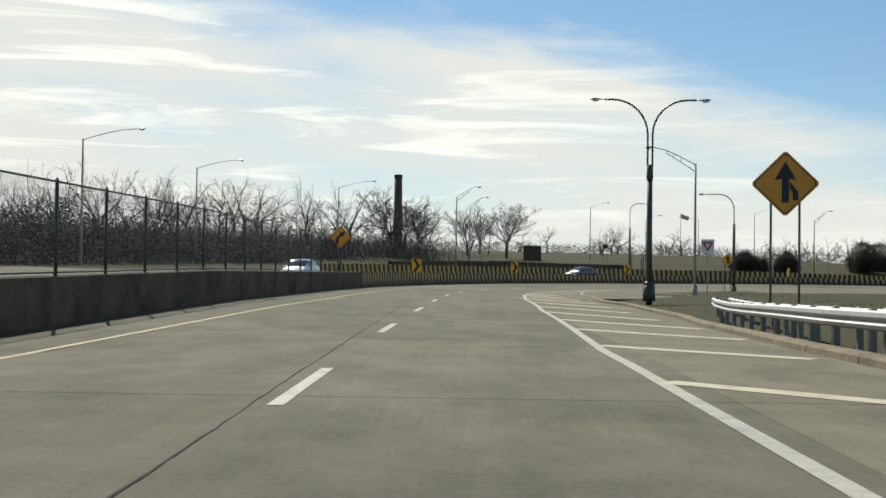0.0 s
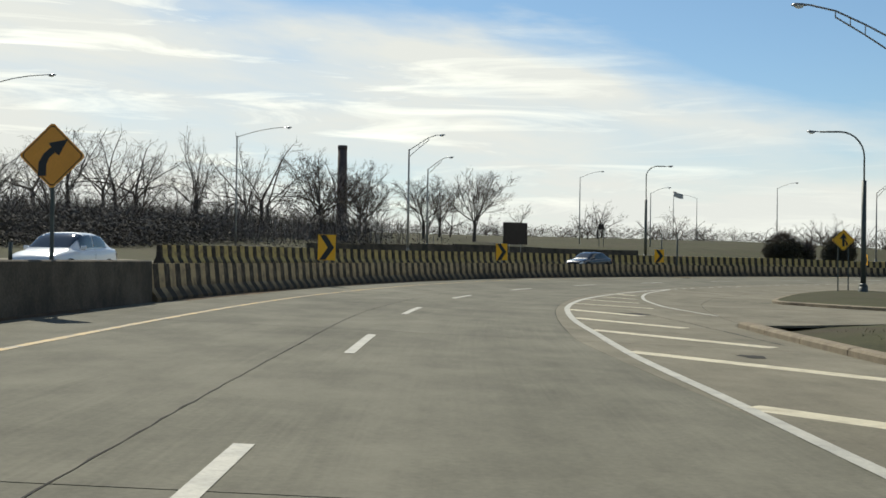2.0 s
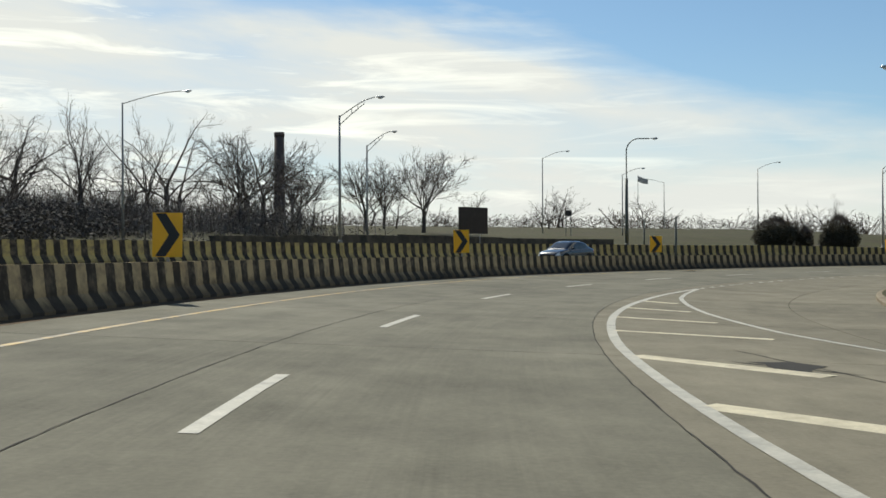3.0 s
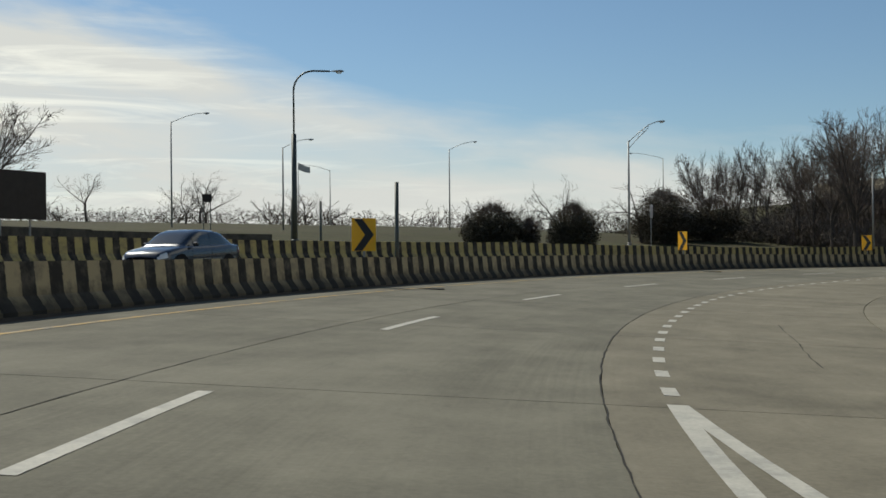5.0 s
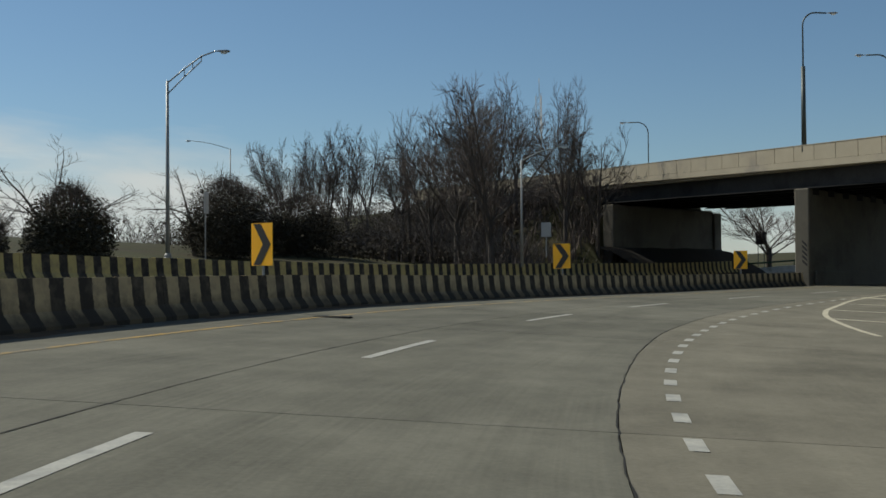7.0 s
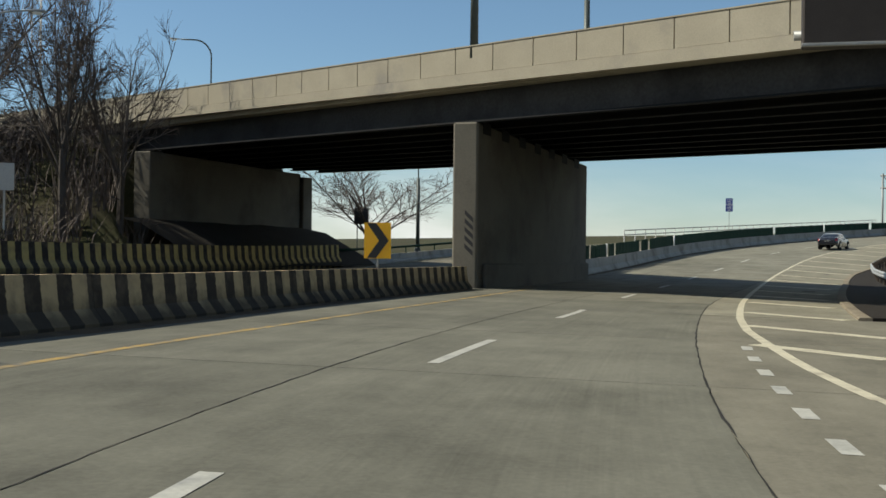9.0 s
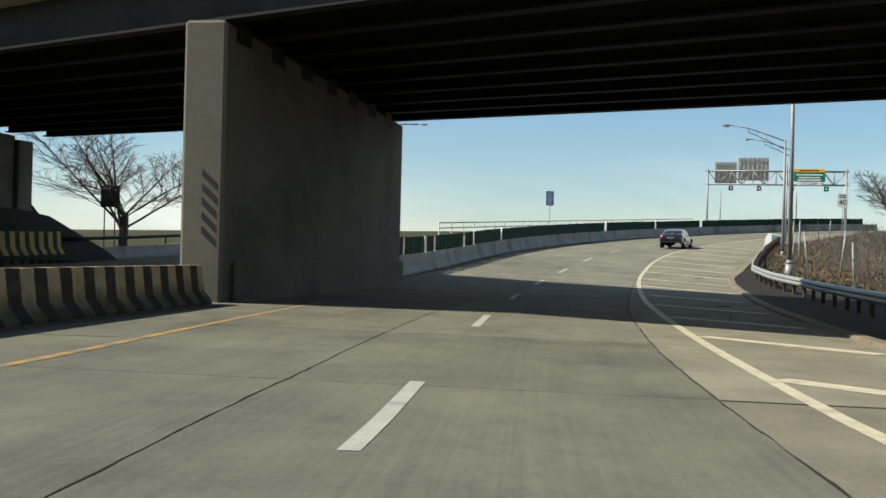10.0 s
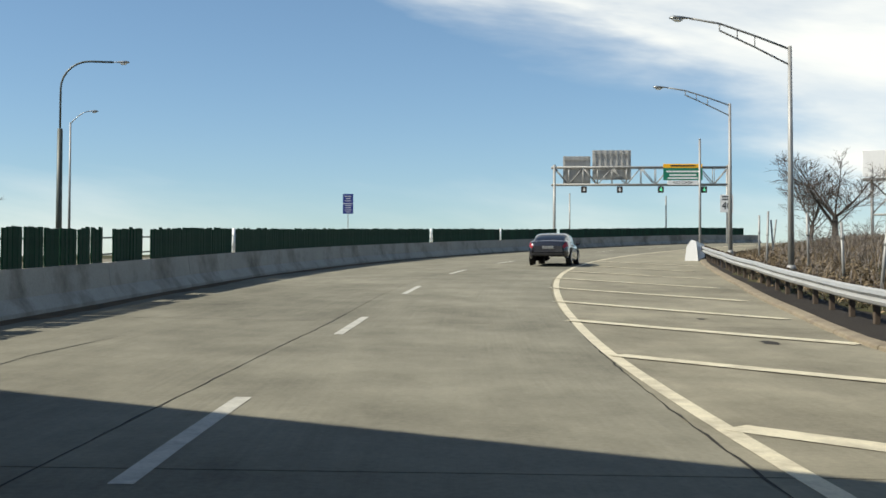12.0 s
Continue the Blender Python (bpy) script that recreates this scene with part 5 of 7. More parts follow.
# ---- sign gantry over the toll lanes ----
GL, GR = Vector((259.4, 68.6, 4.9)), Vector((254.3, 52.4, 4.9))
g_len = (GR - GL).length
g_dir = (GR - GL).normalized()
gantry = thing("sign_gantry", Matrix.Translation(GL) @ Matrix.Rotation(math.atan2(g_dir.y, g_dir.x), 4, "Z"), "grey steel truss gantry carrying sign panels over the road", "gantry")
for x0 in (0.0, g_len):
    for yy in (-0.45, 0.45):
        bm = bmesh.new()
        rod(bm, (x0, yy, -3.0), (x0, yy, 8.3), 0.12, n=8)
        part("tower_leg", bm, M_POLE, gantry)
    bm = bmesh.new()
    for k in range(9):
        z = -0.4 + k * 0.95
        rod(bm, (x0, -0.45, z), (x0, 0.45, z + 0.95 if k % 2 else z), 0.045, n=5)
        rod(bm, (x0, -0.45 if k % 2 else 0.45, z), (x0, 0.45 if k % 2 else -0.45, z + 0.95), 0.045, n=5)
    part("tower_bracing", bm, M_POLE, gantry)
for yy in (-0.45, 0.45):
    for z in (6.35, 8.05):
        bm = bmesh.new()
        rod(bm, (-0.3, yy, z), (g_len + 0.3, yy, z), 0.085, n=8)
        part("chord", bm, M_POLE, gantry)
for yy in (-0.45, 0.45):
    n = 12
    for k in range(n):
        x0, x1 = g_len * k / n, g_len * (k + 1) / n
        a, b = (6.35, 8.05) if k % 2 else (8.05, 6.35)
        bm = bmesh.new()
        rod(bm, (x0, yy, a), (x1, yy, b), 0.05, n=5)
        part("diagonal", bm, M_POLE, gantry)
        bm = bmesh.new()
        rod(bm, (x0, yy, 6.35), (x0, yy, 8.05), 0.04, n=5)
        part("upright", bm, M_POLE, gantry)
# sign panels on the gantry


def gantry_panel(x0, x1, z0, z1, material, label, ribs):
    bm = bmesh.new()
    yb = 0.62 if ribs else -0.62
    box(bm, ((x0 + x1) / 2, yb, (z0 + z1) / 2), (x1 - x0, 0.04, z1 - z0), bevel=0.01)
    pan = part("sign_panel", bm, material, gantry, label)
    for k in range(ribs):
        bm = bmesh.new()
        x = x0 + (x1 - x0) * (k + 0.5) / ribs
        box(bm, (x, yb - 0.06, (z0 + z1) / 2), (0.1, 0.07, (z1 - z0) * 1.0))
        part("rib", bm, M_STEEL, pan)
    if ribs:
        for z in (z0 + 0.35, z1 - 0.35):
            bm = bmesh.new()
            box(bm, ((x0 + x1) / 2, yb - 0.13, z), (x1 - x0, 0.06, 0.09))
            part("rail", bm, M_STEEL, pan)
    return pan


gantry_panel(0.9, 3.6, 6.5, 9.25, M_SIGNBACK, "ribbed grey back of a sign panel", 6)
gantry_panel(3.8, 7.6, 6.9, 9.85, M_SIGNBACK, "ribbed grey back of a large sign panel", 7)
gp = gantry_panel(10.6, 14.4, 6.75, 7.95, M_SIGNG, "green guide sign with a yellow band", 0)
yb = -0.62
bm = bmesh.new()
box(bm, (12.5, yb, 8.15), (3.8, 0.04, 0.4), bevel=0.01)
part("yellow_band", bm, M_SIGNY, gp)
bm = bmesh.new()
box(bm, (12.5, yb, 6.5), (3.0, 0.04, 0.42), bevel=0.01)
part("white_strip", bm, M_SIGNW, gp)
for zz, ww in ((7.6, 3.2), (7.25, 2.6), (6.95, 2.9)):
    bm = bmesh.new()
    box(bm, (12.5, yb - 0.025, zz), (ww, 0.006, 0.16))
    part("print_line", bm, M_SIGNW, gp)
bm = bmesh.new()
box(bm, (12.5, yb - 0.025, 8.16), (2.4, 0.006, 0.14))
part("print_line", bm, M_BLACK, gp)
words("lettering", "NO CASH", 0.42, Matrix.Translation((12.5, yb - 0.024, 6.5)) @ UP, M_BLACK, gp)
for x, glow in ((2.9, False), (6.4, False), (10.4, True), (14.6, True)):
    bm = bmesh.new()
    box(bm, (x, -0.3, 5.85), (0.55, 0.3, 0.6), bevel=0.03)
    rod(bm, (x, -0.3, 6.1), (x, -0.3, 6.4), 0.04, n=6)
    hs = part("lane_signal", bm, M_BOX, gantry, "black lane signal box")
    bm = bmesh.new()
    plate(bm, [(x - 0.05, 6.05), (x + 0.05, 6.05), (x + 0.05, 5.85), (x + 0.16, 5.85), (x, 5.66), (x - 0.16, 5.85), (x - 0.05, 5.85)], -0.465, -0.455)
    part("arrow", bm, M_GLOW if glow else M_SIGNW, hs)

# slim poles by the gantry
for x, y, z0, z1 in ((214.3, 75.8, 2.6, 10.0), (262.0, 66.0, 4.8, 10.6), (257.5, 57.5, 4.8, 10.2)):
    pp = thing("utility_pole", Matrix.Translation((x, y, z0)), "slim dark metal pole standing alone", "pole")
    bm = bmesh.new()
    rod(bm, (0, 0, -1.0), (0, 0, z1 - z0), 0.085, 0.07, 8)
    part("shaft", bm, M_POLE, pp)
    bm = bmesh.new()
    rod(bm, (0, 0, z1 - z0), (0, 0, z1 - z0 + 0.06), 0.09, 0.05, 8)
    part("cap", bm, M_POLE, pp)

# ---- fences, guardrails ----
fence = thing("chain_link_fence", Matrix.Identity(4), "dark chain-link fence on top of the low wall", "fence")
F0, F1 = -58.0, 38.0
s = F0
while s <= F1 + 0.1:
    p = at(s, wall_o(s), 0.97)
    bm = bmesh.new()
    rod(bm, p - Vector((0, 0, 0.02)), p + Vector((0, 0, 1.86)), 0.038, n=8)
    rod(bm, p + Vector((0, 0, 1.86)), p + Vector((0, 0, 1.92)), 0.045, 0.01, n=8)
    part("post", bm, M_GREENPOLE, fence)
    s += 3.0
for h in (1.84, 0.06):
    bm = bmesh.new()
    tube(bm, [at(x, wall_o(x), 0.97 + h) for x in np.arange(F0, F1 + 0.1, 3.0)], 0.024, 6)
    part("rail", bm, M_GREENPOLE, fence)
verts, faces = [], []
for k in range(int((F1 - F0 + 1.8) / 0.11)):
    for side in (-1, 1):
        sa = F0 - 1.8 + 0.11 * k if side > 0 else F0 + 0.11 * k
        sb = sa + 1.78 * side
        ha, hb = 0.06, 1.84
        if sa < F0:
            ha, sa = ha + (F0 - sa), F0
        if sb > F1:
            hb, sb = hb - (sb - F1), F1
        if sb < F0:
            hb, sb = hb - (F0 - sb), F0
        if sa > F1:
            ha, sa = ha + (sa - F1), F1
        if hb - ha < 0.05:
            continue
        a, b = at(sa, wall_o(sa), 0.97 + ha), at(sb, wall_o(sb), 0.97 + hb)
        t = Vector((math.sin(heading(sa)), math.cos(heading(sa)), 0)) * 0.006
        n = len(verts)
        verts += [a - t, a + t, b + t, b - t]
        faces.append((n, n + 1, n + 2, n + 3))
mesh = raw("mesh", verts, faces, M_GREENPOLE, fence)
mesh["kind"] = "stuff"

# stubs of an older fence on the plain wall
for s in (40.5, 43.2):
    p = at(s, wall_o(s), 0.96)
    st = thing("fence_stub", Matrix.Translation(p), "short cut-off fence post on the wall", "post")
    bm = bmesh.new()
    rod(bm, (0, 0, -0.02), (0, 0, 0.32), 0.035, 0.033, 8)
    part("shaft", bm, M_GREENPOLE, st)
    bm = bmesh.new()
    box(bm, (0, 0, 0.01), (0.14, 0.14, 0.02), bevel=0.004)
    part("base_plate", bm, M_GREENPOLE, st)

W_RAIL = [(0.0, 0.0), (0.06, 0.03), (0.08, 0.09), (0.01, 0.15), (0.08, 0.21), (0.06, 0.28), (0.0, 0.31), (-0.012, 0.31), (0.048, 0.275), (0.066, 0.215), (-0.004, 0.15), (0.066, 0.085), (0.048, 0.03), (-0.012, 0.0)]


def rail_sweep(name, pts, z, parent, flip=1):
    """A W-beam along points of the plan."""
    verts, faces = [], []
    m = len(W_RAIL)
    for i, p in enumerate(pts):
        d = (pts[min(i + 1, len(pts) - 1)] - pts[max(i - 1, 0)])
        d.z = 0
        d.normalize()
        nrm = Vector((-d.y, d.x, 0)) * flip
        for o, h in W_RAIL:
            verts.append(p + nrm * o + Vector((0, 0, z + h)))
    for i in range(len(pts) - 1):
        for j in range(m):
            faces.append((i * m + j, i * m + (j + 1) % m, (i + 1) * m + (j + 1) % m, (i + 1) * m + j))
    faces += [tuple(range(m)), tuple(range((len(pts) - 1) * m, len(pts) * m))[::-1]]
    return raw(name, verts, faces, M_STEEL, parent)


def guardrail(label, so, z, depth, post, text):
    """so: (s, o) points from the near end; posts behind the beam."""
    top = thing("guardrail", Matrix.Identity(4), label, "guardrail")
    pts = []
    for (s0, o0), (s1, o1) in zip(so, so[1:]):
        n = max(1, int(abs(s1 - s0) / 1.9))
        pts += [at(s0 + (s1 - s0) * k / n, o0 + (o1 - o0) * k / n) for k in range(n)]
    pts.append(at(*so[-1]))
    for a in range(0, len(pts) - 1, 3):
        rail_sweep("beam", pts[a:a + 4], z, top)
    for i, p in enumerate(pts):
        d = (pts[min(i + 1, len(pts) - 1)] - pts[max(i - 1, 0)])
        yaw = math.atan2(d.y, d.x)
        back = Vector((math.sin(yaw), -math.cos(yaw), 0))
        bm = bmesh.new()
        c = p + back * depth
        box(bm, (c.x, c.y, c.z + (z + 0.33 - 0.4) / 2), (0.15, 0.11, z + 0.33 + 0.4), rz=yaw, bevel=0.01)
        part("post", bm, post, top, text)
        bm = bmesh.new()
        c = p + back * (depth * 0.45)
        box(bm, (c.x, c.y, c.z + z + 0.155), (0.1, depth * 0.75, 0.3), rz=yaw, bevel=0.008)
        part("block", bm, post, top)
    return top


guardrail("double galvanised guardrail with a blunt end on the verge", [(-30, 7.4), (-12, 7.75), (0, 8.0), (10, 8.9), (19, 10.0), (22.5, 10.6)], 0.42, 0.16, M_POLE, "grey steel post")
guardrail("galvanised guardrail behind the verge rail", [(-30, 8.3), (-12, 8.65), (0, 8.9), (10, 9.8), (19, 10.75), (22.5, 11.2)], 0.42, 0.16, M_POLE, "grey steel post")
guardrail("bright galvanised guardrail curving above the kerb", [(188, 8.1), (194, 8.5), (200, 8.95), (208, 9.4), (216, 9.5), (222, 9.25), (230, 9.2), (240, 9.9), (250, 10.4), (262, 10.3), (270, 9.75), (276, 9.1)], 0.42, 0.18, M_TIMBER, "weathered dark post")

# a rough fence of thin leaning posts behind the guardrail
for k, s in enumerate(np.arange(221, 286, 6.6)):
    x, y = plan(s, 12.3 + 0.5 * math.sin(k * 1.7))
    z = ground_z(float(x), float(y))
    fp = thing("fence_post", Matrix.Translation((float(x), float(y), z)) @ Euler((0.09 * math.sin(k * 2.3), 0.12 * math.sin(k * 3.1 + 1), 0)).to_matrix().to_4x4(), "thin leaning pipe fence post in dry grass", "post", "leaning fence posts")
    bm = bmesh.new()
    rod(bm, (0, 0, -0.4), (0, 0, 1.95 + 0.25 * math.sin(k * 1.3)), 0.045, n=7)
    part("shaft", bm, M_POLE, fp)
    bm = bmesh.new()
    rod(bm, (0, 0, 1.2), (0, 0, 1.3), 0.055, n=7)
    part("clamp", bm, M_POLE, fp)

# green screen slats on the ramp barrier
screen = thing("screen_fence", Matrix.Identity(4), "dark green vertical slats standing on the barrier, some missing", "fence")
bm = bmesh.new()
box(bm, (0, 0, 0.385), (0.215, 0.045, 0.77), bevel=0.012)
slat_me = bpy.data.meshes.new("slat")
bm.to_mesh(slat_me)
bm.free()
slat_me.materials.append(M_GREENFENCE)
rng = random.Random(5)
s, count = 214.0, 0
far_v, far_f = [], []
GAPS = [(237.2, 238.0), (240.0, 240.6), (248.1, 248.6), (276.7, 277.4), (289.4, 289.9), (300.5, 301.2), (216, 216.6), (219.2, 219.8), (222.3, 222.7), (226.9, 227.6), (229.6, 230.1)]
while s < 338:
    step = 0.225 if s > 237 or round((s - 214) / 0.3) % 3 else 0.32
    if not any(a < s < b for a, b in GAPS):
        base = at(s, wall_o(s), 0.855)
        h = 1.0 + rng.uniform(-0.04, 0.04)
        if count < 290:
            ob = new("slat", slat_me)
            ob.parent = screen
            ob.matrix_basis = Matrix.Translation(base) @ Matrix.Rotation(-heading(s) + math.pi / 2 + rng.uniform(-0.1, 0.1), 4, "Z") @ Matrix.Rotation(rng.uniform(-0.02, 0.02), 4, "Y") @ Matrix.Diagonal((1.0 if s < 236 else 1.08, 1, h, 1))
            count += 1
        else:
            hh = heading(s)
            t, n_ = Vector((math.sin(hh), math.cos(hh), 0)) * 0.11, Vector((math.cos(hh), -math.sin(hh), 0)) * 0.025
            n = len(far_v)
            for z in (0, 0.72 * h):
                far_v += [base - t - n_ + Vector((0, 0, z)), base + t - n_ + Vector((0, 0, z)), base + t + n_ + Vector((0, 0, z)), base - t + n_ + Vector((0, 0, z))]
            far_f += [(n, n + 1, n + 5, n + 4), (n + 1, n + 2, n + 6, n + 5), (n + 2, n + 3, n + 7, n + 6), (n + 3, n, n + 4, n + 7), (n + 4, n + 5, n + 6, n + 7)]
    s += step
far_s = raw("far_slats", far_v, far_f, M_GREENFENCE, screen)
far_s["kind"] = "stuff"
for h in (0.18, 0.55):
    bm = bmesh.new()
    tube(bm, [at(x, wall_o(x) - 0.05, 0.86 + h) for x in np.arange(213.5, 338, 2.5)], 0.02, 5)
    part("rail", bm, M_GREENPOLE, screen)
for x in (227.2, 248.35, 277.0, 289.7):
    bm = bmesh.new()
    p = at(x, wall_o(x), 0.855)
    rod(bm, p, p + Vector((0, 0, 0.78)), 0.05, n=8)
    part("post", bm, M_SIGNW, screen, "pale metal post")

# a hoarding on a steel frame beyond the dry grass
hb = thing("hoarding", Matrix.Translation((343.0, -24.6, 4.5)) @ Matrix.Rotation(radians(-32), 4, "Z") @ Matrix.Scale(1.9, 4), "pale hoarding on a dark braced steel frame", "hoarding")
bm = bmesh.new()
box(bm, (0, -5.0, 10.6), (0.3, 11.0, 2.6), bevel=0.03)
part("panel", bm, M_SIGNW, hb)
bm = bmesh.new()
box(bm, (0.1, -5.0, 9.0), (1.2, 11.0, 0.25), bevel=0.02)
part("walkway", bm, M_POLE, hb)
for y in (-0.4, -3.4, -6.6, -9.6):
    bm = bmesh.new()
    rod(bm, (0.3, y, -2.0), (0.3, y, 11.6), 0.16, n=8)
    part("column", bm, M_POLE, hb)
for a, b in ((-0.4, -3.4), (-3.4, -6.6), (-6.6, -9.6)):
    for z0, z1 in ((5.6, 8.8), (8.8, 5.6)):
        bm = bmesh.new()
        rod(bm, (0.3, a, z0), (0.3, b, z1), 0.09, n=6)
        part("brace", bm, M_POLE, hb)
    bm = bmesh.new()
    rod(bm, (0.3, a, 5.5), (0.3, b, 5.5), 0.12, n=6)
    part("beam", bm, M_POLE, hb)

# concrete nose at the end of the curving guardrail
nose = thing("concrete_block", place(277.0, 8.7), "white sloped concrete end block", "barrier")
bm = bmesh.new()
plate(bm, [(-0.35, -0.2), (0.35, -0.2), (0.24, 0.86), (0.0, 0.95), (-0.24, 0.6)], -2.6, 2.6)
part("block", bm, M_SIGNW, nose)

# ---- cars ----


def car(m, paint, label, tall=0.0):
    """A four-door car about 4.8 m long, its nose along +y."""
    top = thing("car", m, label, "car")
    H = 1.44 + tall

    def lower(y, v):
        """The painted lower shell: v runs from the sill (0) over the shoulder to the middle of the deck (7)."""
        w = float(np.interp(y, [-2.42, -2.36, -2.2, -1.8, -1.0, 0.8, 1.6, 2.1, 2.34, 2.42], [0.70, 0.80, 0.87, 0.905, 0.92, 0.92, 0.90, 0.85, 0.74, 0.62]))
        zb = float(np.interp(y, [-2.42, -2.3, -1.9, 1.9, 2.3, 2.42], [0.42, 0.28, 0.20, 0.18, 0.24, 0.36]))
        zh = float(np.interp(y, [-2.42, -2.36, -2.2, -1.6, -0.9, 0.6, 1.15, 1.7, 2.1, 2.34, 2.42], [0.80, 0.96, 1.03, 1.06, 1.02, 0.97, 0.96, 0.88, 0.80, 0.70, 0.58])) + tall * 0.45
        i = min(int(v), 6)
        pts = [(0.86, zb), (0.97, zb + 0.06), (1.0, zb + 0.3 * (zh - zb)), (0.985, zb + 0.62 * (zh - zb)), (0.955, zh - 0.10), (0.89, zh - 0.03), (0.68, zh), (0.0, zh + 0.025)]
        (xa, za), (xb, zb_) = pts[i], pts[i + 1]
        return w * (xa + (xb - xa) * (v - i)), za + (zb_ - za) * (v - i)

    def upper(y, v):
        """The cabin over it: v from the belt line (0) to the middle of the roof (5)."""
        belt = float(np.interp(y, [-2.1, -0.9, 0.6, 1.3], [1.03, 1.0, 0.95, 0.92])) + tall * 0.45
        zr = float(np.interp(y, [-2.05, -1.7, -1.25, -0.8, -0.3, 0.1, 0.5, 0.9, 1.3], [1.02 + tall * 0.45, 1.19 + tall * 0.7, 1.36 + tall, 1.425 + tall, H, H - 0.01, 1.33 + tall, 1.14 + tall * 0.7, 0.93 + tall * 0.45]))
        i = min(int(v), 4)
        xs, zs = (1.0, 0.955, 0.90, 0.82, 0.66, 0.0), (-0.05, 0.34, 0.66, 0.87, 0.97, 1.0)
        hw = float(np.interp(y, [-2.05, -1.2, 0.3, 1.3], [0.74, 0.80, 0.82, 0.78]))
        return hw * (xs[i] + (xs[i + 1] - xs[i]) * (v - i)), belt + (zr - belt) * (zs[i] + (zs[i + 1] - zs[i]) * (v - i))

    def skin(name, fn, ys, vs_, material, parent, out=0.0, sides=(-1, 1), text=""):
        """A strip of a shell over stations ys and profile steps vs_, pushed out a little."""
        bm = bmesh.new()
        for sx in sides:
            rows = []
            for y in ys:
                row = []
                for v in vs_:
                    x, z = fn(y, v)
                    row.append(bm.verts.new((sx * (x + out * (1 if x > 0.05 else 0)), y, z + out * (v > 1.5))))
                rows.append(row)
            for r0, r1 in zip(rows, rows[1:]):
                for k in range(len(vs_) - 1):
                    f = bm.faces.new((r0[k], r0[k + 1], r1[k + 1], r1[k]))
                    f.smooth = True
        bmesh.ops.remove_doubles(bm, verts=bm.verts[:], dist=0.0005)
        bmesh.ops.recalc_face_normals(bm, faces=bm.faces[:])
        return part(name, bm, material, parent, text)

    def span(a, b, n):
        return [a + (b - a) * k / n for k in range(n + 1)]

    body = skin("body", lower, [-2.42, -2.36, -2.28] + span(-2.2, 2.1, 22) + [2.22, 2.34, 2.42], span(0, 7, 14), paint, top)
    skin("cabin", upper, span(-2.05, 1.3, 24), span(0, 5, 10), paint, top)
    skin("rear_window", upper, span(-1.86, -1.0, 6), span(2.5, 5, 6), M_GLASS, top, 0.008, text="dark tinted rear window")
    skin("windscreen", upper, span(0.25, 1.16, 6), span(2.5, 5, 6), M_GLASS, top, 0.008, text="dark windscreen glass")
    for sx in (-1, 1):
        skin("side_window", upper, span(-1.45, -0.42, 6), span(0.35, 2.7, 5), M_GLASS, top, 0.008, (sx,), "dark tinted side window")
        skin("side_window", upper, span(-0.34, 0.62, 6), span(0.35, 2.7, 5), M_GLASS, top, 0.008, (sx,), "dark tinted side window")
        for y0, y1 in ((-1.30, -0.38), (-0.38, 0.80)):
            skin("door", lower, span(y0 + 0.012, y1 - 0.012, 4), span(1.2, 4.6, 5), paint, top, 0.006, (sx,))
        skin("door_seam", lower, [-0.392, -0.368], span(1.2, 4.6, 4), M_TYRE, top, 0.004, (sx,))
        for yy in (-1.42, 1.45):
            bm = bmesh.new()
            rod(bm, (sx * 0.80, yy, 0.36), (sx * 0.926, yy, 0.36), 0.395, n=22)
            part("wheel_arch", bm, M_TYRE, top)
            bm = bmesh.new()
            rod(bm, (sx * 0.70, yy, 0.33), (sx * 0.932, yy, 0.33), 0.33, n=20)
            tyre = part("wheel", bm, M_TYRE, top)
            bm = bmesh.new()
            rod(bm, (sx * 0.93, yy, 0.33), (sx * 0.942, yy, 0.33), 0.215, 0.195, n=16)
            part("rim", bm, M_CHROME, tyre, "bright alloy wheel rim")
        skin("tail_lamp", lower, [-2.415, -2.36, -2.28, -2.14], span(3.1, 4.6, 3), M_TAIL, top, 0.012, (sx,), "red tail lamp")
        skin("headlamp", lower, [2.12, 2.22, 2.33, 2.40], span(3.0, 4.6, 3), M_LENS, top, 0.012, (sx,), "clear headlamp lens")
        bm = bmesh.new()
        box(bm, (sx * 0.97, 0.72, 1.0 + tall * 0.5), (0.2, 0.11, 0.14), bevel=0.035)
        part("wing_mirror", bm, paint, top)
    for y, (x0, z0, dx, dz), mt, nm, tx in ((-2.425, (0, 0.66 + tall * 0.3, 1.28, 0.30), paint, "boot_panel", ""), (2.425, (0, 0.52, 1.1, 0.14), M_TYRE, "grille", "black front grille")):
        bm = bmesh.new()
        box(bm, (x0, y, z0), (dx, 0.03, dz), bevel=0.012)
        part(nm, bm, mt, top, tx)
    bm = bmesh.new()
    box(bm, (0, -2.445, 0.74 + tall * 0.3), (0.50, 0.012, 0.13), bevel=0.004)
    part("plate", bm, M_CHROME, top, "blank grey number plate")
    bm = bmesh.new()
    box(bm, (0, -2.38, 0.42), (1.46, 0.12, 0.16), bevel=0.05)
    part("bumper", bm, M_TYRE, top)
    return top


car(place(266.0, 2.9, 0.0), M_CARDARK, "dark grey saloon driving ahead up the ramp")
car(place(60.0, -12.5, 0.0, 180), M_CARWHITE, "white car coming along the far carriageway", tall=0.18)
car(place(117.0, -13.0, 0.0, 180), M_CARBLUE, "dark blue hatchback coming along the far carriageway", tall=0.14)

# ---- trees ----


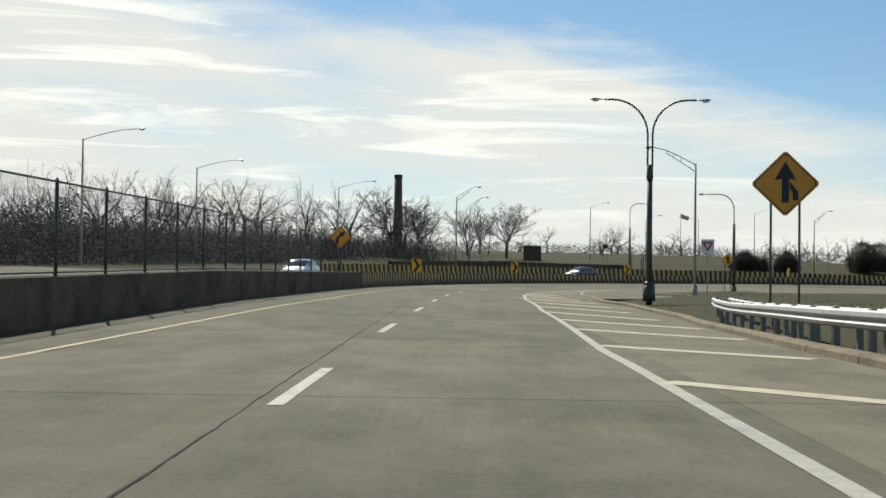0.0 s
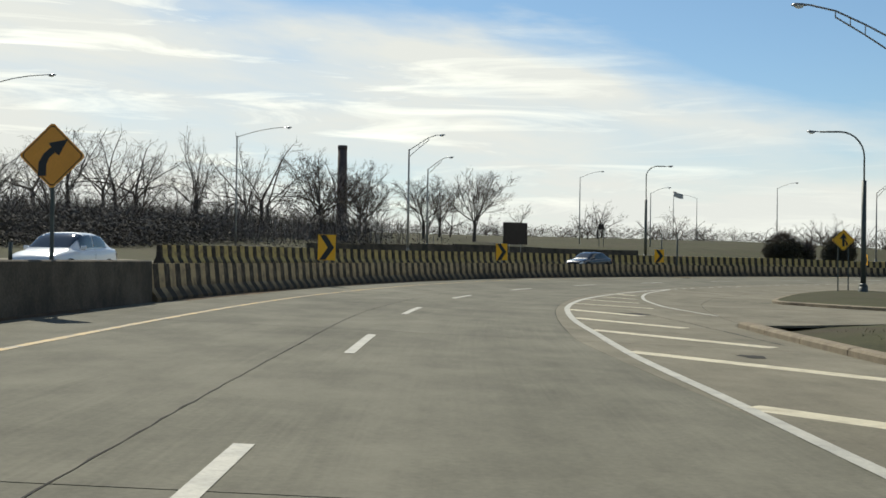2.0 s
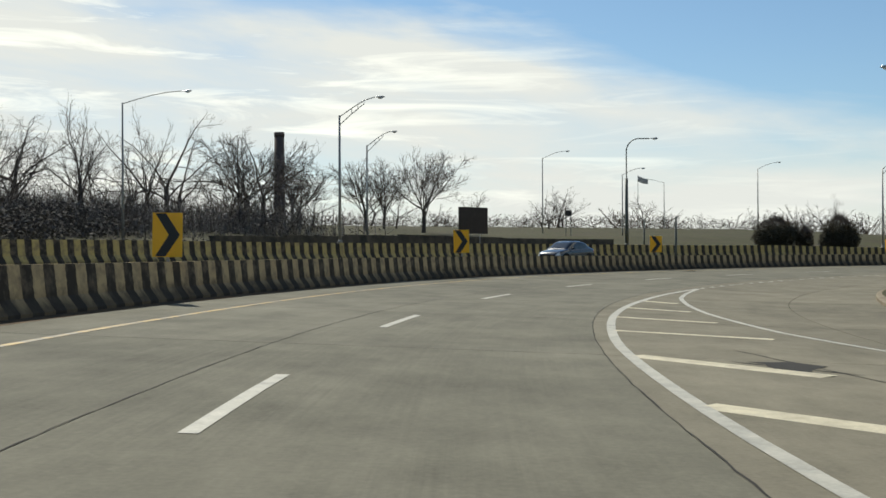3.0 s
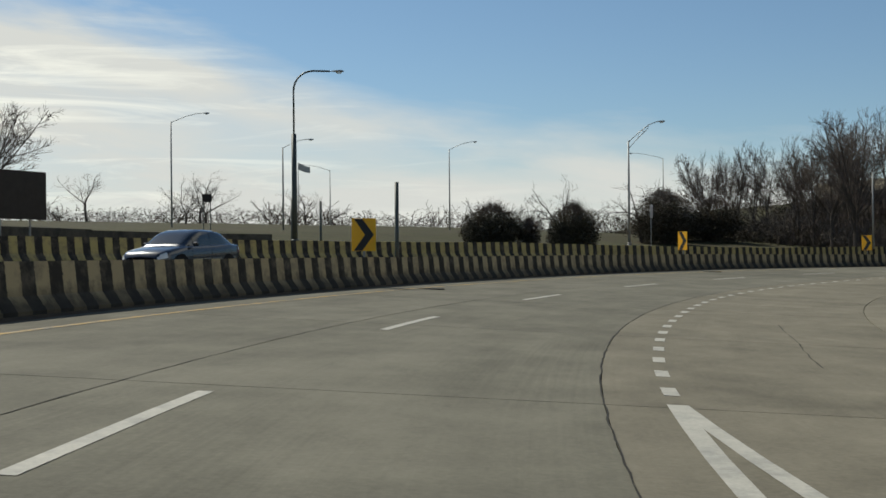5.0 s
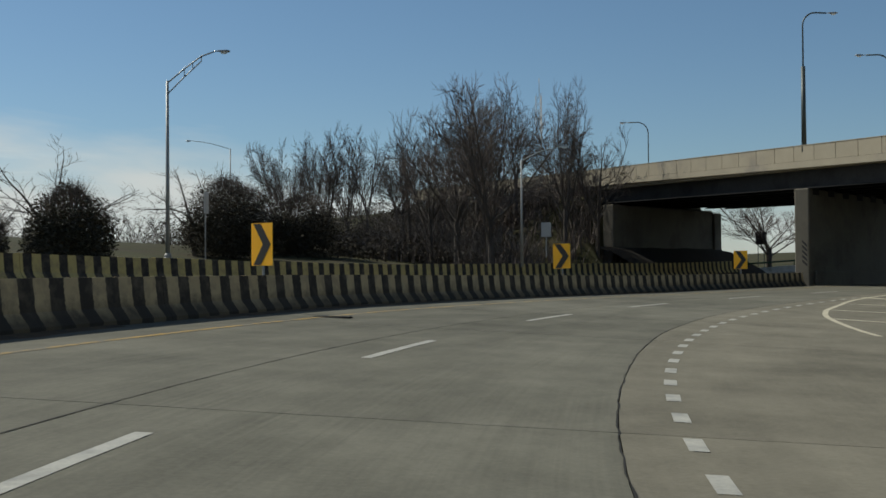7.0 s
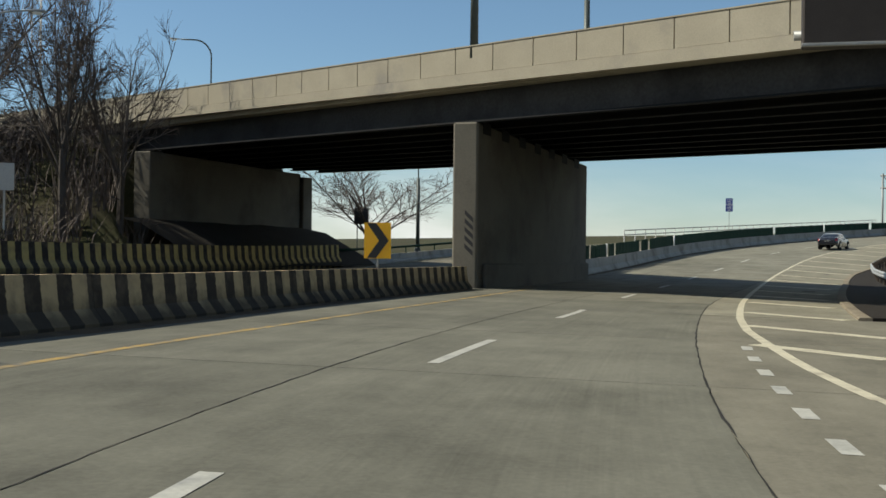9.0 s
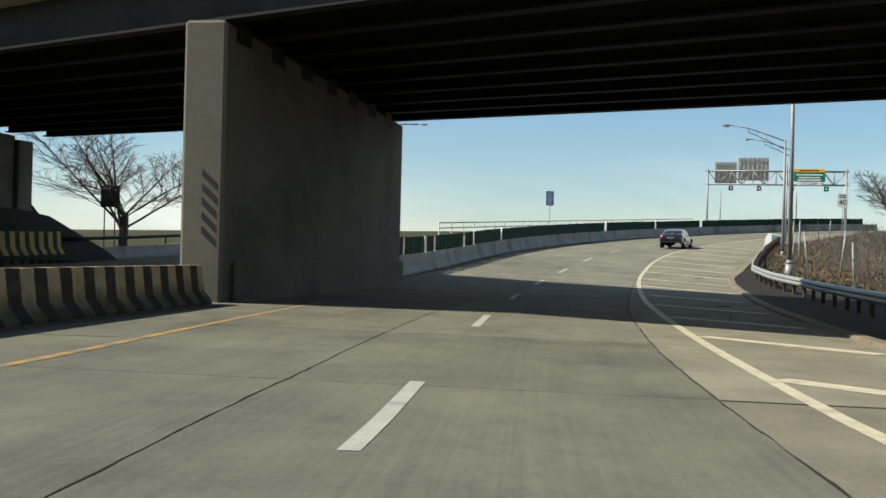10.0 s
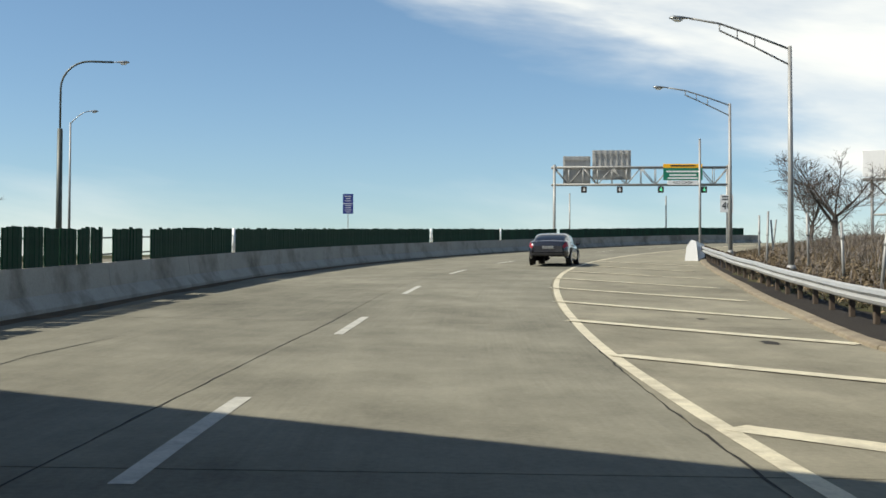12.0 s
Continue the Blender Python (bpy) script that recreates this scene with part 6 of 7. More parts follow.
def limb(rnd, store, p, d, length, r0, r1, segs, up, crook, n):
    """One tapering, wandering shoot of segs prisms; returns (point, direction, radius, fraction) along it."""
    out = []
    q, d = Vector(p), Vector(d).normalized()
    rings = []
    for k in range(segs + 1):
        r = r0 + (r1 - r0) * k / segs
        u = d.orthogonal().normalized()
        w = d.cross(u)
        rings.append([q + u * (r * math.cos(6.2832 * j / n)) + w * (r * math.sin(6.2832 * j / n)) for j in range(n)])
        out.append((q.copy(), d.copy(), r, k / segs))
        d = (d + Vector((rnd.uniform(-1, 1), rnd.uniform(-1, 1), rnd.uniform(-0.6, 0.6))) * crook + Vector((0, 0, up))).normalized()
        q = q + d * (length / segs)
    base = len(store[0])
    for ring in rings:
        store[0].extend(ring)
    for k in range(segs):
        for j in range(n):
            store[1].append((base + k * n + j, base + k * n + (j + 1) % n, base + (k + 1) * n + (j + 1) % n, base + (k + 1) * n + j))
    return out


def along(path, f):
    """The place, direction and thickness at a fraction of a shoot."""
    x = f * (len(path) - 1)
    i = min(int(x), len(path) - 2)
    g = x - i
    return path[i][0].lerp(path[i + 1][0], g), path[i][1], path[i][2] + (path[i + 1][2] - path[i][2]) * g


def offshoot(rnd, d, ang, rise):
    """A direction turned off d by ang, anywhere round it, lifted a little."""
    u = d.orthogonal().normalized()
    w = d.cross(u)
    t = rnd.uniform(0, 6.2832)
    return d * math.cos(ang) + (u * math.cos(t) + w * math.sin(t)) * math.sin(ang) + Vector((0, 0, rise))


def bare_tree(seed, leaders, flare, bole, crook, up, side_gap, twig_gap, trunk_r=0.19, spurs=2, tip=0.008):
    """A leafless tree 10 m high: bole, ascending leaders, side branches, twigs and spurs. Returns (trunk and limbs), (twigs)."""
    rnd = random.Random(seed)
    H = 10.0
    big, small = ([], []), ([], [])
    trunk = limb(rnd, big, (0, 0, -0.3), (rnd.uniform(-0.08, 0.08), rnd.uniform(-0.08, 0.08), 1), H * bole + 0.3, trunk_r, trunk_r * 0.8, 4, 0.05, crook * 0.4, 8)
    for k in range(leaders):
        ang = flare * (0.25 + 0.75 * ((k * 0.618 + 0.3) % 1.0))
        az = 2.4 * k + rnd.uniform(-0.4, 0.4)
        p, _, r = along(trunk, 1.0 if k < 3 else rnd.uniform(0.5, 0.98))
        length = H * (1 - bole) * rnd.uniform(0.78, 1.06) * (1 - 0.2 * ang)
        lead = limb(rnd, big, p, (math.sin(ang) * math.cos(az), math.sin(ang) * math.sin(az), math.cos(ang)), length, r * (0.6 if k < 2 else 0.38), tip * 1.6, 8, up, crook, 6)
        for i in range(int(length / side_gap)):
            f = 0.18 + 0.80 * (i + rnd.random()) / max(1, int(length / side_gap))
            q, d, rr = along(lead, min(f, 0.99))
            ln = (0.40 * length * (1 - f) + 0.55) * rnd.uniform(0.6, 1.25)
            side = limb(rnd, big, q, offshoot(rnd, d, rnd.uniform(0.55, 1.1), 0.05), ln, max(rr * 0.5, tip * 1.9), tip * 1.4, 3, up, crook * 1.3, 3)
            for j in range(int(ln / twig_gap) + 1):
                g = min(0.2 + 0.8 * (j + rnd.random()) / (int(ln / twig_gap) + 1), 0.99)
                q2, d2, r2 = along(side, g)
                twig = limb(rnd, small, q2, offshoot(rnd, d2, rnd.uniform(0.35, 0.9), 0.10), (0.3 * ln * (1 - g) + 0.5) * rnd.uniform(0.6, 1.3), tip * 1.4, tip * 0.9, 2, up, crook * 1.4, 3)
                for _ in range(spurs):
                    q3, d3, r3 = along(twig, rnd.uniform(0.3, 0.95))
                    limb(rnd, small, q3, offshoot(rnd, d3, rnd.uniform(0.3, 0.8), 0.1), rnd.uniform(0.25, 0.55), tip, tip * 0.6, 1, 0, 0, 3)
    return big, small


TREE_MESH = []
# kinds 0 to 5: crooked spreading trees; 6 to 9: upswept trees of the bank; 10 and 11: many-stemmed shrubs
for seed, args in ((3, (6, 1.0, 0.24, 0.24, 0.0, 0.8, 0.40)), (8, (5, 0.9, 0.28, 0.28, 0.01, 0.75, 0.38)), (21, (7, 1.1, 0.20, 0.20, 0.0, 0.85, 0.42)),
                   (34, (5, 1.0, 0.26, 0.30, 0.0, 0.75, 0.38)), (55, (6, 1.1, 0.22, 0.24, 0.01, 0.8, 0.40)), (77, (5, 0.85, 0.30, 0.26, 0.0, 0.75, 0.36)),
                   (4, (8, 0.85, 0.26, 0.08, 0.018, 0.44, 0.27, 0.19, 3, 0.0085)), (12, (7, 0.75, 0.30, 0.09, 0.016, 0.42, 0.26, 0.19, 3, 0.0085)), (29, (9, 1.0, 0.22, 0.08, 0.020, 0.46, 0.28, 0.19, 3, 0.0085)), (41, (6, 0.8, 0.34, 0.10, 0.015, 0.40, 0.26, 0.19, 3, 0.0085)),
                   (61, (11, 1.15, 0.05, 0.20, 0.0, 1.3, 0.60, 0.10, 1, 0.014)), (62, (10, 1.0, 0.06, 0.24, 0.0, 1.3, 0.60, 0.10, 1, 0.014))):
    big, small = bare_tree(seed, *args)
    ms = []
    # kinds 6 to 9 keep the plain twig colour, the others the glare-lightened one
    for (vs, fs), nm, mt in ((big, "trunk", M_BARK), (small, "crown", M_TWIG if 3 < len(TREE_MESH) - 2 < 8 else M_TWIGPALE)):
        me = bpy.data.meshes.new(nm)
        me.from_pydata([tuple(v) for v in vs], [], fs)
        me.materials.append(mt)
        me.update()
        ms.append(me)
    TREE_MESH.append((ms, max(v.z for v in small[0])))


def tree(x, y, height, kind, turn=0.0, label="bare winter tree with a spreading twiggy crown", sink=0.0, group="bare trees", wide=1.0):
    ms, h = TREE_MESH[kind]
    k = height / h
    m = Matrix.Translation((x, y, ground_z(x, y) - sink)) @ Matrix.Rotation(turn, 4, "Z")
    top = thing("tree", m, label, "tree", group)
    top.scale = (k * wide, k * wide, k)
    for me, nm in zip(ms, ("trunk", "crown")):
        ob = new(nm, me)
        ob.parent = top
    return top


def leaf_cloud(rnd, cx, cy, cz, rx, ry, rz, n, size, store, shell=0.3, flat=0.0):
    """Small leaf clumps in an uneven ellipsoid."""
    vs, fs = store
    for _ in range(n):
        while True:
            d = Vector((rnd.uniform(-1, 1), rnd.uniform(-1, 1), rnd.uniform(-1, 1)))
            if 0.05 < d.length < 1:
                break
        d.normalize()
        f = shell + (1 - shell) * rnd.random() ** 0.5
        f *= 1 + 0.28 * noise.noise(d * 2.3 + Vector((cx, cy, 0)))
        p = Vector((cx + d.x * rx * f, cy + d.y * ry * f, cz + max(d.z, -0.8) * rz * f))
        a, b = rnd.uniform(0, 6.28), rnd.uniform(-1.2, 1.2)
        u = Vector((math.cos(a), math.sin(a), 0.3 * math.sin(b))) * size * rnd.uniform(0.5, 1.3)
        w = Vector((-math.sin(a) * math.cos(b), math.cos(a) * math.cos(b), math.sin(b))) * size * rnd.uniform(0.4, 1.0)
        k = len(vs)
        vs += [p - u, p + w * 0.6, p + u, p - w * 0.6]
        fs.append((k, k + 1, k + 2, k + 3))


def bush(x, y, w, h, seed, material, label, n=18000, size=0.085):
    rnd = random.Random(seed)
    z = ground_z(x, y)
    top = thing("bush", Matrix.Translation((x, y, z)), label, "bush", "bushes in the field")
    st = ([], [])
    leaf_cloud(rnd, 0, 0, h * 0.42, w / 2, w / 2, h * 0.55, n, size, st)
    leaf_cloud(rnd, w * 0.2, 0, h * 0.35, w * 0.36, w * 0.36, h * 0.4, n // 3, size, st)
    leaf_cloud(rnd, -w * 0.22, 0.1, h * 0.3, w * 0.32, w * 0.36, h * 0.36, n // 3, size, st)
    raw("foliage", st[0], st[1], material, top)
    bm = bmesh.new()
    for k in range(7):
        a = rnd.uniform(0, 6.28)
        rod(bm, (0.1 * math.cos(a), 0.1 * math.sin(a), -0.2), (w * 0.3 * math.cos(a), w * 0.3 * math.sin(a), h * rnd.uniform(0.5, 0.8)), 0.05, 0.015, 5)
    part("stems", bm, M_BARK, top)
    # loose sprigs beyond the outline
    vs, fs = [], []
    for _ in range(1400):
        a, e = rnd.uniform(0, 6.28), rnd.uniform(0.2, 1.4)
        d = Vector((math.cos(a) * math.cos(e), math.sin(a) * math.cos(e), math.sin(e)))
        p = Vector((d.x * w * 0.42, d.y * w * 0.42, h * 0.42 + d.z * h * 0.5))
        q = p + (d + Vector((rnd.uniform(-0.4, 0.4), rnd.uniform(-0.4, 0.4), rnd.uniform(0, 0.5)))) * rnd.uniform(0.2, 0.8)
        t = Vector((-d.y, d.x, 0)).normalized() * 0.012
        k = len(vs)
        vs += [p - t, p + t, q]
        fs.append((k, k + 1, k + 2))
    raw("fringe", vs, fs, M_TWIG, top)
    return top


rng = random.Random(11)
bush(99.3, 150.0, 5.0, 3.3, 1, M_EVERGREEN, "dense dark rounded evergreen bush on turf")
bush(104.1, 145.6, 4.2, 3.9, 2, M_EVERGREEN, "dense dark rounded evergreen bush with twigs above")
bush(101.4, 147.9, 1.8, 2.2, 4, M_IVY, "ragged ivy-covered bush under a small tree", n=2600)
tree(101.4, 147.9, 4.4, 2, 0.5, "small bare tree wrapped in ivy", wide=1.1)
tree(104.3, 147.2, 6.2, 0, 2.5, "small bare tree behind an evergreen bush", wide=1.3)
bush(125.0, 152.2, 6.0, 5.3, 8, M_IVY, "large tangled thicket at the wood's edge", n=13000, size=0.095)
tree(123.5, 153.5, 6.2, 3, 1.0, "small bare tree growing out of a thicket", wide=1.2)
tree(126.5, 153.0, 6.4, 1, 2.0, "small bare tree growing out of a thicket", wide=1.2)
bush(132.0, 156.5, 6.5, 4.8, 5, M_IVY, "large tangled thicket at the wood's edge", n=14000, size=0.095)
bush(136.5, 154.0, 6.0, 4.6, 6, M_IVY, "large tangled thicket at the wood's edge", n=13000, size=0.095)

# the wood on the bank beside the bridge: (x, y, height of the top, kind, breadth)
BANK = ((150.0, 164.0, 12.4, 7, 0.8), (148.8, 160.6, 13.5, 9, 0.8), (147.8, 158.4, 14.1, 6, 0.75), (146.9, 154.2, 13.7, 7, 0.7), (145.9, 149.8, 13.1, 9, 0.85), (143.2, 146.4, 13.9, 6, 0.95),
        (141.3, 143.4, 14.6, 8, 0.95), (139.5, 140.2, 15.2, 6, 0.95), (137.8, 139.0, 15.2, 8, 1.15), (146.4, 136.6, 13.8, 9, 0.95), (149.6, 135.2, 13.7, 7, 0.95),
        (157.2, 169.7, 14.3, 8, 0.8), (155.5, 161.0, 14.7, 6, 0.8), (155.0, 155.1, 13.6, 9, 0.8), (154.7, 147.7, 15.4, 7, 0.9), (152.0, 143.0, 16.9, 9, 0.9),
        (147.7, 137.1, 16.6, 6, 0.8), (160.0, 152.0, 14.4, 8, 0.8), (163.0, 160.0, 14.0, 7, 0.8))
for k, (x, y, high, kind, wide) in enumerate(BANK):
    tree(x, y, high - ground_z(x, y), kind, 1.9 * k, "tall bare upswept tree in the wood on the bank", wide=wide * 10 / (high - ground_z(x, y)), group="trees on the bank")
for k in range(30):
    f = k / 29
    x, y = 139.5 + 12 * f + rng.uniform(-2, 4), 137.5 + 27 * f + rng.uniform(-2, 2)
    tree(x, y, rng.uniform(3.2, 5.2), 10 + k % 2, rng.uniform(0, 6.28), "leafless many-stemmed shrub under the trees", group="shrubs on the bank", wide=1.0)

for k in range(26):
    p = br(20 + 42 * ((k * 0.618) % 1.0), -9.5 + 7.5 * ((k * 0.37) % 1.0))
    if station(p.x, p.y)[1][0] < -26:
        tree(p.x, p.y, rng.uniform(2.6, 3.8), 10 + k % 2, rng.uniform(0, 6.28), "leafless shrub on the embankment", group="shrubs on the bank", wide=1.3)

# woods along the far side of the early stretch, in loose rows
WOODS = []
for k in range(40):
    f = k / 39
    bx, by = -62 + 108 * f, 96 + 62 * f
    for row in range(2):
        x, y = bx + rng.uniform(-3, 3) - 9 * row, by + rng.uniform(-4, 4) + 11 * row
        s_, o_ = station(x, y)
        if o_[0] > -40:
            continue
        WOODS.append((x, y))
        tree(x, y, rng.uniform(7.4, 11.4) * float(np.interp(f, [0, 0.35, 0.7, 1], [0.74, 0.87, 1.0, 0.92])), rng.randrange(6), rng.uniform(0, 6.28), "bare crooked tree in a roadside wood", group="trees in the wood", wide=rng.uniform(0.75, 1.15))
        if row == 0 or k % 2:
            tree(x + rng.uniform(-3, 4), y - rng.uniform(1, 6), rng.uniform(3.6, 6.0), 10 + k % 2, rng.uniform(0, 6.28), "leafless shrub at the wood's edge", group="shrubs of the wood", wide=1.2)
# single trees
tree(66.3, 169.5, 9.7, 8, 0.3, "broad bare tree standing before the raised road", wide=1.15)
tree(62.0, 176.0, 8.4, 8, 1.9, "bare tree with a leaning crown", wide=1.1)
tree(69.4, 188.0, 9.4, 6, 0.9, "bare tree at the wood's end", wide=1.1)
tree(59.0, 190.0, 9.0, 8, 2.9, "bare tree at the wood's end", wide=1.2)
tree(49.0, 179.0, 11.3, 8, 2.0, "large bare tree beside the chimney", wide=1.1)
tree(56.0, 184.0, 8.8, 6, 0.2, "bare tree with a dense crown", wide=1.4)
tree(137.5, 227.0, 7.0, 2, 1.2, "bare tree on the far side of the field", wide=1.5)
tree(184.3, 128.4, 8.0, 8, 0.8, "dark spreading bare tree beyond the bridge", wide=1.75)
tree(203.0, 117.0, 4.6, 4, 2.2, "dark low bare tree behind the screen fence", wide=1.5)
tree(223.0, 61.0, 6.5, 8, 1.0, "wide bare tree among dry grass", wide=1.6)
tree(231.0, 58.0, 6.0, 6, 0.4, "wide bare tree among dry grass", wide=1.5)
for x, y, h in ((104, 205, 6), (112, 215, 7), (95, 212, 6), (122, 230, 7.5), (72, 190, 5.5), (66, 205, 6), (85, 230, 7)):
    tree(x, y, h, int(x) % 6, x, "distant bare tree on the field's edge", wide=1.3)


def thicket(name, label, spots, n, height, material, seed, thin=0.015, group=""):
    """Upright stems, twigs and dead leaves massed as one growth."""
    rnd = random.Random(seed)
    vs, fs = [], []
    for _ in range(n):
        x, y, r = spots[rnd.randrange(len(spots))]
        px, py = x + rnd.gauss(0, r), y + rnd.gauss(0, r)
        s_, o_ = station(px, py)
        if -24.5 < o_[0] < 10.5:
            continue
        vs.append((px, py, 0))
        fs.append(rnd.random())
    if not vs:
        return None
    pts = np.array(vs)
    zz = terrain(pts[:, 0], pts[:, 1])
    verts, faces = [], []
    for (px, py, _), z, f in zip(vs, zz, fs):
        h = height * (0.35 + 0.9 * f)
        a = rnd.uniform(0, 6.28)
        lean = rnd.uniform(0.1, 1.0) * h
        t = Vector((math.cos(a), math.sin(a), 0)) * thin * (1 + f)
        b = Vector((px, py, z - 0.05))
        m = b + Vector((lean * 0.3 * math.sin(a), -lean * 0.3 * math.cos(a), h * 0.6))
        e = b + Vector((lean * math.sin(a), -lean * math.cos(a), h))
        k = len(verts)
        verts += [b - t, b + t, m + t * 0.8, m - t * 0.8, e]
        faces += [(k, k + 1, k + 2, k + 3), (k + 3, k + 2, k + 4)]
    ob = raw(name, verts, faces, material)
    return tagged(ob, label, name.replace("_", " "), group, "stuff")


def scrub(name, label, spots, n, height, size, material, seed, edge=-25.0):
    """Low dense growth of dead leaves, ivy and brambles, massed as one."""
    rnd = random.Random(seed)
    pts = []
    for _ in range(n):
        x, y, r = spots[rnd.randrange(len(spots))]
        pts.append((x + rnd.gauss(0, r), y + rnd.gauss(0, r), rnd.random() ** 1.4))
    arr = np.array(pts)
    zz = terrain(arr[:, 0], arr[:, 1])
    _, oo = station(arr[:, 0], arr[:, 1])
    verts, faces = [], []
    for (x, y, f), z, o in zip(pts, zz, oo):
        if edge < o < 10.5:
            continue
        p = Vector((x, y, z + height * f * (0.75 + 0.5 * noise.noise(Vector((x * 0.25, y * 0.25, 3.0))))))
        a, b = rnd.uniform(0, 6.28), rnd.uniform(-1.4, 1.4)
        u = Vector((math.cos(a), math.sin(a), 0.6 * math.sin(b))) * size * rnd.uniform(0.5, 1.5)
        w = Vector((-math.sin(a) * math.cos(b), math.cos(a) * math.cos(b), math.sin(b))) * size * rnd.uniform(0.3, 0.8)
        k = len(verts)
        verts += [p - u, p + w, p + u, p - w]
        faces.append((k, k + 1, k + 2, k + 3))
    return tagged(raw(name, verts, faces, material), label, name.replace("_", " "), "", "stuff")


tall_brush, low_brush = [], []
for s in np.arange(40, 108, 2.0):
    for o in (-35.5, -37, -40, -43.5, -48):
        x, y = plan(s, o - max(s - 92, 0) * 0.5)
        (tall_brush if s < 84 else low_brush).append((float(x), float(y), 1.5))
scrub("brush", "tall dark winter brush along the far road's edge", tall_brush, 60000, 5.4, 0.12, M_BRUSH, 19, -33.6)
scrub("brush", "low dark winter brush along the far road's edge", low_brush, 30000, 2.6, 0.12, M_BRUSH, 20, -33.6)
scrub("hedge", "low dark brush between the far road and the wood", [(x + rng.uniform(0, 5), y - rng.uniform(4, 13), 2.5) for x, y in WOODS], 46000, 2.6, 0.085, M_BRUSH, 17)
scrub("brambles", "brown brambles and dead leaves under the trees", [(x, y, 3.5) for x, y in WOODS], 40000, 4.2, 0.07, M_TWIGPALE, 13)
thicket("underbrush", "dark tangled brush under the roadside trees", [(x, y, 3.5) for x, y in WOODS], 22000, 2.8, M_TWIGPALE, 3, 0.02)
spots = []
for k in range(60):
    p = br(rng.uniform(2, 50), rng.uniform(-15, -2))
    spots.append((p.x, p.y, 2.0))
thicket("underbrush", "dense dark brush on the bank below the trees", spots, 9000, 2.4, M_TWIG, 4, 0.02)
for k in range(50):
    p = br(rng.uniform(24, 62), rng.uniform(-24, -8))
    spots.append((p.x, p.y, 2.2))
for k in range(46):
    p = br(rng.uniform(20, 60), rng.uniform(-33, -18))
    spots.append((p.x, p.y, 2.2))
scrub("brambles", "dark brambles on the bank below the trees", spots, 80000, 2.9, 0.10, M_IVY, 14, -27.5)
spots = []
for k in range(90):
    p = br(rng.uniform(28, 78), rng.uniform(-24, -2))
    spots.append((p.x, p.y, 2.0))
scrub("brambles", "dark brambles over the road embankment", spots, 42000, 1.6, 0.13, M_IVY, 15, -27.5)
spots = []
for s in np.arange(222, 300, 3):
    for o in (14, 18, 23, 29):
        x, y = plan(s, o)
        spots.append((float(x), float(y), 2.2))
thicket("dry_grass", "tall rust-brown dry grass behind the guardrail", spots, 60000, 0.36, M_DRY, 5, 0.006)
spots = []
for s in np.arange(222, 280, 1.5):
    for o in (10.6, 11.6, 12.8):
        x, y = plan(s, o + 0.25 * min((s - 222) / 10, 4))
        spots.append((float(x), float(y), 0.5))
scrub("dead_grass", "low matted dead grass below the guardrail", spots, 16000, 0.28, 0.06, M_DRY, 31)
spots = []
for s in np.arange(220, 300, 2.5):
    for o in (13.5, 16, 19, 22, 26):
        x, y = plan(s, o + 1.5 * math.sin(s * 1.3 + o))
        spots.append((float(x), float(y), 1.0 + 0.5 * math.sin(s * 2.1 + o)))
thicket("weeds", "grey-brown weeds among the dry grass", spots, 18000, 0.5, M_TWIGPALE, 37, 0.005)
for k in range(30):
    x, y = plan(222 + 2.5 * k, 13.6 + 9 * ((k * 0.618) % 1.0))
    tree(float(x), float(y), rng.uniform(0.9, 1.7), 10 + k % 2, rng.uniform(0, 6.28), "low leafless bramble among the dry grass", group="brambles by the guardrail", wide=1.4)
spots = []
for s in np.arange(-30, 56, 2):
    for o in (11.5, 15, 19):
        x, y = plan(s, o)
        spots.append((float(x), float(y), 1.6))
thicket("grass", "short winter grass on the verge", spots, 22000, 0.07, M_BLADE, 6, 0.006)

# far treeline across the field, one growth of thin bare crowns
rnd = random.Random(9)
FAR = []
for sd in (5, 15, 25, 35):
    big, small = bare_tree(sd, 7, 1.25, 0.08, 0.22, 0.0, 1.8, 0.9, spurs=1, tip=0.022)
    vs = np.array([tuple(v) for v in big[0]] + [tuple(v) for v in small[0]])
    fs = np.array(big[1] + [tuple(i + len(big[0]) for i in f) for f in small[1]])
    vs[:, 2] /= vs[:, 2].max()
    vs[:, :2] /= np.abs(vs[:, :2]).max()
    FAR.append((vs, fs))
fv, ff, base = [], [], 0
for k in range(200):
    az = radians(-45 + 97 * (k + rnd.random()) / 200)
    d = rnd.uniform(178, 245)
    x, y = 60 + d * math.sin(az), 55 + d * math.cos(az)
    g = ground_z(x, y)
    h = max(3.0, 10.0 - g + rnd.uniform(-1.6, 1.0) + 0.012 * (d - 190))
    w = rnd.uniform(3.2, 5.6)
    vs, fs = FAR[k % 4]
    t = rnd.uniform(0, 6.28)
    fv.append(np.stack([x + w * (vs[:, 0] * math.cos(t) - vs[:, 1] * math.sin(t)), y + w * (vs[:, 0] * math.sin(t) + vs[:, 1] * math.cos(t)), g - 0.2 + h * vs[:, 2]], 1))
    ff.append(fs + base)
    base += len(vs)
tagged(raw("far_woods", np.concatenate(fv).tolist(), np.concatenate(ff).tolist(), M_TWIG), "distant bare treeline across the field", "woods", "", "stuff")
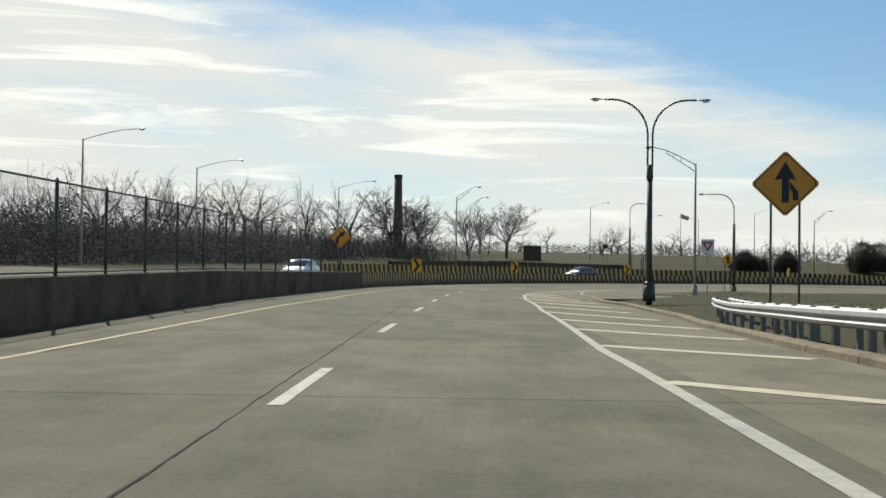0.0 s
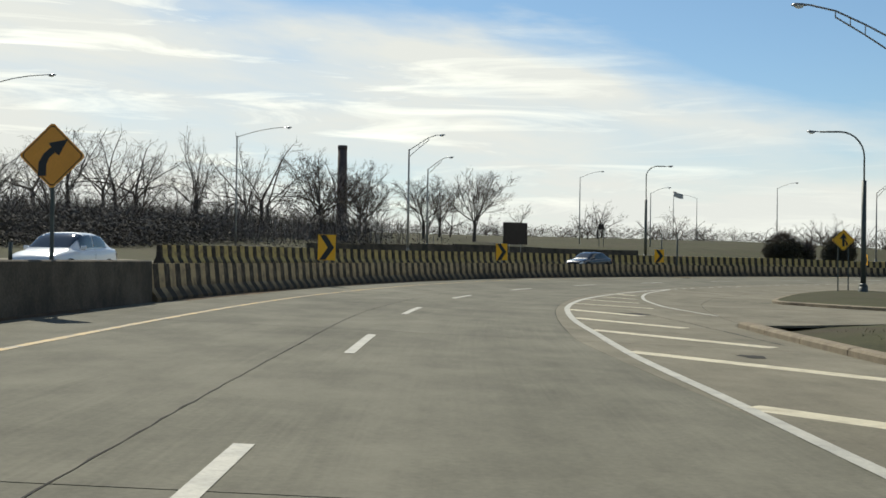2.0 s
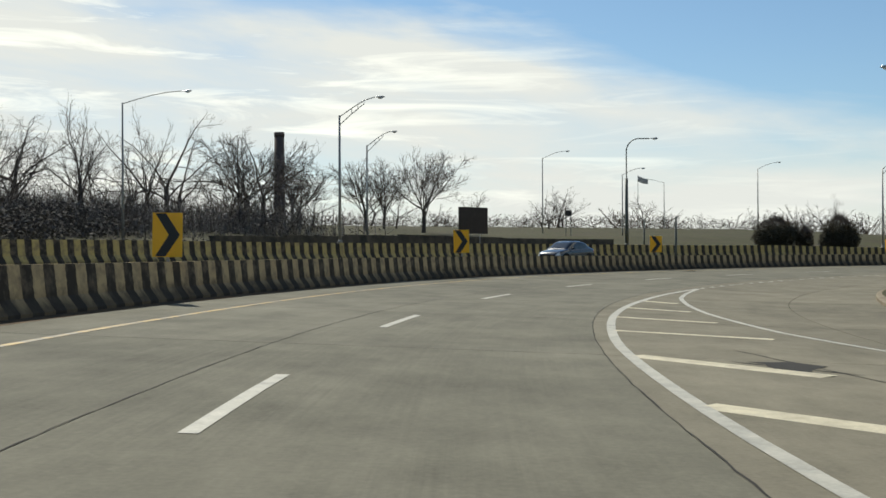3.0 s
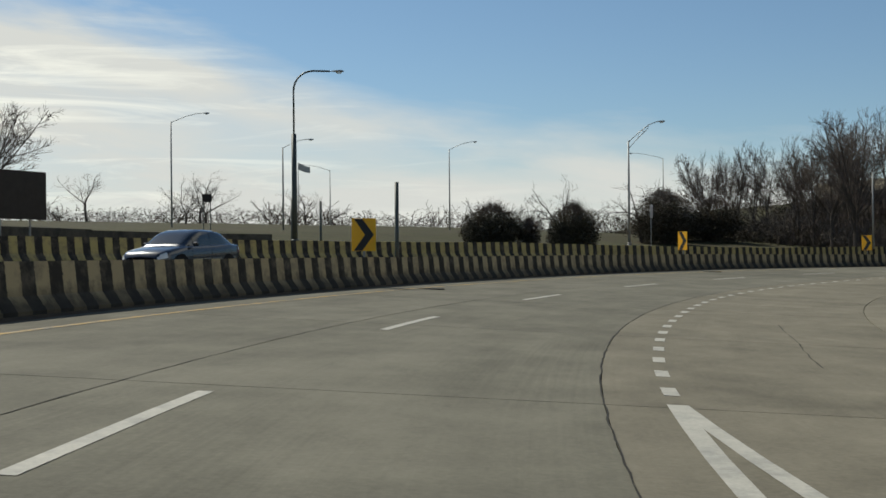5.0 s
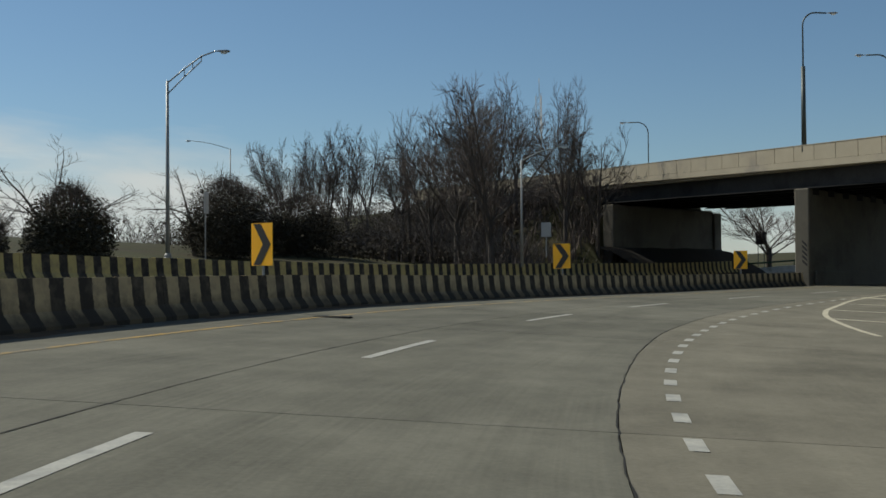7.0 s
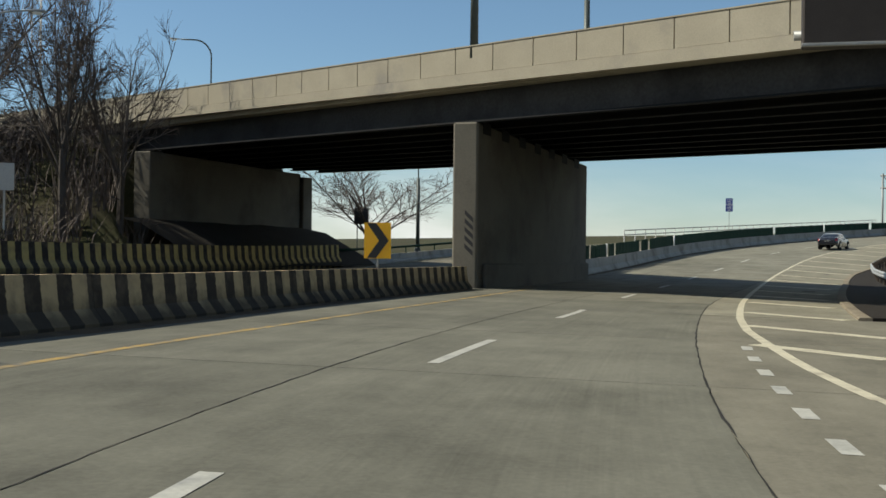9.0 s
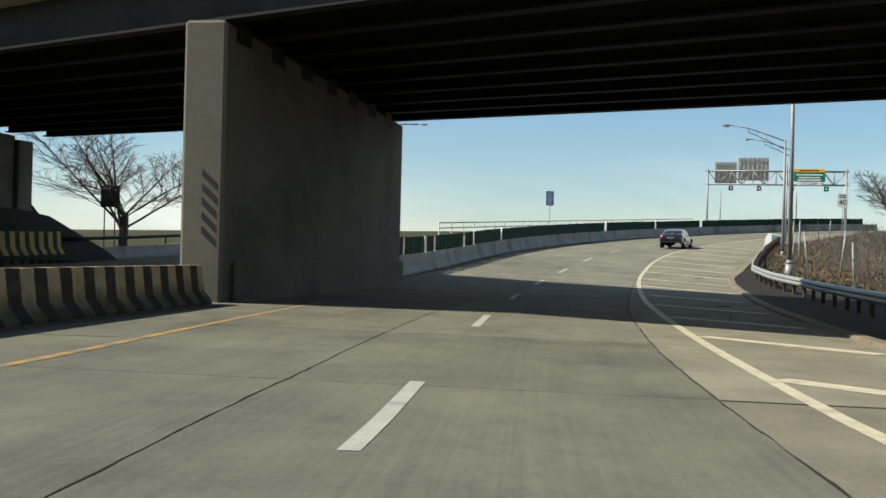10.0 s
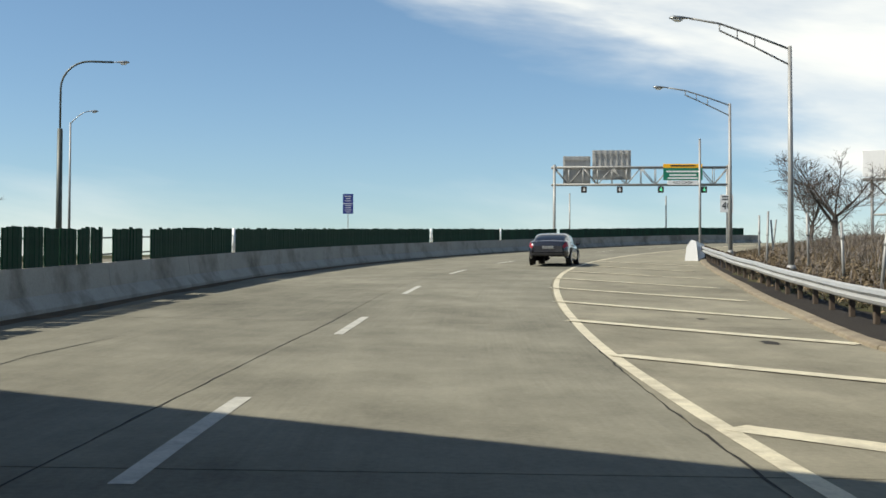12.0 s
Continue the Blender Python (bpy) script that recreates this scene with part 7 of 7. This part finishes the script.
scrub("hedge", "low dark hedge along the field's far edge", [(60 + 200 * math.sin(radians(a)), 55 + 200 * math.cos(radians(a)), 5.0) for a in np.arange(-45, 50, 1.2)], 40000, 3.0, 0.15, M_IVY, 23)

# ---- chimney and small far things ----
chim = thing("chimney", Matrix.Translation((87.2, 285.3, 1.0)), "tall dark brick chimney with a stepped top", "chimney")
bm = bmesh.new()
rod(bm, (0, 0, -1), (0, 0, 25.3), 1.35, 1.02, 20)
part("shaft", bm, M_BRICK, chim)
bm = bmesh.new()
rod(bm, (0, 0, 25.3), (0, 0, 26.2), 1.1, 1.08, 20)
part("cap", bm, M_BRICK, chim)

flag = thing("flagpole", Matrix.Translation((144.5, 238.5, 5.0)), "white flagpole with a small dark flag", "flagpole")
bm = bmesh.new()
rod(bm, (0, 0, -0.5), (0, 0, 11.6), 0.09, 0.05, 8)
part("pole", bm, M_POLE, flag)
bm = bmesh.new()
plate(bm, [(0.05, 11.5), (0.7, 11.3), (1.5, 11.05), (2.4, 10.9), (2.4, 9.95), (1.5, 10.0), (0.7, 10.2), (0.05, 10.4)], -0.01, 0.01)
part("cloth", bm, M_SIGNBACK, flag, "pale striped cloth")

tower = thing("lattice_mast", Matrix.Translation((159.4, 143.7, 3.0)), "slim lattice radio mast behind the trees", "mast")
bm = bmesh.new()
for k in range(3):
    a = 2 * math.pi * k / 3
    rod(bm, (0.35 * math.cos(a), 0.35 * math.sin(a), -1), (0.3 * math.cos(a), 0.3 * math.sin(a), 13.6), 0.035, n=5)
part("legs", bm, M_POLE, tower)
bm = bmesh.new()
for j in range(23):
    for k in range(3):
        a, b = 2 * math.pi * k / 3, 2 * math.pi * (k + 1) / 3
        z = j * 0.6
        rod(bm, (0.33 * math.cos(a), 0.33 * math.sin(a), z), (0.33 * math.cos(b), 0.33 * math.sin(b), z + 0.6), 0.018, n=4)
part("lacing", bm, M_POLE, tower)
bm = bmesh.new()
rod(bm, (0, 0, 13.5), (0, 0, 15.2), 0.03, n=5)
part("aerial", bm, M_POLE, tower)
